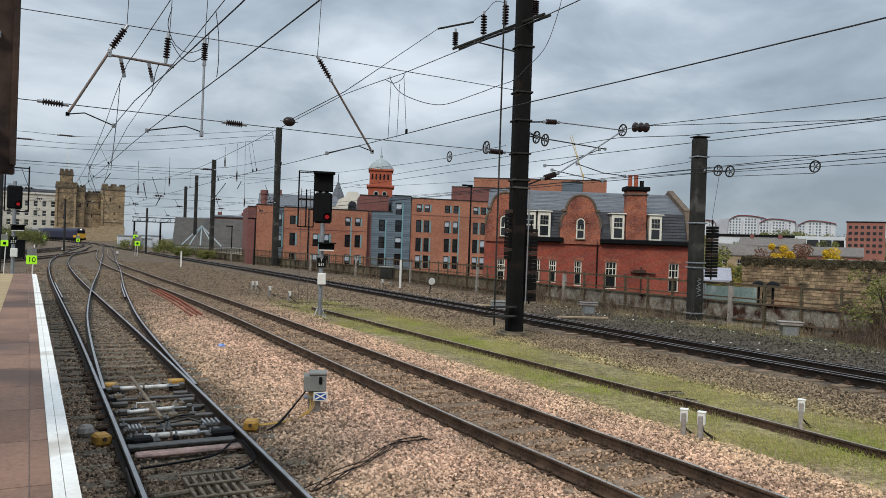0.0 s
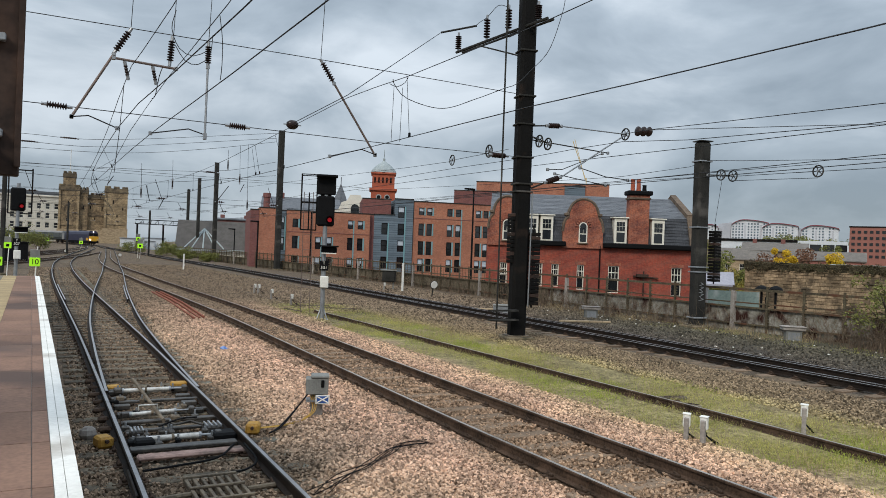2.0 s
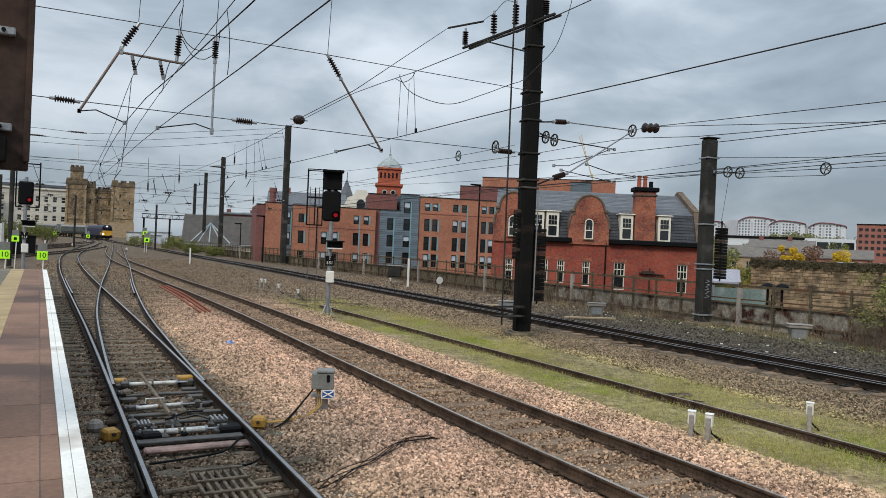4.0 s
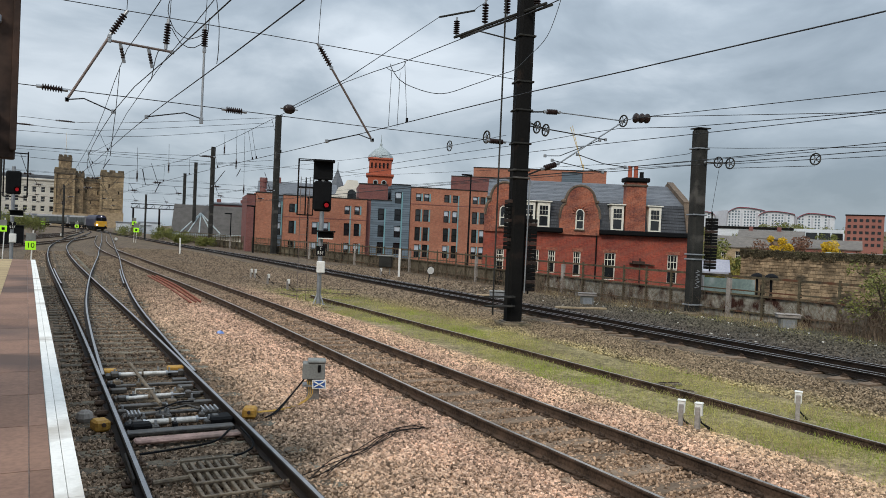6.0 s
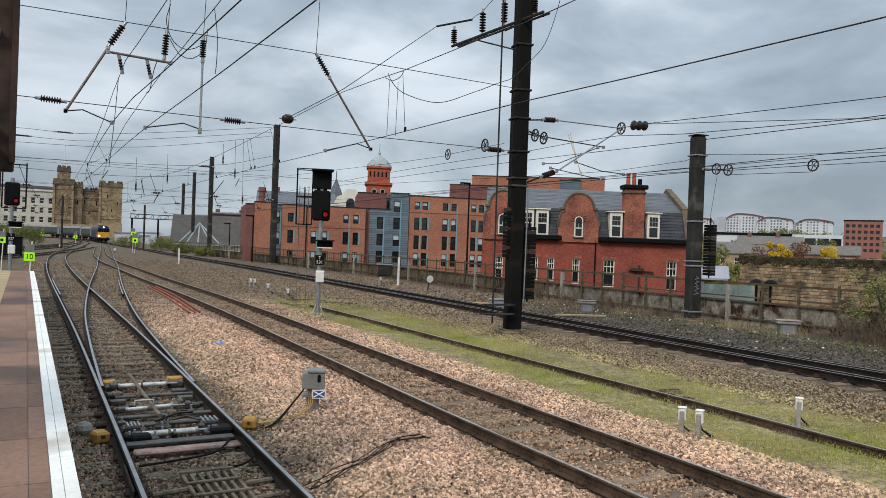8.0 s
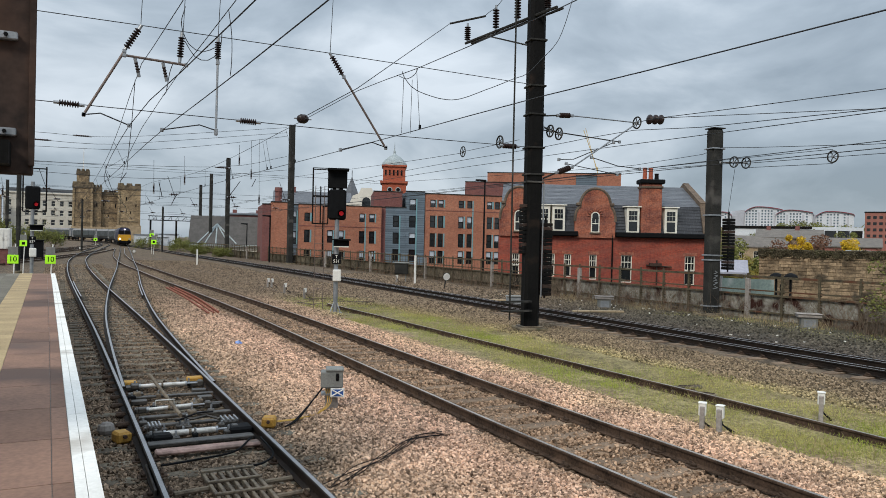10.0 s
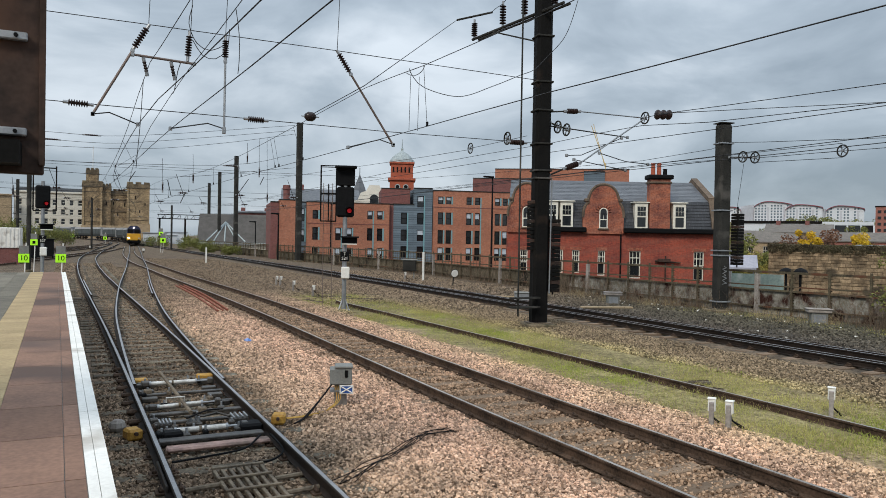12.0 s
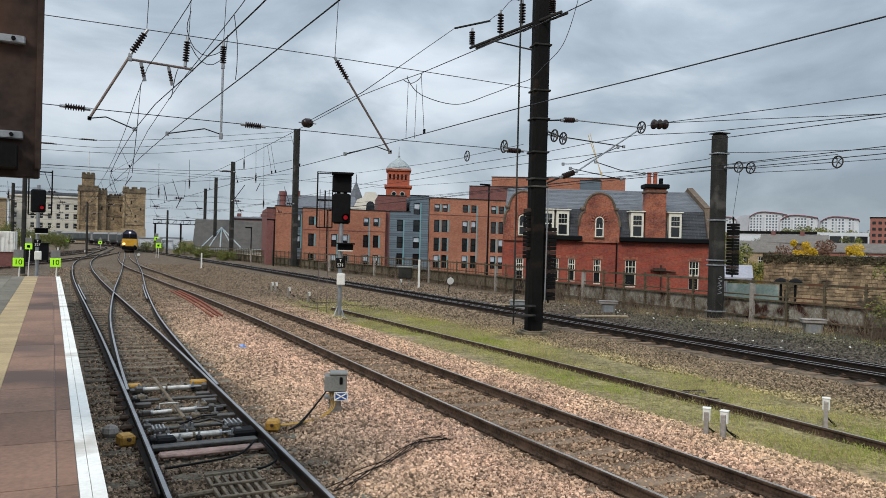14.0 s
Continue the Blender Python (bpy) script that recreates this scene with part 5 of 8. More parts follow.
flats(facing(54.0, 98.1, 61.5, 94.0), 8.6, -8, 11.8, [], M_BRICK_DARK, "dark brown rooftop block of student flats", 10.0, strips=False)
flats(facing(61.0, 103.5, 78.5, 91.0), 21.0, -8, 14.0, [(x, 10.2, 0.9, 1.7) for x in (1.5, 3.2, 9.0, 10.6, 14.0)], M_BRICK_FLAT, "orange brick block rising behind the house", seed=8)
flats(facing(72.2, 95.0, 75.2, 93.0), 3.2, -8, 13.6, [(1.2, 9.5, 0.9, 1.7)], M_CLAD, "blue-grey clad bay behind the house", seed=7)


M_SOOT = mat("sooty_sandstone", (0.17, 0.13, 0.085), (0.05, 0.04, 0.029), 0.9, 0.92, 0, 0.5, 5, (0.19, 0.15, 0.09), 0.3, vary=0.2)


def castle():
    m = facing(3.6, 291, 25.8, 289)
    c = thing("castle_keep", m, "weathered sandstone castle keep with battlements and corner turrets", "castle")
    rnd = random.Random(5)

    def tower(x0, x1, y0, y1, z1, name, material=M_SAND, merlons=True):
        b = bmesh.new()
        box(b, (x0, y0, -1), (x1, y1, z1))
        t = part(name, b, material, c)
        part("corbel", bx((x0 - 0.2, y0 - 0.2, z1 - 1.5), (x1 + 0.2, y1 + 0.2, z1 - 1.1)), M_SOOT, t)
        part("parapet", bx((x0 - 0.12, y0 - 0.12, z1 - 1.1), (x1 + 0.12, y1 + 0.12, z1)), M_SOOT, t, "soot-dark parapet course")
        if merlons:
            n = max(3, round((x1 - x0) / 2.9))
            w = (x1 - x0) / (1.45 * n - 0.45)
            for k in range(n):
                for yy in (y0, y1 - 0.5):
                    part("merlon", bx((x0 + 1.45 * k * w, yy, z1), (x0 + (1.45 * k + 1) * w, yy + 0.5, z1 + 0.62 + 0.16 * rnd.random()), 0.1), M_SOOT, t)
        return t
    tower(0.6, 21.4, 2.2, 20, 18.0, "keep_wall")
    tower(0.05, 6.55, 0, 6, 20.4, "corner_tower")
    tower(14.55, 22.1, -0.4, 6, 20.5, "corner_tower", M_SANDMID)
    tower(6.5, 9.2, 0.9, 4, 19.7, "pilaster")
    tower(1.1, 5.0, 2, 6, 25.1, "turret")
    part("plinth", bx((14.2, -0.8, -1), (22.4, 0.2, 6.2)), M_SANDPALE, c, "pale dressed stone base")
    part("plinth", bx((-0.25, -0.4, -1), (14.2, 0.2, 5.4)), M_SANDPALE, c)
    for x in (0.05, 5.85, 14.55, 21.4):
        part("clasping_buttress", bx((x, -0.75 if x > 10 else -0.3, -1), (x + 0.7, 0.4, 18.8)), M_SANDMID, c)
    for x, y, z, h in ((7.6, 0.9, 12.6, 1.4), (9.8, 2.2, 12.8, 1.2), (13.6, 2.2, 12.2, 1.6), (2.6, 0, 8.2, 1.1), (2.9, 0, 14.2, 1.0), (17.2, -0.4, 15.0, 1.3), (18.6, -0.4, 10.2, 1.0), (11.3, 2.2, 9.0, 0.9), (20.4, -0.4, 12.8, 0.9)):
        part("slit_window", bx((x, y - 0.03, z), (x + 0.38, y + 0.3, z + h)), M_BLACK, c)
    for x0, x1, y, z in ((9.3, 14.5, 2.2, 14.6), (9.3, 14.5, 2.2, 10.2), (15.2, 21.8, -0.4, 7.4), (0.0, 6.0, 0.0, 6.6)):
        part("string_course", bx((x0, y - 0.15, z), (x1, y + 0.2, z + 0.28), 0.04), M_SOOT, c)
    part("doorway", bx((18.0, -0.62, 0.5), (18.9, -0.3, 4.2)), M_BLACK, c)
    part("flag_pole", rod(bmesh.new(), (3.2, 3, 24), (3.2, 3, 33.5), 0.11), M_WHITE, c)


castle()


def clock_tower():
    m = facing(64.6, 157.3, 70.2, 154.9)
    t = thing("clock_tower", m, "red terracotta tower with an arcaded top and pale domed cap", "tower")
    part("shaft", bx((0.3, 0.3, -8), (5.8, 5.8, 15.8)), M_TERRA, t)
    part("cornice", bx((-0.1, -0.1, 15.8), (6.2, 6.2, 16.4), 0.1), M_TERRA, t)
    part("belfry", bx((0.5, 0.5, 16.4), (5.6, 5.6, 19.6)), M_TERRA, t)
    part("cornice", bx((0.2, 0.2, 19.6), (5.9, 5.9, 20.1), 0.1), M_TERRA, t)
    for k in range(5):
        part("arch_opening", bx((0.95 + k * 0.9, 0.42, 17.7), (1.3 + k * 0.9, 0.6, 18.9)), M_BLACK, t)
    for x in (2.1, 4.0):
        part("clock_face", rod(bmesh.new(), (x, 0.35, 14.4), (x, 0.2, 14.4), 0.62, n=16), M_DOME, t)
        part("clock_hub", rod(bmesh.new(), (x, 0.25, 14.4), (x, 0.15, 14.4), 0.42, n=16), M_BLACK, t)
    bm = bmesh.new()
    lathe(bm, (3.05, 3.05, 20.1), (3.05, 3.05, 25.6), [(0, 3.0), (0.12, 2.75), (0.26, 2.1), (0.38, 1.35), (0.46, 0.6), (0.52, 0.25), (0.6, 0.3), (0.66, 0.1), (1, 0.04)], 8)
    part("dome", bm, M_DOME, t)


clock_tower()
# ---- platform end, signals and boards ----


def canopy():
    c = thing("canopy_end", pose(0, 0, 0), "rusty riveted plate at the end of a platform canopy", "canopy", kind="structure")
    part("end_plate", bx((-9.0, 5.9, 3.0), (-0.168, 6.0, 6.3), 0.01), M_RUST, c)
    part("corner_post", bx((-0.2, 5.87, 3.06), (-0.16, 5.9, 6.3), 0.004), M_RUST, c)
    part("roof", bx((-9.0, 4.6, 6.2), (-0.2, 5.9, 6.3)), M_STEEL, c)
    for z in (3.255, 3.905, 4.55):
        part("rail_strip", bx((-3.0, 5.84, z), (-0.27, 5.9, z + 0.055), 0.008), M_GALV, c)
        for k in range(10):
            x = -0.34 - 0.13 * k
            part("bolt", rod(bmesh.new(), (x, 5.84, z + 0.028), (x, 5.815, z + 0.028), 0.014, n=6), M_BLACK, c)
    part("column", rod(bmesh.new(), (-4.5, 5.2, 0.9), (-4.5, 5.2, 6.2), 0.12), M_STEEL, c)
    part("beam", bx((-8.9, 5.6, 3.05), (-0.3, 5.9, 3.2)), M_STEEL, c)


canopy()


def sign_text(text, size, loc, parent, material, name="lettering", rot=(90, 0, 0)):
    cu = bpy.data.curves.new(name, "FONT")
    cu.body, cu.size, cu.align_x, cu.align_y, cu.extrude = text, size, "CENTER", "CENTER", 0.004
    tmp = bpy.data.objects.new("tmp", cu)
    scene.collection.objects.link(tmp)
    dg = bpy.context.evaluated_depsgraph_get()
    me = bpy.data.meshes.new_from_object(tmp.evaluated_get(dg))
    me.name = name
    bpy.data.objects.remove(tmp)
    me.materials.clear()
    me.materials.append(material)
    ob = new(name, me)
    ob.parent = parent
    ob.matrix_basis = pose(*loc, *rot)
    return ob


def signal(x, y, turn, head_z, top_z, plate_z, number, label, hood=True, cage=True, ground_z=-0.25, base=True):
    s = thing("railway_signal", pose(x, y, 0, 0, 0, turn), label, "signal", "signals")
    part("post", rod(bmesh.new(), (0, 0, ground_z), (0, 0, top_z - 0.2), 0.085, n=14), M_GALV, s)
    if base:
        part("base_plate", bx((-0.25, -0.25, ground_z - 0.02), (0.25, 0.25, ground_z + 0.06), 0.01), M_GALV, s)
        for q in ((-0.2, -0.2), (0.2, -0.2), (-0.2, 0.2), (0.2, 0.2)):
            part("gusset", rod(bmesh.new(), (q[0], q[1], ground_z + 0.05), (q[0] * 0.3, q[1] * 0.3, ground_z + 0.45), 0.02), M_GALV, s)
    h = part("head", bx((-0.34, -0.14, head_z - 0.55), (0.34, 0.1, head_z + 0.62), 0.07), M_BLACK, s, "black signal head with one red aspect lit")
    lx = 0.16
    part("lens", rod(bmesh.new(), (lx, -0.14, head_z - 0.3), (lx, -0.17, head_z - 0.3), 0.085, n=18), M_REDLAMP, h, "lit red lens")
    bm = bmesh.new()
    n = 16
    for k in range(n):
        a, b = math.pi * (-0.1 + 1.2 * k / n), math.pi * (-0.1 + 1.2 * (k + 1) / n)
        q = [bm.verts.new((lx + 0.15 * math.cos(w), yy, head_z - 0.3 + 0.15 * math.sin(w))) for w, yy in ((a, -0.13), (b, -0.13), (b, -0.42), (a, -0.42))]
        bm.faces.new(q)
    hood_ob = part("hood", bm, M_BLACK, h)
    hood_ob.modifiers.new("thick", "SOLIDIFY").thickness = 0.012
    if hood:
        part("upper_head", bx((-0.36, -0.12, top_z - 0.72), (0.36, 0.12, top_z), 0.02), M_BLACK, s)
        part("upper_visor", bx((-0.4, -0.45, top_z - 0.06), (0.42, 0.1, top_z + 0.02), 0.015), M_BLACK, s)
        part("neck", bx((-0.2, -0.05, head_z + 0.6), (0.2, 0.05, top_z - 0.7)), M_STEEL, s)
    b = part("banner_box", bx((-0.12, -0.2, plate_z + 0.5), (0.48, 0.05, plate_z + 0.72), 0.02), M_BLACK, s)
    part("banner_hood", bx((-0.16, -0.42, plate_z + 0.72), (0.54, 0.05, plate_z + 0.78), 0.01), M_BLACK, b)
    part("banner_lip", bx((-0.1, -0.3, plate_z + 0.46), (0.46, -0.18, plate_z + 0.5)), M_WHITE, b)
    pl = part("number_plate", bx((-0.16, -0.13, plate_z - 0.19), (0.18, -0.1, plate_z + 0.19), 0.01), M_BLACK, s)
    sign_text("T", 0.16, (0.01, -0.135, plate_z + 0.09), pl, M_WHITE)
    sign_text(number, 0.17, (0.01, -0.135, plate_z - 0.08), pl, M_WHITE)
    part("telephone_box", bx((-0.12, -0.28, plate_z - 0.85), (0.2, -0.08, plate_z - 0.4), 0.03), M_WHITE, s, "pale grey post telephone box")
    if cage:
        cg = bmesh.new()
        x0, x1, z0, z1 = -0.95, -0.36, head_z - 0.7, top_z + 0.05
        for p, q in (((x0, z0), (x0, z1)), ((x1, z0), (x1, z1)), ((x0, z0), (x1, z0)), ((x0, z1), (x1, z1)), ((x0, (z0 + z1) / 2), (x1, (z0 + z1) / 2)), ((x0 + 0.3, z0), (x0 + 0.3, z1 - 0.7))):
            for yy in (0.15, 0.75):
                rod(cg, (p[0], yy, p[1]), (q[0], yy, q[1]), 0.02, n=6)
        for z in (z0, (z0 + z1) / 2, z1):
            rod(cg, (x0, 0.15, z), (x0, 0.75, z), 0.02, n=6)
        part("safety_cage", cg, M_STEEL, s)
        for xx in (-0.85, -0.5):
            part("ladder_stile", rod(bmesh.new(), (xx, 1.1, ground_z), (xx, 0.6, top_z - 0.6), 0.013), M_TUBE, s)
        for k in range(15):
            z = ground_z + 0.3 + k * 0.3
            yy = 1.1 - 0.5 * (z - ground_z) / (top_z - 0.6 - ground_z)
            part("rung", rod(bmesh.new(), (-0.85, yy, z), (-0.5, yy, z), 0.008, n=6), M_TUBE, s)
    return s


signal(9.5, 27.45, -19, 3.93, 5.32, 1.87, "531", "grey post signal showing red, with ladder cage and number plate")
signal(-1.25, 43.0, 2, 4.36, 5.4, 1.7 + 0.55, "527", "grey post signal showing red beyond the platform end", hood=False, cage=False)
bm = bmesh.new()
for p, q in (((-0.45, 3.7), (-0.45, 5.9)), ((0.6, 3.7), (0.6, 6.0)), ((-0.45, 3.7), (0.6, 3.7)), ((-0.45, 5.9), (0.6, 5.9))):
    rod(bm, (-1.25 + p[0], 43.3, p[1]), (-1.25 + q[0], 43.3, q[1]), 0.035, n=6)
tagged(link("guard_frame", bm, M_STEEL), "dark steel guard frame behind the platform signal", "frame")


def speed_board(x, y, z, size, text, label):
    t = thing("speed_board", pose(x, y, 0), label, "sign", "speed boards")
    part("post", rod(bmesh.new(), (0, 0.03, -0.2), (0.1, 0.03, z + size * 1.6), 0.03), M_WHITE, t)
    b = part("board", bx((-size / 2, -0.03, z - size * 0.45), (size / 2, 0.0, z + size * 0.45), 0.01), M_LIMEGLOW, t, "lime yellow board")
    part("backing", bx((-size * 0.45, 0.0, z + size * 0.46), (size * 0.45, 0.05, z + size * 1.3), 0.01), M_GREYBOX, t)
    if text:
        sign_text(text, size * 0.75, (0, -0.035, z), b, M_BLACK)
    else:
        part("mark", bx((-size * 0.2, -0.036, z - size * 0.2), (size * 0.2, -0.031, z + size * 0.2)), M_BLACK, b)


speed_board(-0.4, 41.5, 1.32, 0.47, "10", "lime yellow speed board reading 10 on a white post")
speed_board(-2.0, 41.5, 1.32, 0.47, "10", "lime yellow speed board reading 10 on a white post")
for x, y, z, s in ((-2.2, 58, 1.9, 0.45), (12.4, 118, 1.7, 0.75), (0.4, 172, 2.0, 0.7), (6.6, 172, 1.6, 0.7), (12.2, 119, 2.7, 0.6)):
    speed_board(x, y, z, s, "", "distant lime yellow board on a short post")

# ---- point machinery in the platform track ----


def points_gear():
    g = thing("point_machinery", pose(0, 0, -0.12), "greasy point machinery with silver cylinders between the rails", "machinery")
    # silver cylinders across, with rods, cranks and covers round them
    for y, r, x0, x1, skew in ((14.1, 0.036, 1.3, 2.08, 0.0), (12.15, 0.03, 1.24, 1.9, 0.1), (10.58, 0.038, 1.3, 1.98, 0.0)):
        cyl = part("hydraulic_cylinder", rod(bmesh.new(), (x0, y, 0.06), (x1, y + skew, 0.06), r, n=14), M_TUBEWHITE, g, "scuffed silver hydraulic cylinder")
        for f in (0.0, 0.48, 1.0):
            x = x0 + (x1 - x0) * f
            part("collar", rod(bmesh.new(), (x - 0.016, y + skew * f, 0.06), (x + 0.016, y + skew * f, 0.06), r + 0.01, n=14), M_GREASE if f == 0.48 else M_GALV, cyl)
        part("ram", rod(bmesh.new(), (x1, y + skew, 0.06), (x1 + 0.22, y + skew, 0.06), r * 0.45, n=10), M_GALV, cyl)
        part("clevis", bx((x0 - 0.14, y - 0.06, 0.02), (x0 - 0.02, y + 0.06, 0.1), 0.015), M_IRON, cyl)
        part("trunnion", bx((x1 + 0.2, y + skew - 0.07, 0.0), (x1 + 0.3, y + skew + 0.07, 0.11), 0.02), M_IRON, cyl)
    for x0, x1, y0, y1 in ((1.06, 1.3, 14.5, 14.74), (2.18, 2.47, 14.58, 14.8)):
        part("yellow_cover", bx((x0, y0, -0.02), (x1, y1, 0.07), 0.02), M_YELLOW, g, "worn yellow cover")
    part("detector_rod", rod(bmesh.new(), (1.54, 14.86, 0.12), (1.61, 11.35, 0.12), 0.028), M_GREASE, g)
    for y, w in ((14.38, 0.07), (13.3, 0.1), (12.45, 0.09), (11.8, 0.13), (11.25, 0.1), (10.82, 0.08)):
        part("drive_rod", bx((1.1, y - w / 2, 0.0), (2.42, y + w / 2, 0.04), 0.01), M_IRON, g)
    part("hoop", tube(bmesh.new(), [(1.37, 12.3, 0.02), (1.37, 12.3, 0.16), (1.64, 12.3, 0.16), (1.64, 12.3, 0.02)], 0.013), M_TUBEWHITE, g)
    for x0, y0, x1, y1 in ((2.11, 10.85, 2.34, 11.1), (1.12, 10.87, 1.3, 11.08)):
        part("motor_box", bx((x0, y0, 0.0), (x1, y1, 0.1), 0.02), M_IRON, g)
        for k in range(4):
            x = x0 + 0.02 + (x1 - x0 - 0.04) * k / 3
            part("cooling_fin", bx((x - 0.012, y0 - 0.01, 0.1), (x + 0.012, y1 + 0.01, 0.125), 0.004), M_GALV, g)
    rg = random.Random(23)
    for k in range(26):
        # bolted lugs, cranks and pins
        x, y = rg.choice((rg.uniform(1.1, 1.45), rg.uniform(2.0, 2.42), rg.uniform(1.5, 2.1))), rg.choice((10.4, 10.7, 11.0, 11.3, 11.8, 12.4, 13.3, 14.3)) + rg.uniform(-0.12, 0.12)
        a, b = rg.uniform(0.03, 0.08), rg.uniform(0.03, 0.09)
        lug = part("lug", bx((x - a, y - b, 0.0), (x + a, y + b, rg.uniform(0.05, 0.11)), 0.014), rg.choice((M_IRON, M_IRON, M_GREASE, M_BLACK)), g)
        part("pin", rod(bmesh.new(), (x, y, 0.04), (x, y, 0.13), 0.016, n=6), M_GALV, lug)
    part("crank", tube(bmesh.new(), [(1.5, 11.2, 0.1), (1.75, 11.05, 0.12), (1.95, 11.2, 0.12), (2.1, 11.0, 0.1)], 0.02), M_IRON, g)
    part("lock_slide", bx((1.12, 10.35, 0.0), (1.38, 10.55, 0.1), 0.03), M_BLACK, g)
    part("lock_slide", bx((2.12, 10.4, 0.0), (2.45, 10.7, 0.1), 0.03), M_BLACK, g)
    part("stretcher_bar", bx((1.05, 10.12, 0.0), (2.4, 10.3, 0.05), 0.01), M_IRON, g)
    part("painted_bearer", bx((1.1, 9.72, 0.0), (2.4, 9.92, 0.05), 0.02), mat("pinkish_bearer", (0.42, 0.28, 0.235), (0.2, 0.13, 0.11), 4, 0.8, 0, 0.3, 18, (0.1, 0.08, 0.065), 0.35), g, "pinkish painted steel bearer")
    for k in range(7):
        y = 10.5 + 0.62 * k
        part("slide_chair", bx((1.08, y, -0.04), (1.32, y + 0.16, 0.03), 0.01), M_IRON, g)
        part("slide_chair", bx((2.12, y, -0.04), (2.36, y + 0.16, 0.03), 0.01), M_IRON, g)
    for k in range(9):
        # spring clips outside the stock rail
        y = 10.9 + 0.66 * k
        part("rail_brace", bx((0.8 - 0.04 * (k % 2), y, -0.06), (0.96, y + 0.15, 0.02), 0.03), M_RAIL, g)
    part("joint_bar", bx((2.535, 8.55, -0.03), (2.56, 9.5, 0.05), 0.008), M_TUBE, g)
    part("joint_bar", bx((0.935, 8.3, -0.03), (0.96, 9.3, 0.05), 0.008), M_IRON, g)
    for pts in ([(2.3, 9.9, 0.08), (2.0, 9.5, 0.03), (1.5, 9.35, 0.02), (1.1, 9.2, 0.04)], [(2.4, 9.8, 0.1), (2.42, 9.2, 0.04), (2.2, 8.9, 0.02), (2.0, 8.85, 0.03)], [(1.5, 11.0, 0.12), (1.75, 11.15, 0.16), (1.9, 11.5, 0.1), (2.1, 11.5, 0.1)]):
        part("hose", tube(bmesh.new(), smooth_path(pts, 0.06), 0.014), M_BLACK, g)
    return g


points_gear()
for x, y, turn in ((0.78, 10.75, 15), (2.78, 10.85, -20)):
    t = thing("point_clamp", pose(x, y, -0.16, 0, 0, turn), "yellow cast point clamp beside the rail", "casting", "point clamps")
    part("casting", bx((-0.1, -0.12, 0), (0.1, 0.12, 0.15), 0.03), M_YELLOW, t)
    part("bolt", rod(bmesh.new(), (0, -0.16, 0.1), (0, 0.16, 0.1), 0.025), M_RUST, t)
t = thing("white_stone", pose(0.62, 11.3, -0.16), "large pale stone by the platform wall", "stone")
part("stone", lathe(bmesh.new(), (0, 0, 0), (0, 0, 0.16), [(0, 0.09), (0.35, 0.12), (0.75, 0.1), (0.95, 0.06), (1, 0.03)], 9), M_CONCRETE, t)


def grating():
    t = thing("timber_grating", pose(1.78, 8.13, -0.13, 0, 0, 1), "open slatted timber grating lying between the rails", "grating")
    for k in range(7):
        x = -0.27 + 0.09 * k
        part("slat", bx((x - 0.02, -0.65, 0.0), (x + 0.02, 0.65, 0.045), 0.006), M_GREASE, t)
    for y in (-0.62, -0.2, 0.22, 0.62):
        part("crossbar", bx((-0.3, y - 0.022, 0.046), (0.3, y + 0.022, 0.07), 0.005), M_GREASE, t)


grating()
for x0, y0, x1, y1 in ((1.12, 8.24, 1.5, 8.3), (2.08, 8.26, 2.4, 8.3), (2.08, 7.75, 2.45, 7.8)):
    t = tagged(link("loose_rod", rod(bmesh.new(), (x0, y0, -0.12), (x1, y1, -0.12), 0.03), M_GREASE), "greasy square rod beside the grating", "rod")


def location_box():
    t = thing("junction_box", pose(3.97, 11.55, -0.2, 0, 0, -18), "grey lineside junction box on a concrete stake with flag sticker", "junction box")
    part("stake", bx((-0.1, -0.06, 0), (0.1, 0.08, 0.42), 0.012), M_CONCRETE, t)
    part("bracket", bx((-0.17, -0.12, 0.3), (0.17, 0.12, 0.33)), M_GALV, t)
    b = part("box", bx((-0.18, -0.14, 0.42), (0.18, 0.14, 0.68), 0.015), M_GREYBOX, t)
    part("lid", bx((-0.1, -0.155, 0.68), (0.19, 0.15, 0.73), 0.015), M_GREYBOX, b)
    part("padlock", bx((0.06, -0.165, 0.54), (0.11, -0.14, 0.66), 0.01), M_STEEL, b)
    s = part("sticker", bx((-0.02, -0.165, 0.28), (0.2, -0.145, 0.42)), M_WHITE, t, "small blue flag sticker with a white cross")
    blue = plain("flag_blue", (0.03, 0.09, 0.3), 0.5)
    part("field", bx((0.0, -0.17, 0.295), (0.18, -0.166, 0.405)), blue, s)
    bm = bmesh.new()
    for sg in (-1, 1):
        rod(bm, (0.09 - 0.085, -0.171, 0.35 - sg * 0.048), (0.09 + 0.085, -0.171, 0.35 + sg * 0.048), 0.011, n=4)
    part("cross", bm, M_WHITE, s)


location_box()


def cable(pts, r, material, label):
    o = Vector(pts[0])
    b = link("ground_cable", tube(bmesh.new(), [p - o for p in smooth_path(pts, 0.07)], r), material)
    b.location = o
    tagged(b, label, "cable", "lineside cables")


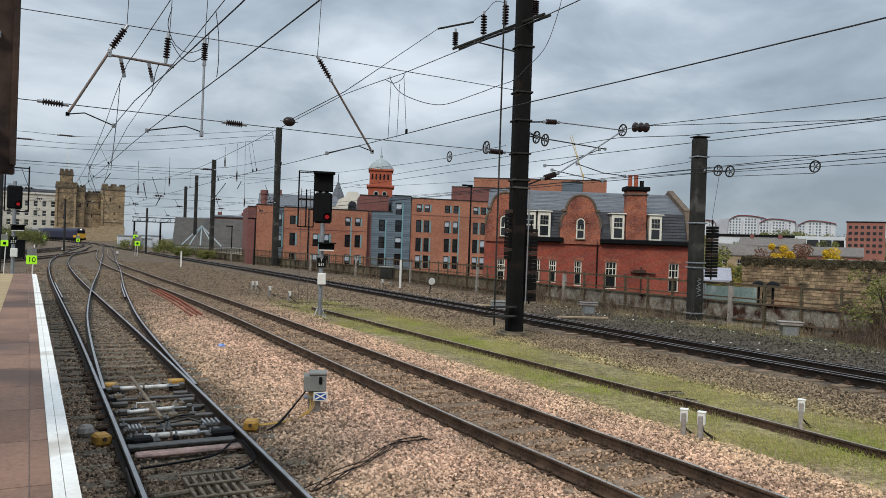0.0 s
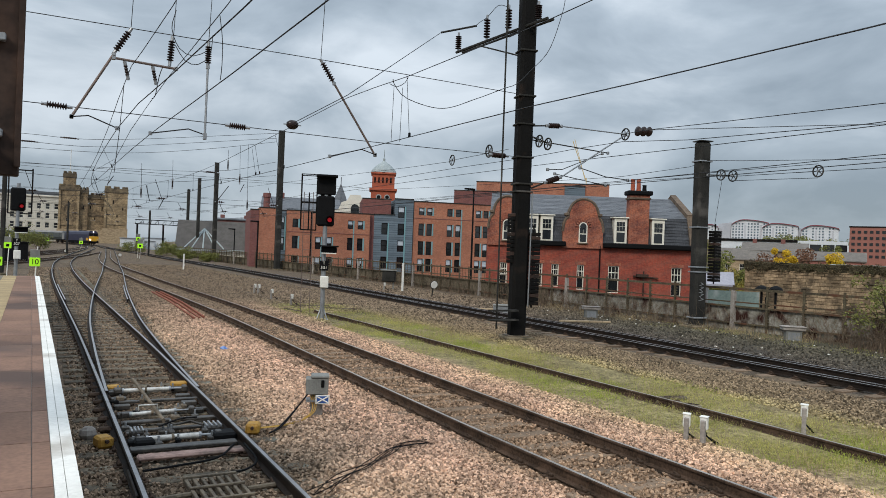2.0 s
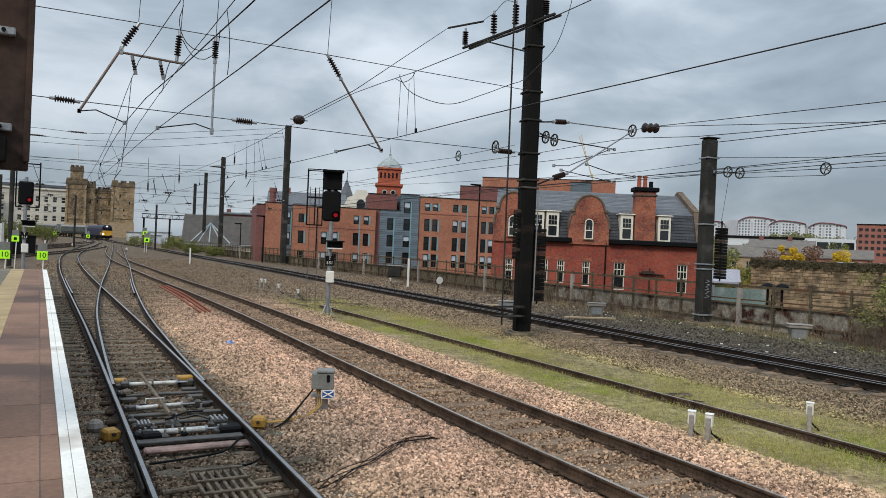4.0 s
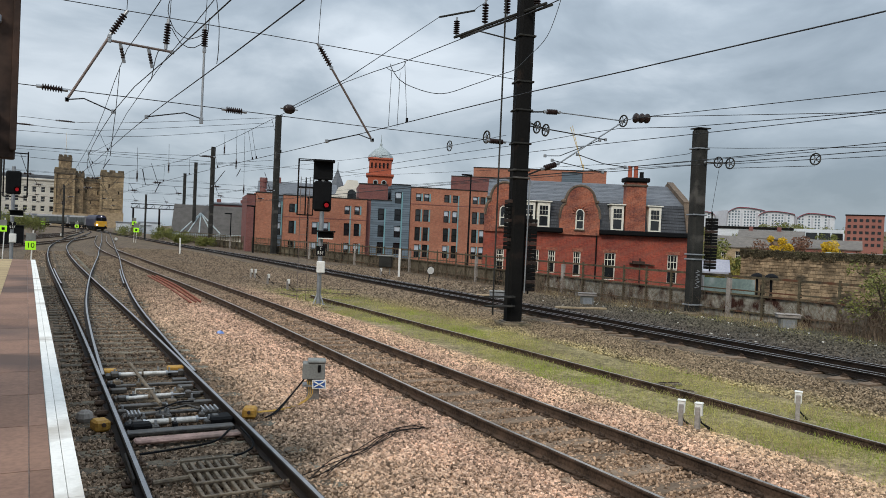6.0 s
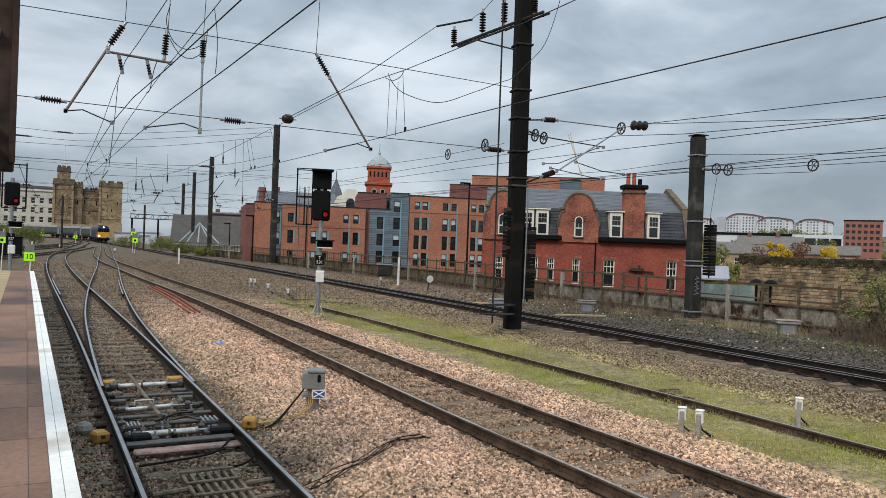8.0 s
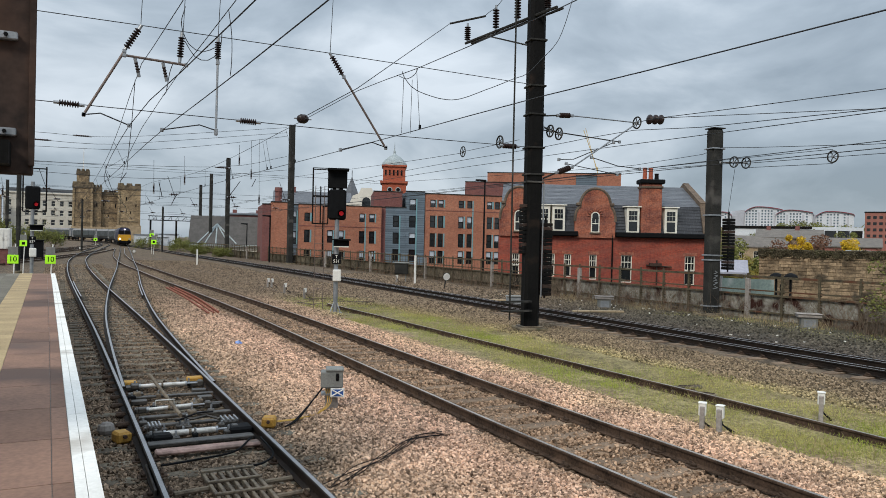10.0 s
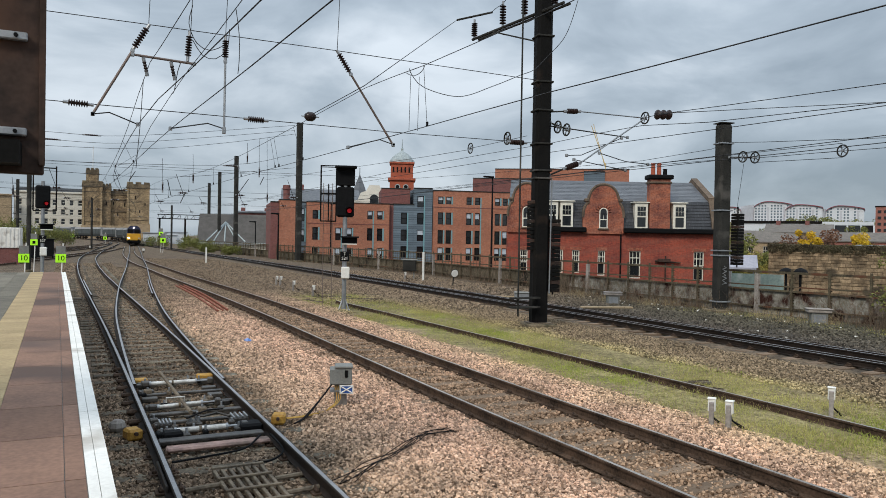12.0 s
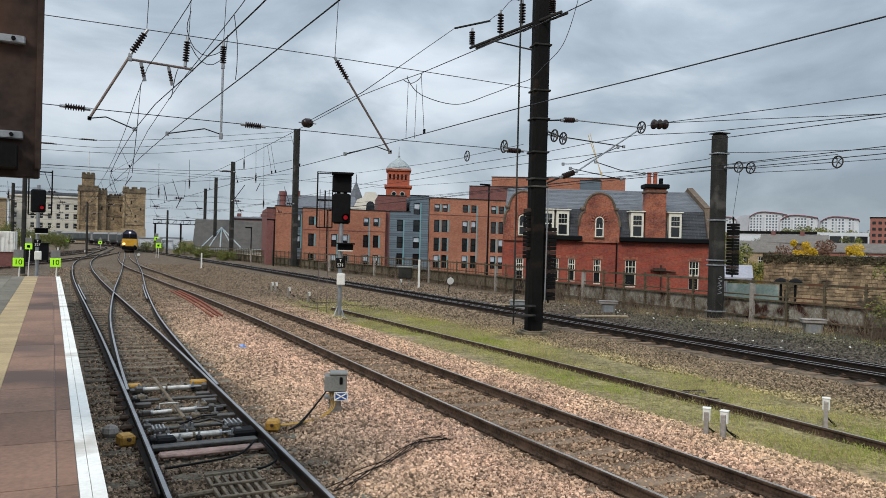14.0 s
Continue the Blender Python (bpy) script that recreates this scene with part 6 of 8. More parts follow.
YEL = plain("yellow_cable", (0.48, 0.28, 0.05), 0.6)
for k in range(3):
    d = 0.03 * k
    cable([(3.85 + d, 11.5, 0.2), (3.86 + d, 11.42, 0.0), (3.7, 11.3 - d, -0.1), (3.3, 11.05 - d, -0.12), (2.9, 10.9 - d, -0.1)], 0.0065, YEL, "yellow sheathed cable running from a junction box")
for k in range(2):
    cable([(3.82, 11.5, 0.25), (3.6, 11.3, 0.1), (3.2, 10.9 - 0.05 * k, -0.1), (2.95, 10.6, -0.12)], 0.012, M_BLACK, "black cable running from a junction box")
rc = random.Random(4)
for k in range(5):
    j = lambda: rc.uniform(-0.13, 0.13)
    cable([(2.75 + j(), 7.85 + j(), -0.1), (3.2 + j(), 8.15 + j(), -0.075), (3.6 + j(), 8.5 + j(), -0.08), (4.0 + j(), 8.95 + j(), -0.07), (4.45 + j(), 9.25 + j(), -0.08), (4.85 + j(), 9.35 + j(), -0.1)], 0.0055, M_BLACK, "loose black cable lying on ballast")


def marker(x, y, turn, h, label):
    t = thing("marker_post", pose(x, y, -0.25, 0, 0, turn), label, "post", "lineside posts")
    part("stake", bx((-0.05, -0.035, 0), (0.05, 0.035, h), 0.01), M_CONCRETE, t)
    b = part("box", bx((0.0, -0.055, h - 0.15), (0.11, 0.055, h + 0.04), 0.015), M_WHITE, t, "white plastic terminal box")
    part("lid", bx((-0.01, -0.062, h + 0.04), (0.12, 0.062, h + 0.055), 0.006), M_WHITE, b)
    for k in range(2):
        part("lead", tube(bmesh.new(), smooth_path([(0.1, -0.02 + 0.05 * k, h - 0.2), (0.16, -0.03, h * 0.4), (0.3 + 0.1 * k, -0.15, 0.05)], 0.08), 0.012), M_BLACK, t)


marker(8.69, 8.19, 40, 0.46, "grey lineside stake with white terminal box in grass")
marker(8.82, 7.98, 30, 0.45, "grey lineside stake with white terminal box in grass")
marker(11.06, 7.92, 35, 0.5, "grey lineside stake with white terminal box in grass")
for x, y in ((10.6, 42.4), (10.75, 42.1), (10.3, 37.7), (10.2, 33.9), (12.3, 78), (20.2, 46)):
    marker(x, y, 20, 0.52, "small grey lineside stake with a white top")
for x, y, h in ((21.1, 45.0, 1.95), (12.3, 77.9, 1.6)):
    t = thing("white_post", pose(x, y, -0.25), "thin white painted post beside the line", "post")
    part("post", bx((-0.07, -0.03, 0), (0.07, 0.03, h), 0.01), M_WHITE, t)


def trough(x, y, turn, label):
    t = thing("concrete_pedestal", pose(x, y, -0.25, 0, 0, turn), label, "pedestal")
    part("leg", bx((-0.28, -0.2, 0), (0.28, 0.2, 0.42), 0.02), M_GREYBOX, t)
    part("slab", bx((-0.4, -0.26, 0.42), (0.4, 0.26, 0.54), 0.03), M_CONCRETE, t)
    part("slab_lip", bx((-0.42, -0.28, 0.54), (0.42, 0.28, 0.58), 0.015), M_CONCRETE, t)
    part("panel", bx((-0.2, -0.215, 0.08), (0.2, -0.2, 0.36)), M_GALV, t)


trough(22.2, 26.9, -30, "grey concrete pedestal beside the far line")
trough(24.3, 18.0, -40, "grey concrete pedestal beside the far line")
# equipment box by the far track and tilted white disc
t = thing("equipment_cabinet", pose(21.0, 47.0, -0.25, 0, 0, -30), "dark grey trackside cabinet on legs", "cabinet")
for x in (-0.3, 0.3):
    part("leg", bx((x - 0.04, -0.04, 0), (x + 0.04, 0.04, 0.6)), M_GREYBOX, t)
part("body", bx((-0.45, -0.25, 0.6), (0.45, 0.25, 1.35), 0.03), M_OLIVE, t)
part("door", bx((-0.4, -0.275, 0.65), (0.4, -0.25, 1.3), 0.01), M_OLIVE, t)
part("roof", bx((-0.52, -0.32, 1.35), (0.52, 0.32, 1.43), 0.02), M_GREYBOX, t)
t = thing("track_box", pose(18.9, 29.3, -0.25, 0, 0, -30), "pale grey point motor box beside the rail", "motor box")
part("body", bx((-0.4, -0.25, 0), (0.4, 0.25, 0.4), 0.04), M_GALV, t)
part("lid", bx((-0.43, -0.28, 0.4), (0.43, 0.28, 0.46), 0.02), M_GREYBOX, t)
for x, y, z in ((20.95, 40.3, 0.55), (3.1, 140, 0.3), (9.7, 118, 0.3), (-4.2, 100, 0.3)):
    t = thing("shunting_disc", pose(x, y, 0, 12, 0, 0), "small pale round shunting signal on a stub post", "signal")
    part("disc", rod(bmesh.new(), (0, 0, z), (0, -0.06, z), 0.22, n=18), M_WHITE, t)
    part("rim", rod(bmesh.new(), (0, 0.02, z), (0, -0.02, z), 0.25, n=18), M_OLIVE, t)
    part("stub", rod(bmesh.new(), (0, 0.05, -0.25), (0, 0.05, z), 0.04), M_OLIVE, t)
# rusty spare rails lying between the tracks
for k in range(3):
    pts = smooth_path([(4.72 + 0.2 * k, 27.1 + 0.2 * k, 0), (4.95 + 0.24 * k, 34.5, 0), (5.0 + 0.22 * k, 41.5, 0)], 2.0)
    b = sweep(bmesh.new(), pts, RAIL_PROFILE)
    o = link("spare_rail", b, mat("red_rust", (0.26, 0.085, 0.05), (0.17, 0.055, 0.035), 3, 0.85, 0, 0.3, 30))
    o.location.z = -0.05
    tagged(o, "red-rusted spare rail lying on the ballast", "rail", "spare rails")
# pale planks by the far line
for x, y, a in ((20.0, 24.6, 70), (18.7, 30.8, 60)):
    t = thing("plank", pose(x, y, -0.16, 0, 0, a), "pale timber plank lying beside the rail", "plank")
    part("board", bx((-0.1, -1.1, 0), (0.1, 1.1, 0.08), 0.01), M_SANDPALE, t)
t = thing("blue_litter", pose(4.15, 19.4, -0.15, 10, 20, 0), "small crumpled blue plastic litter on ballast", "litter")
part("wrapper", lathe(bmesh.new(), (-0.12, 0, 0.03), (0.12, 0, 0.05), [(0, 0.02), (0.3, 0.07), (0.6, 0.05), (1, 0.02)], 6), plain("blue_plastic", (0.12, 0.25, 0.6), 0.4), t)

# ---- viaduct fence ----
FENCE = smooth_path([(27.2, 8, 0), (25.9, 16, 0), (25.0, 24, 0), (24.7, 32, 0), (24.9, 42, 0), (25.0, 58, 0), (23.9, 76, 0), (22.9, 95, 0), (22.5, 123, 0), (21.5, 150, 0)], 0.5)


def fence():
    f = thing("viaduct_fence", pose(0, 0, 0), "weathered steel viaduct fence with rusty plates and toothed posts", "fence", kind="structure")
    acc, posts = 0.0, []
    for a, b in zip(FENCE[:-1], FENCE[1:]):
        acc += (b - a).length
        if acc >= 1.12:
            acc = 0
            posts.append((b, math.atan2(b.y - a.y, b.x - a.x)))
    post_me = None
    for k, (p, ang) in enumerate(posts):
        if post_me is None:
            bm = bx((-0.04, -0.03, -0.35), (0.04, 0.03, 1.64))
            for j in range(13):
                box(bm, (-0.085, -0.05, 0.06 + j * 0.115), (0.085, -0.03, 0.11 + j * 0.115))
            ob = part("fence_post", bm, M_FENCE, f)
            post_me = ob.data
        else:
            ob = new("fence_post", post_me)
            ob.parent = f
        ob.matrix_basis = Matrix.Translation(p) @ Matrix.Rotation(ang, 4, "Z")
        if k % 7 == 1:
            part("concrete_post", bx((p.x - 0.09, p.y - 0.09, -0.3), (p.x + 0.09, p.y + 0.09, 1.42), 0.02), M_CONCRETE, f)
    for z, h in ((1.46, 0.09), (0.93, 0.05), (0.74, 0.07), (0.06, 0.06)):
        part("rail", sweep(bmesh.new(), FENCE[::2], [(-0.03, z), (0.05, z), (0.05, z + h), (-0.03, z + h)]), M_FENCE, f)
    for i in range(0, len(FENCE) - 4, 4):
        a = FENCE[i:i + 5]
        part("parapet_plate", sweep(bmesh.new(), a, [(0.08, -0.35), (0.12, -0.35), (0.12, 0.74 + 0.02 * ((i // 4) % 2)), (0.08, 0.74 + 0.02 * ((i // 4) % 2))]), M_PARAPET if a[0].y < 33 else M_PARAPETFAR, f)
    # thin vertical rods between posts
    bm = bmesh.new()
    for i in range(0, len(FENCE) - 1):
        if FENCE[i].y > 34:
            p = FENCE[i]
            rod(bm, (p.x, p.y, 0.5), (p.x, p.y, 1.5), 0.014, n=4)
    part("infill_bars", bm, M_FENCE, f)["kind"] = "stuff"


fence()


# ---- plants ----
def leaf_cloud(centres, n, size, rnd, bm=None):
    """Many small folded leaves round the given blobs (x, y, z, radius)."""
    verts, faces = [], []
    for _ in range(n):
        c = rnd.choice(centres)
        while True:
            d = Vector((rnd.uniform(-1, 1), rnd.uniform(-1, 1), rnd.uniform(-1, 1)))
            if 0.15 < d.length < 1:
                break
        p = Vector(c[:3]) + d * c[3]
        q = Euler((rnd.uniform(0, 6.3), rnd.uniform(0, 6.3), rnd.uniform(0, 6.3))).to_matrix()
        s = size * rnd.uniform(0.6, 1.4)
        i = len(verts)
        verts += [tuple(p + q @ Vector(v)) for v in ((0, -s, 0), (s * 0.5, 0, s * 0.15), (0, s, 0), (-s * 0.5, 0, s * 0.15))]
        faces += [(i, i + 1, i + 2), (i, i + 2, i + 3)]
    me = bpy.data.meshes.new("crown")
    me.from_pydata(verts, [], faces)
    return me


def shrub(x, y, z0, r, h, n, size, material, label, seed, name="bush", stems=7):
    rnd = random.Random(seed)
    t = thing(name, pose(x, y, z0), label, "bush" if name == "bush" else "tree")
    bm = bmesh.new()
    blobs = []
    for k in range(stems):
        a = 2 * math.pi * k / stems + rnd.uniform(-0.4, 0.4)
        top = Vector((math.cos(a) * r * rnd.uniform(0.3, 0.9), math.sin(a) * r * rnd.uniform(0.3, 0.9), h * rnd.uniform(0.6, 1.0)))
        mid = top * 0.5 + Vector((rnd.uniform(-0.1, 0.1), rnd.uniform(-0.1, 0.1), 0.1 * h))
        rod(bm, (0, 0, -0.1), mid, 0.02 * h, 0.014 * h, 6)
        rod(bm, mid, top, 0.014 * h, 0.004 * h, 5)
        for j in range(4):
            b = mid.lerp(top, rnd.uniform(0, 1)) + Vector((rnd.uniform(-0.4, 0.4), rnd.uniform(-0.4, 0.4), rnd.uniform(-0.2, 0.3))) * r
            rod(bm, mid.lerp(top, 0.3), b, 0.006 * h, 0.003 * h, 4)
            blobs.append((*b, r * rnd.uniform(0.2, 0.42)))
    part("trunk", bm, M_BARK, t)
    me = leaf_cloud(blobs, n, size, rnd)
    me.materials.append(material)
    c = new("crown", me)
    c.parent = t
    return t


def tree(x, y, z0, h, crown, n, size, material, label, seed):
    """Tapered trunk, forked limbs and a loose leafy crown of the given half width and height at the top."""
    rnd = random.Random(seed)
    t = thing("tree", pose(x, y, z0), label, "tree")
    cw, chh = crown
    fork = Vector((0, 0, h - 2 * chh))
    bm = bmesh.new()
    rod(bm, (0, 0, -0.2), fork, 0.028 * h, 0.016 * h, 8)
    blobs = []
    for k in range(9):
        a = 2.4 * k + rnd.uniform(-0.3, 0.3)
        rr = cw * rnd.uniform(0.25, 0.95)
        tip = Vector((math.cos(a) * rr, math.sin(a) * rr, h - chh + chh * rnd.uniform(-0.8, 0.8)))
        mid = fork.lerp(tip, 0.5) + Vector((rnd.uniform(-0.2, 0.2), rnd.uniform(-0.2, 0.2), 0.2)) * cw * 0.3
        rod(bm, fork, mid, 0.011 * h, 0.007 * h, 6)
        rod(bm, mid, tip, 0.007 * h, 0.002 * h, 5)
        blobs += [(*tip, cw * rnd.uniform(0.22, 0.42)), (*mid, cw * rnd.uniform(0.2, 0.35))]
    part("trunk", bm, M_BARK, t)
    me = leaf_cloud(blobs, n, size, rnd)
    me.materials.append(material)
    c = new("crown", me)
    c.parent = t
    return t


shrub(25.1, 14.7, -0.2, 1.3, 2.3, 2300, 0.05, M_LEAF, "leafy green bush beside the viaduct fence", 2)
shrub(24.0, 13.2, -0.2, 1.2, 1.5, 900, 0.05, M_LEAF, "straggly green bush beside the viaduct fence", 12)
shrub(26.2, 13.2, -0.2, 1.7, 2.9, 2900, 0.05, M_LEAF, "leafy green bush beside the viaduct fence", 5)
for k, (x, y, z0, r, h) in enumerate(((19.4, 122, -0.2, 1.8, 1.2), (18.8, 138, -0.2, 2.6, 1.7), (16.0, 162, -0.2, 3.0, 1.9), (20.8, 110, -0.2, 1.5, 1.0))):
    shrub(x, y, z0, r, h, 3200, 0.1, M_LEAF, "rough green bush on waste ground by the line", 20 + k)
for k, (x, y, r, h) in enumerate(((-3.5, 140, 3.2, 3.6), (-8, 132, 3.0, 4.2), (-1, 155, 2.6, 3.2), (-12, 120, 3.5, 4.4), (-5.0, 118, 2.6, 3.0))):
    shrub(x, y, -0.2, r, h, 3200, 0.11, M_LEAF, "green lineside bush behind the station tracks", 40 + k)
tree(40.0, 62.0, -7, 9.4, (1.3, 1.9), 1100, 0.12, M_LEAFYEL, "small yellowing street tree beside the flats", 60)


def brush(name, spots, per, h, label, material, seed, spread=0.6, r=0.006):
    rnd = random.Random(seed)
    verts, faces = [], []
    for x, y, z in spots:
        for _ in range(per):
            bx_, by_ = x + rnd.gauss(0, spread), y + rnd.gauss(0, spread)
            lean = Vector((rnd.gauss(0, 0.35), rnd.gauss(0, 0.35), 1)).normalized()
            a = Vector((bx_, by_, z))
            hh = h * rnd.uniform(0.35, 1.1)
            m_ = a + lean * hh * 0.5
            tp = m_ + (lean + Vector((rnd.gauss(0, 0.4), rnd.gauss(0, 0.4), -0.1))).normalized() * hh * 0.5
            for p, q, w0, w1 in ((a, m_, r, r * 0.8), (m_, tp, r * 0.8, r * 0.2)):
                s = (q - p).cross(Vector((rnd.uniform(-1, 1), rnd.uniform(-1, 1), 0.1))).normalized()
                s2 = (q - p).cross(s).normalized()
                i = len(verts)
                verts += [tuple(p + s * w0), tuple(p - s * w0 * 0.5 + s2 * w0), tuple(p - s * w0 * 0.5 - s2 * w0), tuple(q)]
                faces += [(i, i + 1, i + 3), (i + 1, i + 2, i + 3), (i + 2, i, i + 3)]
    me = bpy.data.meshes.new(name)
    me.from_pydata(verts, [], faces)
    me.materials.append(material)
    return tagged(new(name, me), label, "vegetation", kind="stuff")


fr = random.Random(8)
spots = [(p.x - 0.5 + fr.uniform(-0.3, 0.25), p.y, -0.22) for p in FENCE if (22 < p.y < 36 and fr.random() < 0.9) or (36 <= p.y < 75 and fr.random() < 0.35) or (10 < p.y < 22 and fr.random() < 0.45)]
brush("dry_brush", spots, 42, 1.4, "tangled bare brown brush along the viaduct fence", M_TWIG, 3, 0.55, 0.009)
dry = [(23.6 + fr.uniform(-0.8, 1.0), fr.uniform(12, 34), -0.22) for _ in range(60)]
M_STRAW = mat("dry_grass", (0.4, 0.31, 0.17), (0.26, 0.2, 0.11), 3, 0.85, 0, 0.1, 30, island=0.35)
M_GRASS = mat("short_grass", (0.47, 0.43, 0.13), (0.2, 0.22, 0.06), 0.8, 0.85, 0, 0.1, 30, island=0.4)
brush("dry_brush", [(24.9 + fr.uniform(-0.9, 0.9), fr.uniform(11.5, 15.8), -0.22) for _ in range(26)], 60, 1.5, "tangled bare bramble stems round a bush", M_TWIG, 9, 0.4, 0.007)
brush("dry_grass", dry[:28], 40, 0.45, "dry straw grass tufts below the viaduct fence", M_STRAW, 4, 0.3, 0.006)
gs = []
while len(gs) < 620:
    y = 4.5 + 30 * fr.random() ** 1.25
    x = fr.uniform(8.7, 12.9 - 0.02 * y)
    if noise.noise(Vector((x * 0.8, y * 0.35, 3))) > -0.12 - (0.22 if 9.6 < x < 12 else 0) and abs(x - 10.4) > 0.15:
        gs.append((x, y, -0.22))
M_MOSS = mat("bright_moss", (0.36, 0.4, 0.07), (0.18, 0.22, 0.04), 1.2, 0.9, 0, 0.1, 30, island=0.35)
lush = [g for g in gs if noise.noise(Vector((g[0] * 0.5, g[1] * 0.28, 9))) > 0.08]
brush("grass", [g for g in gs if g not in lush], 75, 0.13, "short mossy green grass along the old siding", M_GRASS, 5, 0.26, 0.004)
brush("moss_grass", lush, 95, 0.11, "bright green mossy patches along the old siding", M_MOSS, 15, 0.24, 0.005)
brush("dry_grass", [g for i, g in enumerate(gs) if i % 5 == 0] + [(13.0 + fr.uniform(-0.9, 0.3), fr.uniform(20, 30), -0.22) for _ in range(45)], 46, 0.24, "straw-coloured seed grass along the old siding", M_STRAW, 6, 0.3, 0.003)
brush("grass", [(23.8 + fr.uniform(-1.2, 0.8), fr.uniform(13, 24), -0.22) for _ in range(26)], 40, 0.13, "green grass below the viaduct fence", M_GRASS, 7, 0.3, 0.006)

for k, (x, y, a, ln) in enumerate(((10.75, 10.6, 62, 0.5), (10.95, 10.2, 20, 0.35), (11.15, 10.9, 75, 0.6), (9.4, 31.0, 12, 1.6), (10.9, 33.2, 70, 1.8), (11.8, 31.6, 66, 2.0), (12.9, 34.0, 60, 1.4))):
    t = thing("rotten_timber", pose(x, y, -0.2, 0, 3 * (k % 3), a), "rotten brown timber lying in grass by the siding", "timber", "rotten timbers")
    part("board", bx((-0.06, -ln / 2, 0), (0.06, ln / 2, 0.07), 0.015), M_TIMBER, t)
    part("split", bx((-0.02, -ln / 2 + 0.04, 0.07), (0.015, ln / 2 - 0.1, 0.085), 0.004), M_RUST, t)
# scraps of white litter among the cinders by the far line
lr = random.Random(31)
for k in range(44):
    x, y = lr.choice((lr.uniform(19.2, 24.4), lr.gauss(23.6, 0.5))), lr.uniform(12, 36)
    bm = bx((-0.032, -0.024, 0), (0.032, 0.024, 0.03), 0.008)
    bm.verts.ensure_lookup_table()
    for v in bm.verts:
        v.co += Vector((lr.uniform(-0.02, 0.02), lr.uniform(-0.02, 0.02), lr.uniform(0, 0.03)))
    o = link("litter", bm, M_WHITE)
    o.matrix_basis = pose(x, y, -0.2, 0, 0, lr.uniform(0, 180))
    tagged(o, "small scrap of white litter on cinder", "litter", "litter by the far line")

# ---- ballast stones ----


def ballast(name, boxes, seed, label):
    """Loose angular stones; each box is x0, x1, y0, y1, stones per square metre, size."""
    rng = np.random.default_rng(seed)
    cube = np.array([(x, y, z) for x in (-1, 1) for y in (-1, 1) for z in (-1, 1)], float)
    quads = np.array([(0, 1, 3, 2), (4, 6, 7, 5), (0, 4, 5, 1), (2, 3, 7, 6), (0, 2, 6, 4), (1, 5, 7, 3)])
    rails = (1.0, 2.5, 5.77, 7.27, 10.4, 16.2, 17.75)
    V, F, off = [], [], 0
    for x0, x1, y0, y1, dens, size in boxes:
        n = int((x1 - x0) * (y1 - y0) * dens)
        P = np.stack([rng.uniform(x0, x1, n), rng.uniform(y0, y1, n)], 1)
        keep = np.ones(n, bool)
        for r in rails:
            keep &= np.abs(P[:, 0] - r) > 0.1
        P = P[keep]
        n = len(P)
        s = size * rng.uniform(0.55, 1.35, (n, 1)) * rng.uniform(0.65, 1.2, (n, 3))
        loc = cube[None] * rng.uniform(0.55, 1.05, (n, 8, 3)) * s[:, None]
        q = rng.normal(size=(n, 4))
        q /= np.linalg.norm(q, axis=1)[:, None]
        w, x, y, z = q.T
        R = np.stack([1 - 2 * (y * y + z * z), 2 * (x * y - z * w), 2 * (x * z + y * w), 2 * (x * y + z * w), 1 - 2 * (x * x + z * z), 2 * (y * z - x * w), 2 * (x * z - y * w), 2 * (y * z + x * w), 1 - 2 * (x * x + y * y)], 1).reshape(n, 3, 3)
        loc = np.einsum("nij,nkj->nki", R, loc)
        zg = np.array([height(a, b) + shoulder(a) for a, b in P]) + rng.uniform(-0.005, 0.035, n)
        loc += np.concatenate([P, zg[:, None]], 1)[:, None]
        V.append(loc.reshape(-1, 3))
        F.append((quads[None] + (np.arange(n) * 8)[:, None, None] + off).reshape(-1, 4))
        off += n * 8
    me = bpy.data.meshes.new(name)
    me.from_pydata(np.concatenate(V).tolist(), [], np.concatenate(F).tolist())
    me.materials.append(M_STONES)
    tagged(new(name, me), label, "ballast", kind="stuff")


def shoulder(x):
    return 0.05 * (step(x, 2.9, 3.5) - step(x, 4.8, 5.4)) + 0.04 * (step(x, 7.6, 8.0) - step(x, 8.6, 9.2))


ballast("ballast_stones", [(3.0, 5.6, 4.5, 10, 2100, 0.017), (3.0, 5.6, 10, 15, 1500, 0.019), (7.4, 9.0, 3.5, 10, 1900, 0.017), (7.4, 9.0, 10, 15, 1300, 0.019), (0.35, 0.95, 4.5, 15, 900, 0.018), (1.0, 2.5, 9.0, 15, 420, 0.018), (1.0, 2.5, 4.5, 9.0, 1000, 0.018),
                           (2.5, 3.0, 4.5, 15, 900, 0.018), (5.85, 7.2, 4, 15, 560, 0.018), (3.0, 5.6, 15, 26, 750, 0.022), (7.4, 8.9, 15, 26, 700, 0.022), (0.5, 3.0, 15, 26, 170, 0.02), (5.85, 7.2, 15, 26, 260, 0.021),
                           (3.6, 5.6, 26, 50, 330, 0.025), (7.4, 9.5, 26, 45, 300, 0.025), (5.85, 7.2, 26, 45, 220, 0.024), (9.5, 15.5, 30, 60, 90, 0.03), (0.3, 3.6, 26, 50, 120, 0.022), (7.4, 15.0, 60, 90, 30, 0.035), (3.0, 9.5, 45, 66, 90, 0.028), (-1.0, 3.4, 50, 76, 70, 0.028), (12.6, 15.35, 6, 26, 420, 0.02), (18.0, 23.8, 10, 30, 110, 0.026), (12.4, 16.0, 26, 45, 100, 0.035), (18.2, 23.5, 30, 60, 40, 0.04)], 11, "loose pinkish-grey granite ballast stones")


# ---- distance: old roofs, station shed, offices, far bank ----


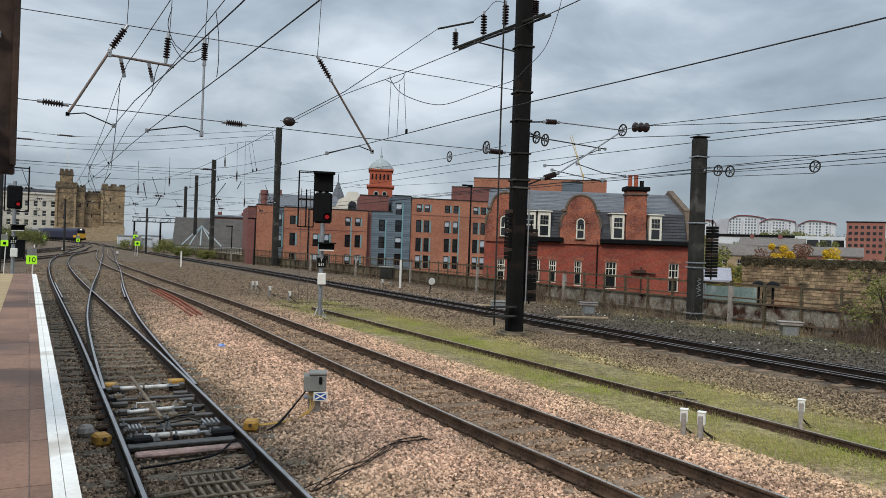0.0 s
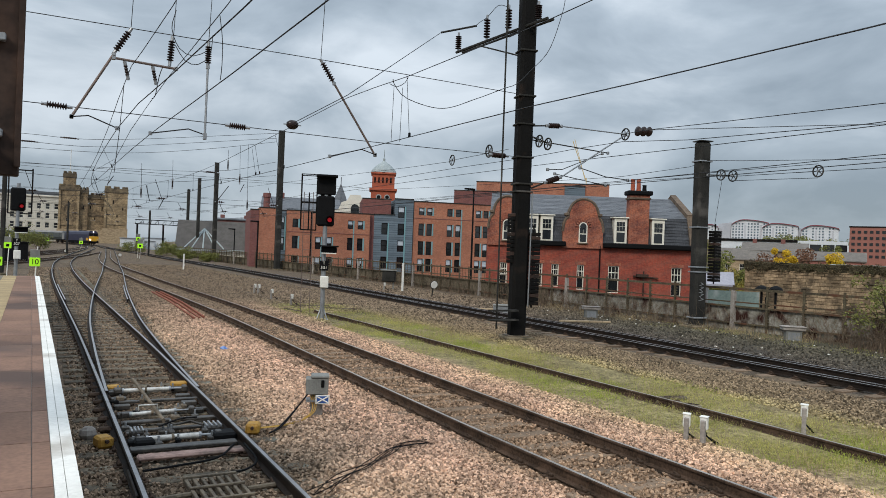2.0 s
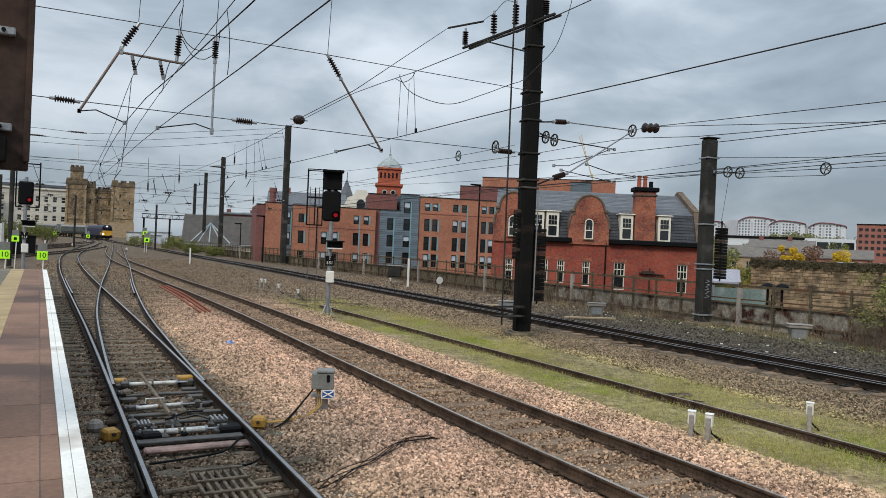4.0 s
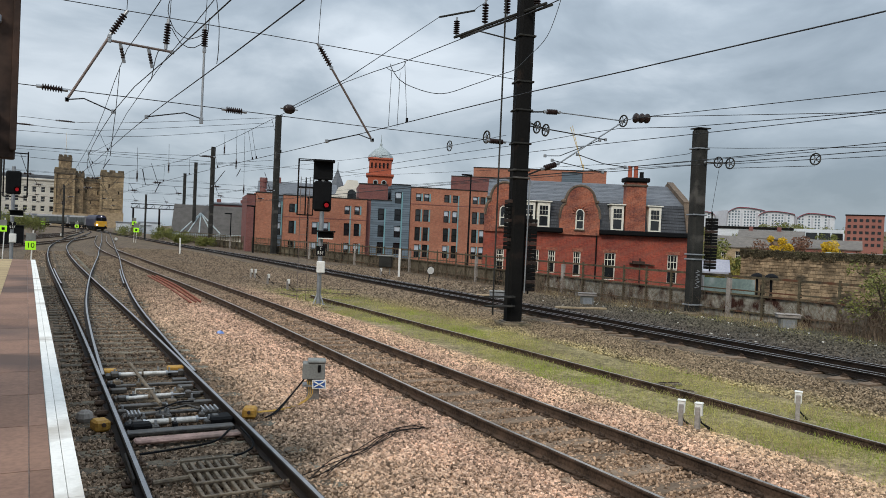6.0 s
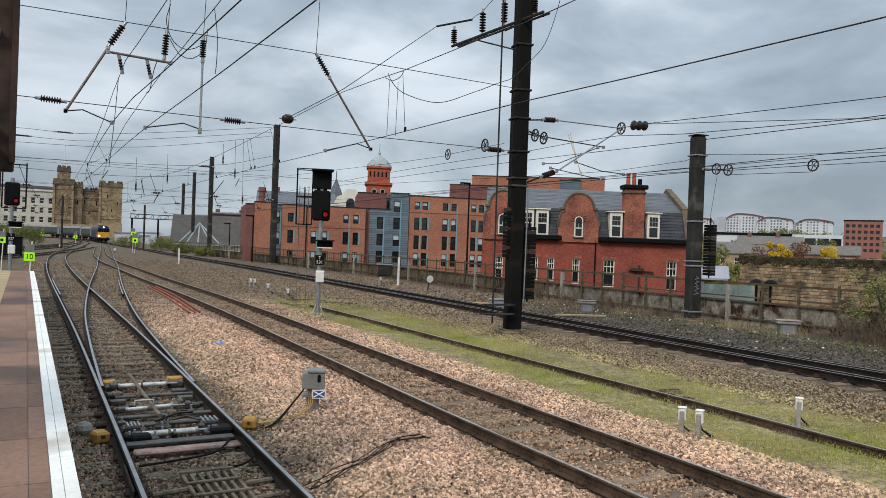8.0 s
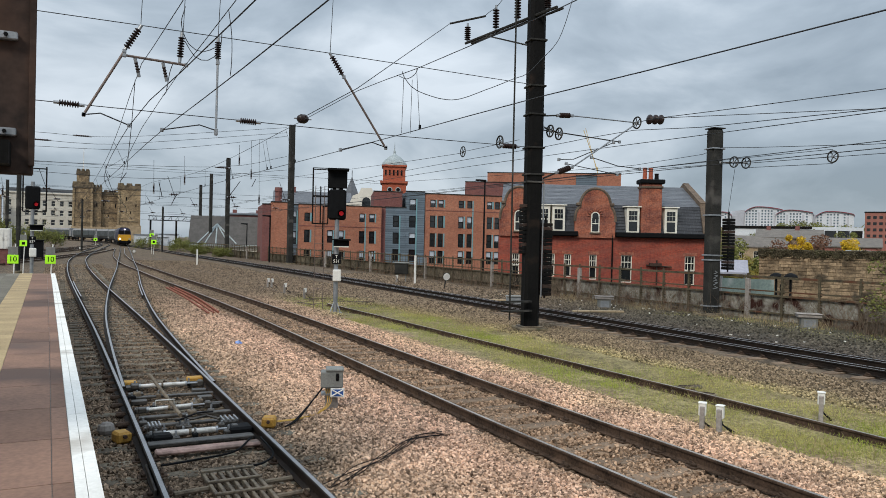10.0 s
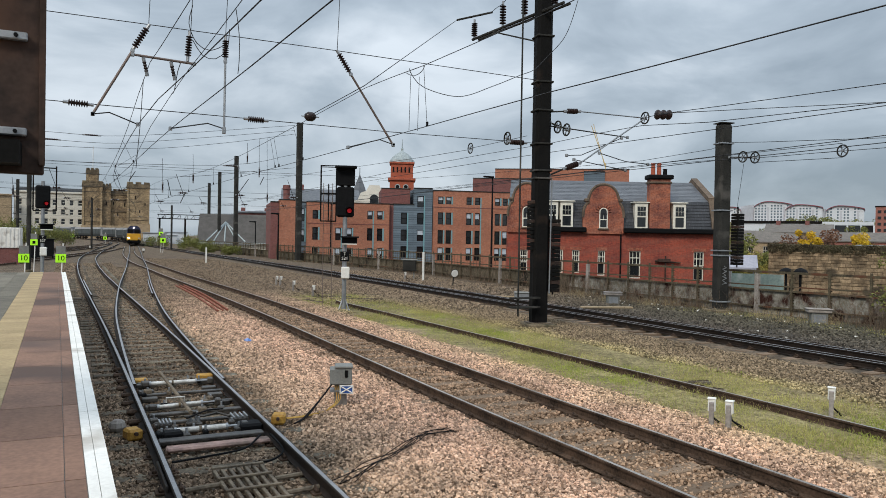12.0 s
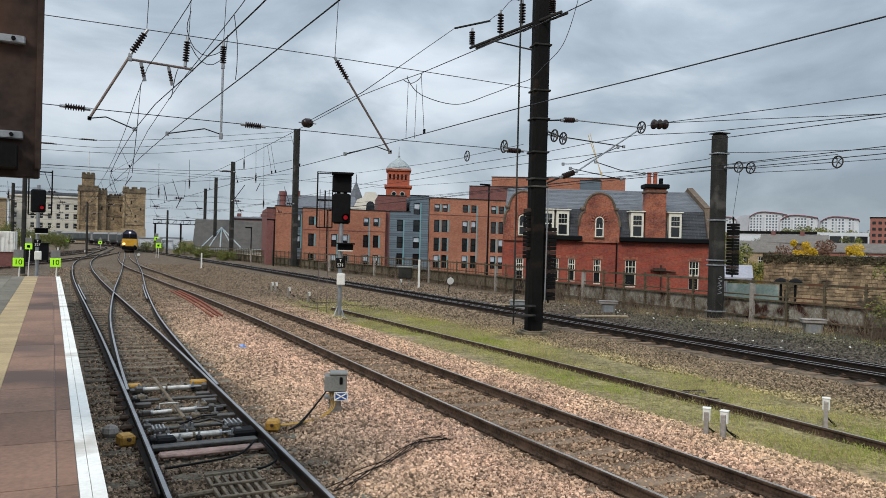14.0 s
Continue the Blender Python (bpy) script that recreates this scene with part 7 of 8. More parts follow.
def pitched(m, w, d, z0, ze, zr, wall_m, roof_m, label, wins=(), name="old_building", chimneys=()):
    """A ridge-roofed building with its ridge along local x."""
    b = thing(name, m, label, "building")
    holes = [(x, z, x + ww, z + hh) for x, z, ww, hh in wins]
    part("wall", wall_bm(w, z0, ze, holes), wall_m, b)
    for h in holes:
        window(b, *h, 0.15, 0.08, M_FRAME, (2, 2))
    for x in (0, w - 0.35):
        bm = bmesh.new()
        pr = [(0.352, z0), (d, z0), (d, ze), (d / 2, zr - 0.1), (0.352, ze)]
        rings = [[bm.verts.new((xx, y, z)) for y, z in pr] for xx in (x, x + 0.35)]
        bm.faces.new(rings[0])
        bm.faces.new(rings[1][::-1])
        for k in range(5):
            bm.faces.new((rings[0][k], rings[0][(k + 1) % 5], rings[1][(k + 1) % 5], rings[1][k]))
        part("end_wall", bm, wall_m, b)
    for s in (0, 1):
        bm = bmesh.new()
        y0, y1 = (-0.3, d / 2) if s == 0 else (d + 0.3, d / 2)
        v = [bm.verts.new(c) for c in ((-0.2, y0, ze - 0.1), (w + 0.2, y0, ze - 0.1), (w + 0.2, y1, zr), (-0.2, y1, zr), (-0.2, y0, ze + 0.12), (w + 0.2, y0, ze + 0.12), (w + 0.2, y1, zr + 0.22), (-0.2, y1, zr + 0.22))]
        for f in ((0, 3, 2, 1), (4, 5, 6, 7), (0, 1, 5, 4), (1, 2, 6, 5), (2, 3, 7, 6), (3, 0, 4, 7)):
            bm.faces.new([v[i] for i in f])
        part("roof_slope", bm, roof_m, b)
    for x, zt in chimneys:
        part("chimney", bx((x, d / 2 - 0.5, zr - 0.6), (x + 0.9, d / 2 + 0.5, zt), 0.03), M_BRICK_DARK, b)
    return b


pitched(facing(33.5, 131.5, 47.0, 127.5), 14.0, 14, -6, 7.6, 11.4, M_RENDER, M_SLATE, "old grey slate-roofed terrace behind the flats", chimneys=((3.0, 12.4),))
pitched(facing(48.0, 127.0, 64.0, 120.5), 17.0, 14, -6, 8.0, 11.6, M_RENDER, M_SLATE, "old grey slate-roofed terrace behind the flats")
g = thing("cream_gable", facing(44.6, 125.6, 52.4, 122.7), "cream rendered curved gable with one arched window", "building")
bm = bmesh.new()
out = [(-4.0, -6), (-4.0, 9.0), (-2.9, 9.4), (-2.4, 10.6), (-1.4, 11.0), (-0.9, 12.0), (0.9, 12.0), (1.4, 11.0), (2.4, 10.6), (2.9, 9.4), (4.0, 9.0), (4.0, -6)]
fr_, bk_ = [bm.verts.new((4 + x, 0, z)) for x, z in out], [bm.verts.new((4 + x, 2.0, z)) for x, z in out]
bm.faces.new(fr_)
bm.faces.new(bk_[::-1])
for k in range(len(out)):
    bm.faces.new((fr_[(k + 1) % len(out)], fr_[k], bk_[k], bk_[(k + 1) % len(out)]))
part("gable_wall", bm, M_RENDER, g)
part("arched_window", rod(bmesh.new(), (4, -0.06, 9.6), (4, 0.0, 9.6), 0.75, n=14), M_GLASS, g)
part("arched_window", bx((3.25, -0.06, 8.3), (4.75, -0.003, 9.55)), M_GLASS, g)
sp = thing("spire", pose(51.7, 140.9, 9), "small dark slated spire with a cross finial", "spire")
part("cone", lathe(bmesh.new(), (0, 0, 0), (0, 0, 6.4), [(0, 2.2), (0.55, 1.2), (0.92, 0.2), (1, 0.05)], 6), M_SLATE, sp)
part("base", bx((-1.9, -1.9, -15), (1.9, 1.9, 0)), M_RENDER, sp)
part("finial", rod(bmesh.new(), (0, 0, 6.3), (0, 0, 7.6), 0.07), M_BLACK, sp)
ch = thing("tall_chimney", pose(27.9, 106.4, -7), "round brick chimney stack above the flats", "chimney")
part("stack", lathe(bmesh.new(), (0, 0, 0), (0, 0, 17), [(0, 0.6), (0.96, 0.48), (0.965, 0.58), (1, 0.55)], 12), M_BRICK_DARK, ch)

# station shed roof with pale fan ribs
sh = pitched(facing(20.6, 139.6, 34.5, 136.5), 14.3, 12, -2, 1.3, 6.4, M_RENDER, mat("brown_slate", (0.1, 0.092, 0.085), (0.06, 0.055, 0.05), 1, 0.85, 0, 0.3, 9), "low dark slate shed roof with pale fan ribs", name="station_shed")
for dx in (-3.2, -1.9, 0.0, 2.2, 3.6):
    part("pale_rib", rod(bmesh.new(), (4.6, 4.2, 5.1), (4.6 + dx, -0.3, 1.5), 0.13, n=6), M_DOME, sh)
part("fascia", bx((-0.4, -0.55, 1.0), (14.6, -0.35, 1.35)), M_DOME, sh)
pitched(facing(31.5, 162.0, 40.0, 160.0), 8.5, 10, -2, 7.6, 7.9, M_BRICK_DARK, M_SLATE, "dark red brick block behind the shed", chimneys=((1.0, 8.8), (6.0, 8.8)))

# pale offices behind the left-hand tracks
for m, w, zt, mt, lab, seed in ((facing(-19.5, 331, 6.0, 331), 25.5, 18.0, M_OFFICE, "pale stone office building with rows of windows", 1), (facing(-44, 325, -20, 326), 24.0, 16.2, M_SANDPALE, "brown stone block behind the station", 2)):
    o = thing("office_building", m, lab, "building")
    wins = [(1.2 + 3.0 * k, 2.2 + 3.7 * r, 1.5, 2.2) for k in range(int(w / 3)) for r in range(4 if seed == 1 else 1)]
    holes = [(x, z, x + a, z + b) for x, z, a, b in wins]
    part("wall", wall_bm(w, -1, zt, holes, 0.5), mt, o)
    for h in holes:
        window(o, *h, 0.3, 0.12, M_FRAME, (1, 2))
    part("roof", bx((0, 0.502, zt - 0.5), (w, 14, zt)), M_SLATE, o)
    part("cornice", bx((-0.3, -0.5, zt), (w + 0.3, 0.4, zt + 0.7), 0.1), mt, o)
    if seed == 1:
        part("attic", bx((1.0, 1.5, zt), (w - 1, 13, zt + 2.2)), M_SLATE, o)
    part("side_wall", bx((w - 0.5, 0.502, -1), (w, 14, zt - 0.502)), mt, o)

# white container and dark shed by the left-hand tracks
ct = thing("white_cabin", pose(-8.5, 73.5, -0.2), "long white corrugated cabin on a low brick plinth", "cabin")
part("plinth", bx((0, 0, 0), (4.6, 3.0, 1.4)), M_BRICK_DARK, ct)
part("shell", bx((-0.1, -0.1, 1.4), (4.7, 3.1, 3.15), 0.03), M_WHITE, ct)
for k in range(15):
    part("rib", bx((0.1 + 0.31 * k, -0.14, 1.5), (0.2 + 0.31 * k, -0.1, 3.05)), M_WHITE, ct)
bs = thing("black_shed", pose(-3.9, 92, -0.2), "low black corrugated shed", "shed")
part("shell", bx((0, 0, 0), (2.3, 3, 2.0), 0.04), M_BLACK, bs)
part("roof", bx((-0.1, -0.1, 2.0), (2.4, 3.1, 2.1)), M_STEEL, bs)

# signal gantry
gn = thing("signal_gantry", pose(16.6, 169.2, -0.2), "dark lattice signal gantry across the far tracks", "gantry")
for x in (0.3, 5.5, 11.6, 17.0):
    part("leg", bx((x, 0, 0), (x + 0.35, 0.35, 6.2)), M_STEEL, gn)
for z in (6.1, 7.0):
    part("chord", bx((0, 0, z), (17.6, 0.3, z + 0.16)), M_STEEL, gn)
for k in range(23):
    x = 0.1 + 0.75 * k
    part("lacing", rod(bmesh.new(), (x, 0.15, 6.15), (x + 0.75 * (1 if k % 2 else 0.2), 0.15, 7.1), 0.05, n=6), M_STEEL, gn)
for k, (x, h) in enumerate(((18, 3.0), (21.5, 2.4), (25, 3.3))):
    cb = thing("pale_shed", pose(x, 215 + 6 * k, -0.2), "pale low industrial shed beyond the gantry", "shed")
    part("shell", bx((0, 0, 0), (5.5, 6, h), 0.05), M_WHITEFLAT, cb)
    part("roof", bx((-0.2, -0.2, h), (5.7, 6.2, h + 0.25), 0.03), M_GALV, cb)


def street_lamp(x, y, z0, z1, arm):
    t = thing("street_lamp", pose(x, y, z0), "tall dark street lamp column", "street lamp", "street lamps")
    part("column", rod(bmesh.new(), (0, 0, 0), (0, 0, z1 - z0), 0.13, 0.07, 10), M_BLACK, t)
    part("arm", rod(bmesh.new(), (0, 0, z1 - z0), (arm, 0, z1 - z0 + 0.08), 0.05), M_BLACK, t)
    part("lantern", bx((min(arm, 0) - 0.1, -0.15, z1 - z0), (max(arm, 0) + 0.1, 0.15, z1 - z0 + 0.16), 0.04), M_BLACK, t)


street_lamp(36.4, 62.2, -7, 8.6, -0.9)
street_lamp(22.0, 87.5, -7, 5.2, -0.8)
street_lamp(18.8 + 5.5, 110, -7, 4.6, -0.8)
street_lamp(27.5, 84.5, -7, 6.5, 0.8)


# stone retaining wall with ivy-dark coping, awning and bins
def stone_wall():
    m = facing(46.4, 38.6, 52.0, 24.5)
    w = thing("stone_retaining_wall", m, "grimy coursed stone retaining wall with dark mossy top", "wall")
    part("wall", bx((0, 0, -7.3), (15.2, 0.8, 2.2)), M_STONEWALL, w)
    rw = random.Random(41)
    z = -1.2
    while z < 2.1:
        ch = rw.uniform(0.2, 0.32)
        x = rw.uniform(-0.3, 0.0)
        while x < 8.6:
            ln = rw.uniform(0.3, 0.75)
            if x + ln > 0.02:
                part("stone_block", bx((max(x, 0.0) + 0.01, -rw.uniform(0.02, 0.07), z + 0.01), (x + ln - 0.012, 0.05, z + ch - 0.012), 0.018), M_WALLSTONE, w)
            x += ln
        z += ch
    moss = mat("mossy_stone", (0.085, 0.07, 0.042), (0.02, 0.018, 0.012), 1.6, 0.95, 0, 0.8, 9, (0.06, 0.06, 0.025), 0.4, vary=0.3)
    x = -0.1
    while x < 15.2:
        ln = rw.uniform(0.35, 0.8)
        part("coping_stone", bx((x, -0.04 - rw.uniform(0, 0.03), 2.1), (x + ln - 0.006, 0.9, 2.66 + rw.uniform(-0.04, 0.05)), 0.04), moss, w, "dark mossy coping stone")
        x += ln
    part("return_wall", bx((0.0, 0.8, -7.3), (0.8, 8, 2.25)), M_STONEWALL, w)
    return w


stone_wall()
IVY = mat("dead_ivy", (0.13, 0.105, 0.06), (0.05, 0.042, 0.025), 6, 0.9, 0, 0.2, 40, island=0.5)
iv = random.Random(44)
blobs = []
for k in range(150):
    f = k / 150
    blobs.append((46.4 + 5.6 * f - 0.12, 38.6 - 14.1 * f - 0.05, iv.uniform(2.05, 2.75), iv.uniform(0.12, 0.3)))
me = leaf_cloud(blobs, 6500, 0.05, iv)
me.materials.append(IVY)
tagged(new("dead_ivy", me), "dead ivy and moss hanging over the wall top", "vegetation", kind="stuff")
aw = thing("awning", pose(33.4, 30.4, -7, 0, 0, -45), "pale grey tent awning behind the fence", "awning")
bm = bmesh.new()
v = [bm.verts.new(c) for c in ((0, 0, 8.3), (1.5, 0, 8.3), (1.5, 1, 9.0), (0, 1, 9.0), (0, 2, 8.3), (1.5, 2, 8.3), (0, 0, 8.2), (1.5, 0, 8.2))]
for f in ((0, 1, 2, 3), (3, 2, 5, 4), (6, 7, 1, 0)):
    bm.faces.new([v[i] for i in f])
part("canvas", bm, mat("grey_canvas", (0.34, 0.34, 0.385), (0.25, 0.25, 0.29), 1, 0.8, 0, 0.2, 9), aw).modifiers.new("thick", "SOLIDIFY").thickness = 0.03
for x in (0.1, 1.4):
    for y in (0.1, 1.9):
        part("pole", rod(bmesh.new(), (x, y, 0), (x, y, 8.3), 0.04), M_GALV, aw)
for k, (x, y) in enumerate(((32.8, 26.2), (33.25, 25.7))):
    b = thing("dome_lamp", pose(x, y, -7), "dark domed lamp top behind the fence", "lamp")
    part("dome_and_column", lathe(bmesh.new(), (0, 0, 0), (0, 0, 8.45), [(0, 0.06), (0.965, 0.06), (0.968, 0.34), (0.98, 0.33), (0.992, 0.22), (1, 0.06)], 16), M_BLACK, b)
gl = thing("graffiti_hoarding", facing(28.6, 25.9, 30.3, 23.7, -7), "pale green hoarding with faded painted scrawl", "hoarding")
part("panel", bx((0, 0, 5.5), (2.3, 0.1, 8.2)), mat("faded_green_paint", (0.2, 0.26, 0.24), (0.12, 0.16, 0.15), 1.2, 0.7, 0, 0.2, 9, (0.5, 0.5, 0.48), 0.3), gl)
for x in (0.1, 1.4, 2.6):
    part("post", bx((x - 0.06, 0.1, 0), (x + 0.06, 0.2, 8.0)), M_STEEL, gl)


# far bank: white flats with bowed roofs
def bank_block(x0, y0, x1, y1, zb, z0, z1, seed):
    m = facing(x0, y0, x1, y1)
    w = math.hypot(x1 - x0, y1 - y0)
    b = thing("hillside_flats", m, "white hillside apartment block with a bowed maroon-edged roof", "building", "hillside flats")
    n = 16
    prof = []
    for k in range(n + 1):
        t = k / n
        prof.append((w * t, z0 - 1.0 + (z1 - z0 + 1.0) * (math.sin(math.pi / 2 * min(t / 0.35, 1)) ** 0.8 if t < 0.35 else 1 - 0.55 * ((t - 0.35) / 0.65) ** 2)))
    # gable-like front under the bowed roof
    bm = bmesh.new()
    rows = [[bm.verts.new((x, y, z)) for x, z in ((0, zb), *prof, (w, zb))] for y in (0, 12)]
    bm.faces.new(rows[0][::-1])
    bm.faces.new(rows[1])
    m_ = len(rows[0])
    for k in range(m_):
        bm.faces.new((rows[0][k], rows[0][(k + 1) % m_], rows[1][(k + 1) % m_], rows[1][k]))
    part("wall", bm, M_WHITEFLAT, b)

    def shell(y0, y1, lift, thick):
        bm = bmesh.new()
        lo = [[bm.verts.new((x, y, z + dz)) for x, z in ((-0.6, zb), *prof, (w + 0.6, prof[-1][1] - 1.5))] for y, dz in ((y0, lift), (y0, lift + thick), (y1, lift + thick), (y1, lift))]
        for r0, r1 in zip(lo, lo[1:] + lo[:1]):
            for k in range(n + 2):
                bm.faces.new((r0[k], r0[k + 1], r1[k + 1], r1[k]))
        bm.faces.new([r[0] for r in lo])
        bm.faces.new([r[-1] for r in lo][::-1])
        return bm
    part("bowed_roof", shell(-0.9, 16, 0.05, 0.4), M_ROOFPALE, b, "pale grey bowed roof")
    part("roof_edge", shell(-1.3, -0.95, 0.0, 0.5), M_REDTRIM, b, "maroon roof edge")
    # roof falling away to the far side
    bm = bmesh.new()
    c = [bm.verts.new(v) for v in ((-w * 0.38, 6, zb), (0, 0.3, zb), (0, 0.3, z1 - 2.0), (-w * 0.38, 6, z0 - 0.2), (0, 16, zb), (0, 16, z1 - 2.0))]
    bm.faces.new((c[0], c[1], c[2], c[3]))
    bm.faces.new((c[3], c[2], c[5]))
    bm.faces.new((c[0], c[3], c[5], c[4]))
    part("side_wing", bm, M_ROOFPALE, b)
    cols = int((w - 1) / 2.2)
    for k in range(cols):
        for r in range(6):
            z = zb + 0.6 + r * 2.15
            x = 0.9 + 2.2 * k
            top = np.interp(x + 0.7, [p[0] for p in prof], [p[1] for p in prof])
            if (k + seed) % 5 != 4 and z + 1.5 < top:
                part("window", bx((x, -0.12, z), (x + 1.1, -0.003, z + 1.25)), M_CLAD, b)
    for k in range(4 - seed % 2, cols, 5):
        part("stair_bay", bx((0.6 + 2.2 * k, -0.3, zb), (1.9 + 2.2 * k, -0.003, z0 - 0.8)), M_ROOFPALE, b)


M_ROOFPALE = mat("pale_metal_roof", (0.5, 0.51, 0.54), (0.4, 0.41, 0.44), 0.05, 0.5, 0.1, 0.05, 1)
bank_block(469, 404.6, 486, 384.4, 20.5, 32.4, 35.4, 0)
bank_block(483.2, 387.9, 498.5, 368, 20.5, 30.4, 33.0, 1)
bank_block(499.5, 366.3, 514, 346, 20.0, 29.2, 32.0, 2)
bank_block(459, 422, 465, 414, 20.0, 29.0, 31.5, 3)
lw = thing("long_white_hall", facing(386, 349, 418, 309.5), "long low white hall on the far bank", "building")
part("shell", bx((0, 0, 8), (50.5, 18, 16.4)), M_WHITEFLAT, lw)
part("dark_eaves", bx((-1, -0.6, 16.4), (51.5, 18, 18.0), 0.1), M_STEEL, lw)
gh = thing("glazed_hall", facing(417.6, 309.8, 434.4, 285.8), "glazed office hall with white frame on the far bank", "building")
part("frame", bx((0, 0, 15.4), (29.3, 16, 17.6), 0.1), M_WHITEFLAT, gh)
part("glass_wall", bx((0.3, 0.4, 6), (29, 15, 15.4)), M_GLASS, gh)
for x in (0, 7.2, 14.5, 21.8, 28.7):
    part("pier", bx((x, 0, 6), (x + 0.9, 0.4, 15.398)), M_WHITEFLAT, gh)
bt = thing("brick_tower_block", facing(351.2, 230.6, 360.0, 216.5), "red brick tower block on the far bank", "building")
part("wall", bx((0, 0, 2), (16.6, 14, 22.0)), M_FARBRICK, bt)
part("roof", bx((-0.3, -0.3, 22.0), (16.9, 14.3, 22.6), 0.1), M_STEEL, bt)
for k in range(6):
    for r in range(5):
        part("window", bx((0.9 + 2.6 * k, -0.1, 7 + 3 * r), (2.4 + 2.6 * k, -0.003, 8.4 + 3 * r)), M_GLASS, bt)
pitched(facing(134.0, 119.5, 142.0, 110.5), 12.0, 8, -8, 3.2, 5.6, M_SANDPALE, M_ROOFBROWN, "old stone house with slate roof below the far bank", [(2, 0.5, 1, 1.8), (5, 0.5, 1, 1.8)])
pitched(facing(140.5, 118.0, 148.5, 107.0), 13.6, 9, -8, 5.4, 7.2, M_STONEWALL, M_ROOFBROWN, "taller dark stone building below the far bank", chimneys=((2, 8.2), (8, 8.2)))
pitched(facing(142.5, 107.0, 150.5, 95.0), 14.4, 8, -8, 3.6, 5.4, M_FARBRICK, M_ROOFBROWN, "long slate-roofed workshop below the far bank")
rf = thing("pale_roof", facing(62.5, 43.0, 70.0, 31.0), "low pale curved roof behind the stone wall", "building")
part("roof", bx((0, 0, 2.3), (14, 6, 2.75), 0.2), M_DOME, rf)
part("wall", bx((0.3, 0.3, -8), (13.7, 5.7, 2.3)), M_BRICK_DARK, rf)
tree(63.8, 48.3, -8, 12.3, (1.15, 1.2), 5200, 0.085, M_LEAFYEL, "bright yellow autumn tree behind the stone wall", 70)
tree(66.2, 44.9, -8, 12.0, (1.7, 1.1), 6000, 0.085, M_LEAFYEL, "bright yellow autumn tree behind the stone wall", 71)
tree(88.0, 80.0, -10, 13.5, (4.5, 2.6), 4200, 0.22, M_LEAF, "green tree on the slope across the street", 72)
tree(72.0, 62.0, -10, 11.8, (3.2, 1.8), 3600, 0.18, M_LEAF, "green tree on the slope across the street", 73)
tree(64.5, 55.5, -8, 9.6, (2.2, 1.3), 4200, 0.1, M_LEAFOLIVE, "yellow-green tree on the slope across the street", 74)
M_RUSSET = mat("russet_twigs", (0.2, 0.1, 0.06), (0.13, 0.07, 0.045), 3, 0.9, 0, 0.1, 20, island=0.3)
tree(112.0, 84.0, -10, 15.0, (5.0, 2.6), 3000, 0.2, M_RUSSET, "bare russet tree below the far bank", 75)
# far woods on the slope
fw = random.Random(91)
blobs = []
for _ in range(220):
    x, y = fw.uniform(330, 470), fw.uniform(215, 360)
    blobs.append((x, y, height(x, y) + fw.uniform(0.5, 4.0), fw.uniform(1.8, 4.0)))
me = leaf_cloud(blobs, 26000, 0.55, fw)
me.materials.append(M_LEAF)
tagged(new("far_woods", me), "distant green woods on the far bank", "woods", kind="stuff")

# tower crane far off
cr = thing("tower_crane", pose(0, 0, 0), "distant yellow lattice crane jib", "crane")
ye = plain("crane_yellow", (0.55, 0.42, 0.2), 0.6)
a, b = Vector((564.1, 701.3, height(564, 701) - 0.5)), Vector((564.1, 701.3, 96))
part("tower", rod(bmesh.new(), a, b, 0.7, n=4), ye, cr)
part("jib", rod(bmesh.new(), (564.1, 701.3, 92), (550.5, 712, 140), 0.45, n=4), ye, cr)
part("jib", rod(bmesh.new(), (563, 702, 93), (552.5, 711, 142), 0.35, n=4), ye, cr)
# ---- train ----


def wheelset(parent, x, y0=0.0):
    for s in (-1, 1):
        bm = bmesh.new()
        rod(bm, (s * 0.72, x, 0.48), (s * 0.86, x, 0.48), 0.48, n=14)
        part("wheel", bm, M_RAIL, parent)


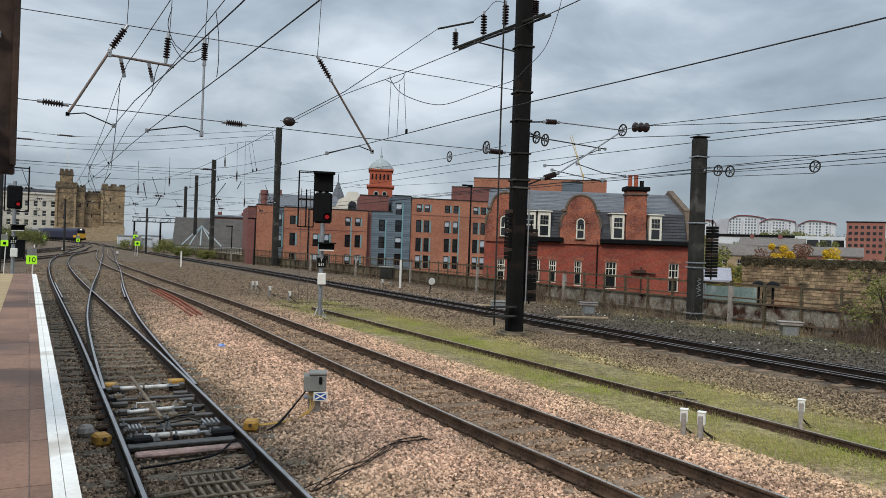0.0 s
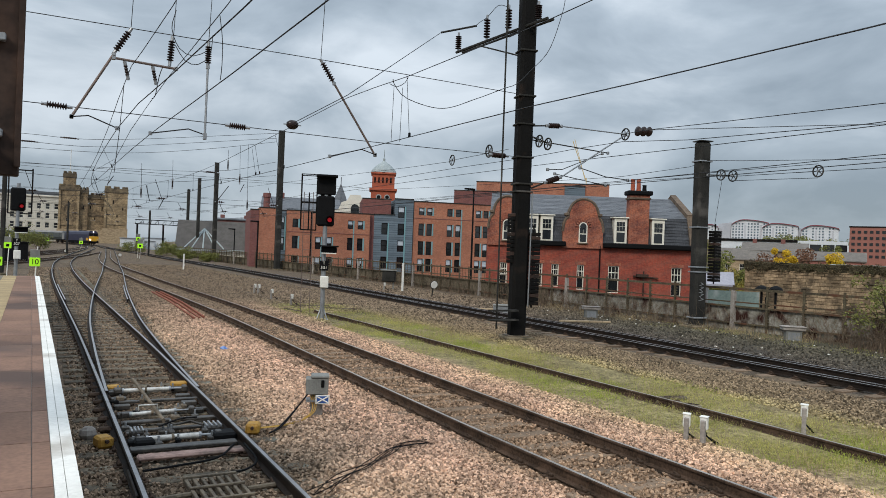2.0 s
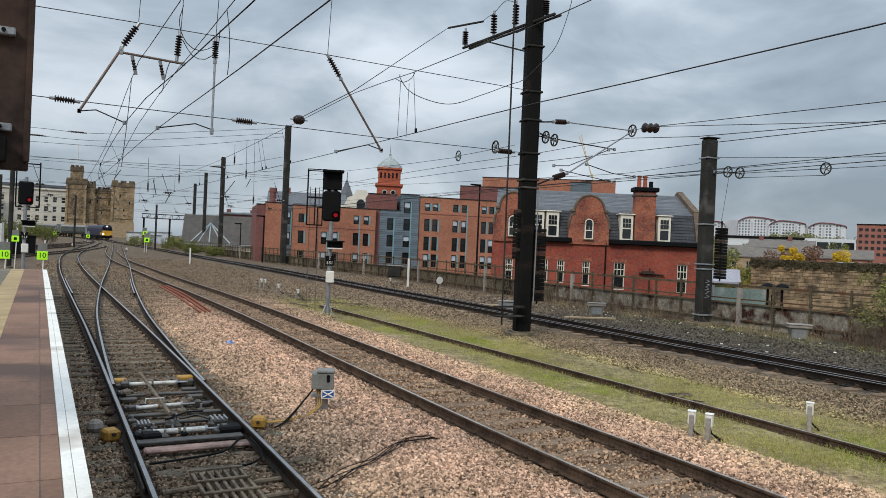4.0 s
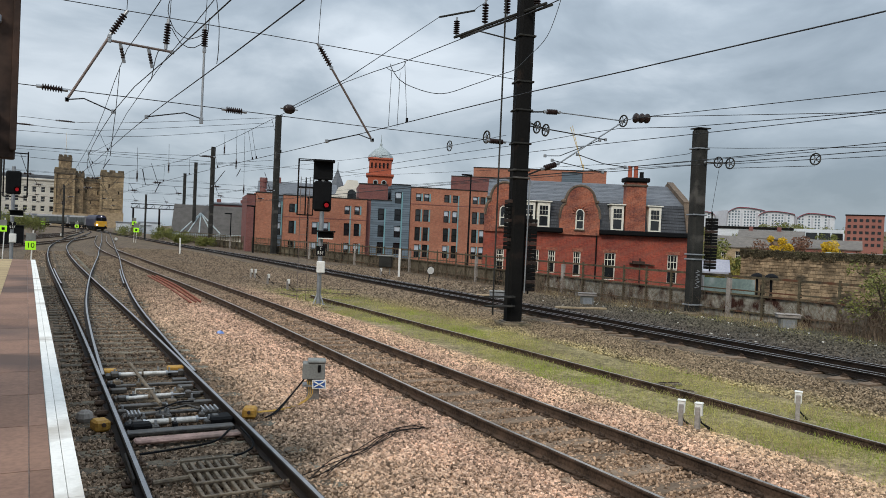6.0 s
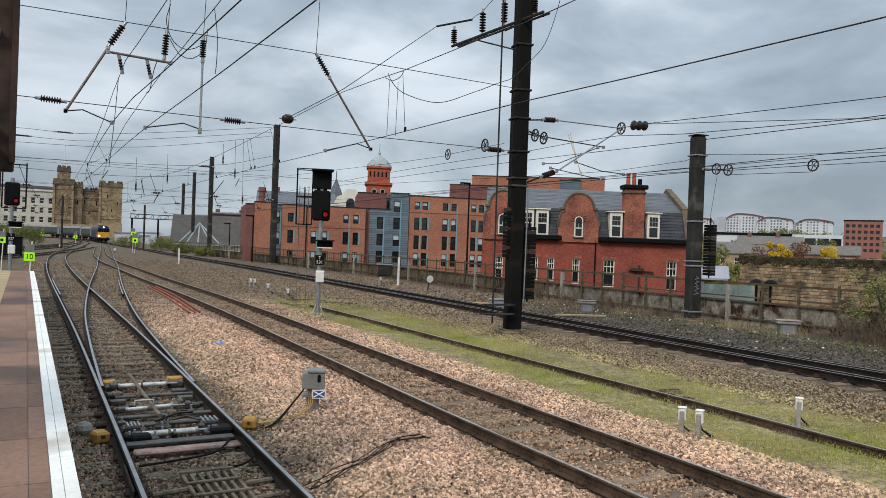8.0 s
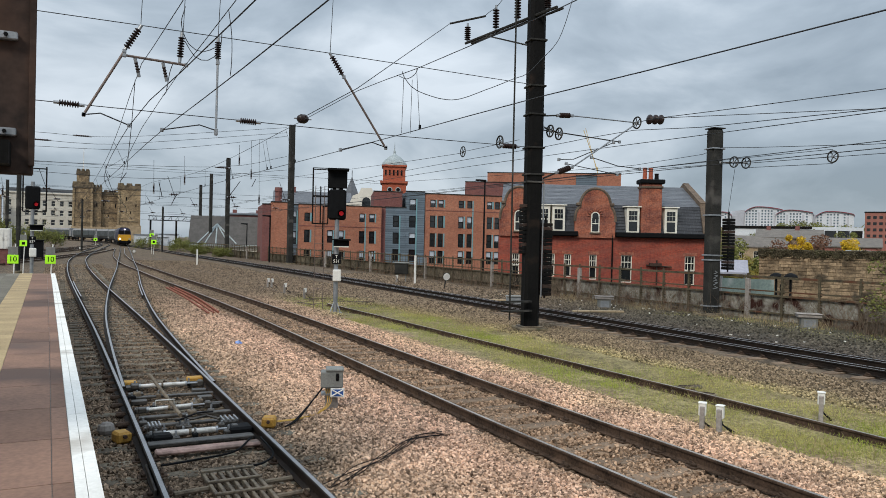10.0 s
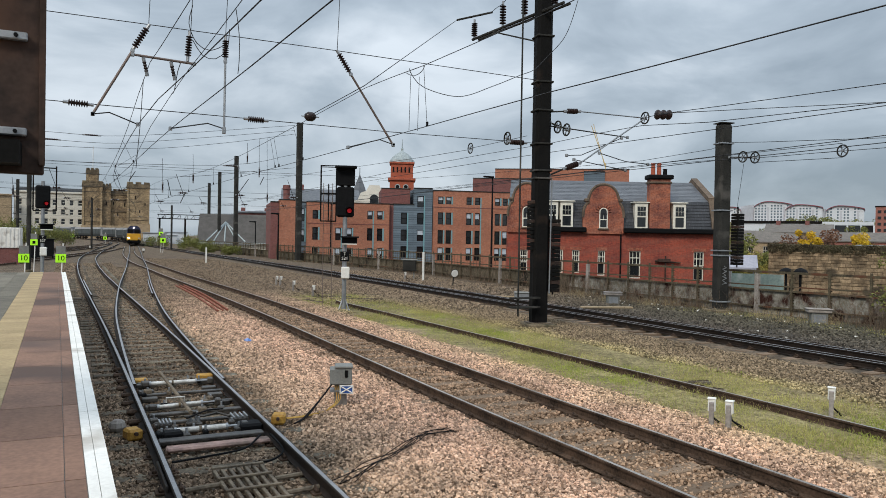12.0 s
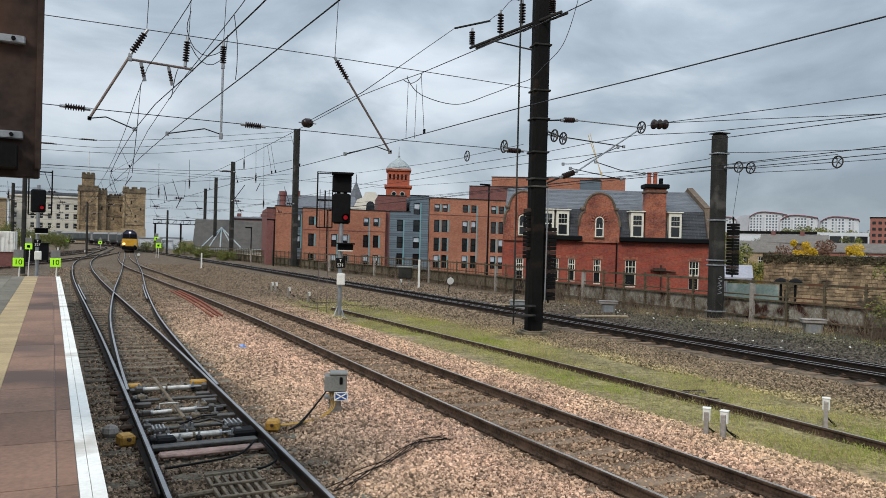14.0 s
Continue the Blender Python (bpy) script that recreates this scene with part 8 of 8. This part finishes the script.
def locomotive():
    t = thing("locomotive", pose(0, 0, 0), "dark blue diesel freight locomotive with a yellow cab front, headlamp lit", "locomotive", "freight train")
    # front at y = 0, body runs to +y
    prof = [(-1.32, 1.1), (-1.32, 2.9), (-1.15, 3.45), (-0.7, 3.85), (0.7, 3.85), (1.15, 3.45), (1.32, 2.9), (1.32, 1.1)]
    bm = bmesh.new()
    rings = [[bm.verts.new((x * (0.96 if k == 0 else 1), y + (0.45 if (k == 0 and z > 2.2) else 0), z)) for x, z in prof] for k, y in enumerate((0.0, 1.0, 20.0, 21.0))]
    for a, b in zip(rings[:-1], rings[1:]):
        for k in range(8):
            bm.faces.new((a[k], a[(k + 1) % 8], b[(k + 1) % 8], b[k]))
    bm.faces.new(rings[0][::-1])
    bm.faces.new(rings[-1])
    part("body", bm, M_LOCO, t)
    bm = bmesh.new()
    box(bm, (-1.26, -0.05, 1.0), (1.26, 0.12, 2.35), 0.04)
    front = part("cab_front", bm, M_LOCOYEL, t, "bright yellow warning panel")
    for x in (-1, 1):
        part("windscreen", bx((x * 0.58 - 0.5, 0.22, 2.45), (x * 0.58 + 0.5, 0.6, 3.2), 0.03), M_BLACK, t)
    part("yellow_band", bx((-1.34, 0.5, 1.2), (1.34, 2.2, 1.9), 0.01), M_LOCOYEL, t)
    for x in (-0.95, 0.95):
        part("headlamp", rod(bmesh.new(), (x, 0, 1.45), (x, -0.1, 1.45), 0.14, n=12), M_LAMP if x < 0 else M_DOME, front)
    part("marker_lamp", rod(bmesh.new(), (0, 0.4, 3.5), (0, 0.2, 3.5), 0.09, n=12), M_LAMP, t)
    part("buffer_beam", bx((-1.3, -0.1, 0.55), (1.3, 0.3, 1.0), 0.03), M_BLACK, t)
    for x in (-0.87, 0.87):
        part("buffer", rod(bmesh.new(), (x, -0.5, 1.0), (x, 0, 1.0), 0.22, 0.14, 12), M_BLACK, t)
    part("underframe", bx((-1.25, 0.8, 0.75), (1.25, 20.3, 1.1)), M_BLACK, t)
    part("fuel_tank", bx((-1.2, 7.6, 0.3), (1.2, 13.4, 0.8), 0.05), M_BLACK, t)
    for y in (2.2, 4.0, 5.8, 15.2, 17.0, 18.8):
        wheelset(t, y)
    for y in (1.5, 14.5):
        for x in (-1.1, 0.95):
            part("bogie_frame", bx((x, y, 0.35), (x + 0.15, y + 5.0, 0.75), 0.03), M_BLACK, t)
    part("roof_exhaust", bx((-0.6, 8, 3.84), (0.6, 11, 4.0), 0.03), M_BLACK, t)
    return t


def wagon():
    t = thing("hopper_wagon", pose(0, 0, 0), "blue-grey bogie hopper wagon with pale top and ends", "wagon", "freight train")
    prof = [(-1.05, 1.1), (-1.38, 1.7), (-1.38, 3.1), (-1.38, 3.1), (1.38, 3.1), (1.38, 1.7), (1.05, 1.1)]
    bm = bmesh.new()
    rings = [[bm.verts.new((x, y, z)) for x, z in prof] for y in (0.9, 1.5, 16.5, 17.1)]
    for a, b in zip(rings[:-1], rings[1:]):
        for k in range(7):
            bm.faces.new((a[k], a[(k + 1) % 7], b[(k + 1) % 7], b[k]))
    bm.faces.new(rings[0][::-1])
    bm.faces.new(rings[-1])
    part("hopper", bm, M_WAGON, t)
    bm = bmesh.new()
    r2 = [[bm.verts.new((x, y, z)) for x, z in ((-1.4, 3.05), (-1.2, 3.55), (1.2, 3.55), (1.4, 3.05))] for y in (0.9, 17.1)]
    for k in range(4):
        bm.faces.new((r2[0][k], r2[0][(k + 1) % 4], r2[1][(k + 1) % 4], r2[1][k]))
    bm.faces.new(r2[0][::-1])
    bm.faces.new(r2[1])
    part("cover", bm, M_WAGONTOP, t, "pale grey roof cover")
    for y in (0.3, 16.9):
        part("end_frame", bx((-1.3, y, 1.1), (1.3, y + 0.8, 3.0), 0.04), M_WAGONTOP, t)
    for k in range(9):
        for x in (-1.43, 1.37):
            part("rib", bx((x, 2.0 + k * 1.75, 1.6), (x + 0.06, 2.12 + k * 1.75, 3.08)), M_WAGON, t)
    part("underframe", bx((-1.2, 0.2, 0.85), (1.2, 17.8, 1.12)), M_BLACK, t)
    for y in (1.8, 3.6, 14.4, 16.2):
        wheelset(t, y)
    for y in (1.2, 13.8):
        for x in (-1.1, 0.95):
            part("bogie_frame", bx((x, y, 0.35), (x + 0.15, y + 3.0, 0.75), 0.03), M_BLACK, t)
    return t


LOCO = locomotive()
first = wagon()
WAGONS = [first] + [copy_thing(first, pose(0, 0, 0)) for _ in range(5)]

TRAIN_WAY = smooth_path([(x, y, grade(y)) for x, y in ROUTE if y > 100] , 0.5)
# arc length measured from the near end
ARC = [0.0]
for a, b in zip(TRAIN_WAY[:-1], TRAIN_WAY[1:]):
    ARC.append(ARC[-1] + (b - a).length)


def on_way(s):
    s = min(max(s, 0), ARC[-1] - 0.01)
    i = int(np.searchsorted(ARC, s)) - 1
    i = max(i, 0)
    return TRAIN_WAY[i].lerp(TRAIN_WAY[i + 1], (s - ARC[i]) / (ARC[i + 1] - ARC[i]))


def car_pose(s, length):
    """Front end at s, the car lying back along the line on its two bogie centres."""
    a, b = on_way(s + length * 0.18), on_way(s + length * 0.82)
    d = (b - a).normalized()
    f = a - d * length * 0.18
    return Matrix.Translation(f) @ Matrix.Rotation(math.atan2(d.y, d.x) - math.pi / 2, 4, "Z")


# where the cab front stands along y at each time
FRONT_Y = [(0.0, 236.0), (3.0, 220.0), (5.5, 204.5), (8.0, 188.0), (11.0, 167.0), (14.0, 145.5)]


def arc_at(y):
    return next(s for s, p in zip(ARC, TRAIN_WAY) if p.y >= y)


def motions():
    curve = np.polyfit([t for t, _ in FRONT_Y], [arc_at(y) for _, y in FRONT_Y], 3)
    times = [0.5 * k for k in range(29)]
    front = [float(np.polyval(curve, t)) for t in times]
    walk(LOCO, [(t, car_pose(s, 21.0)) for t, s in zip(times, front)])
    for k, w in enumerate(WAGONS):
        walk(w, [(t, car_pose(s + 21.9 + k * 18.6, 18.0)) for t, s in zip(times, front)])


motions()
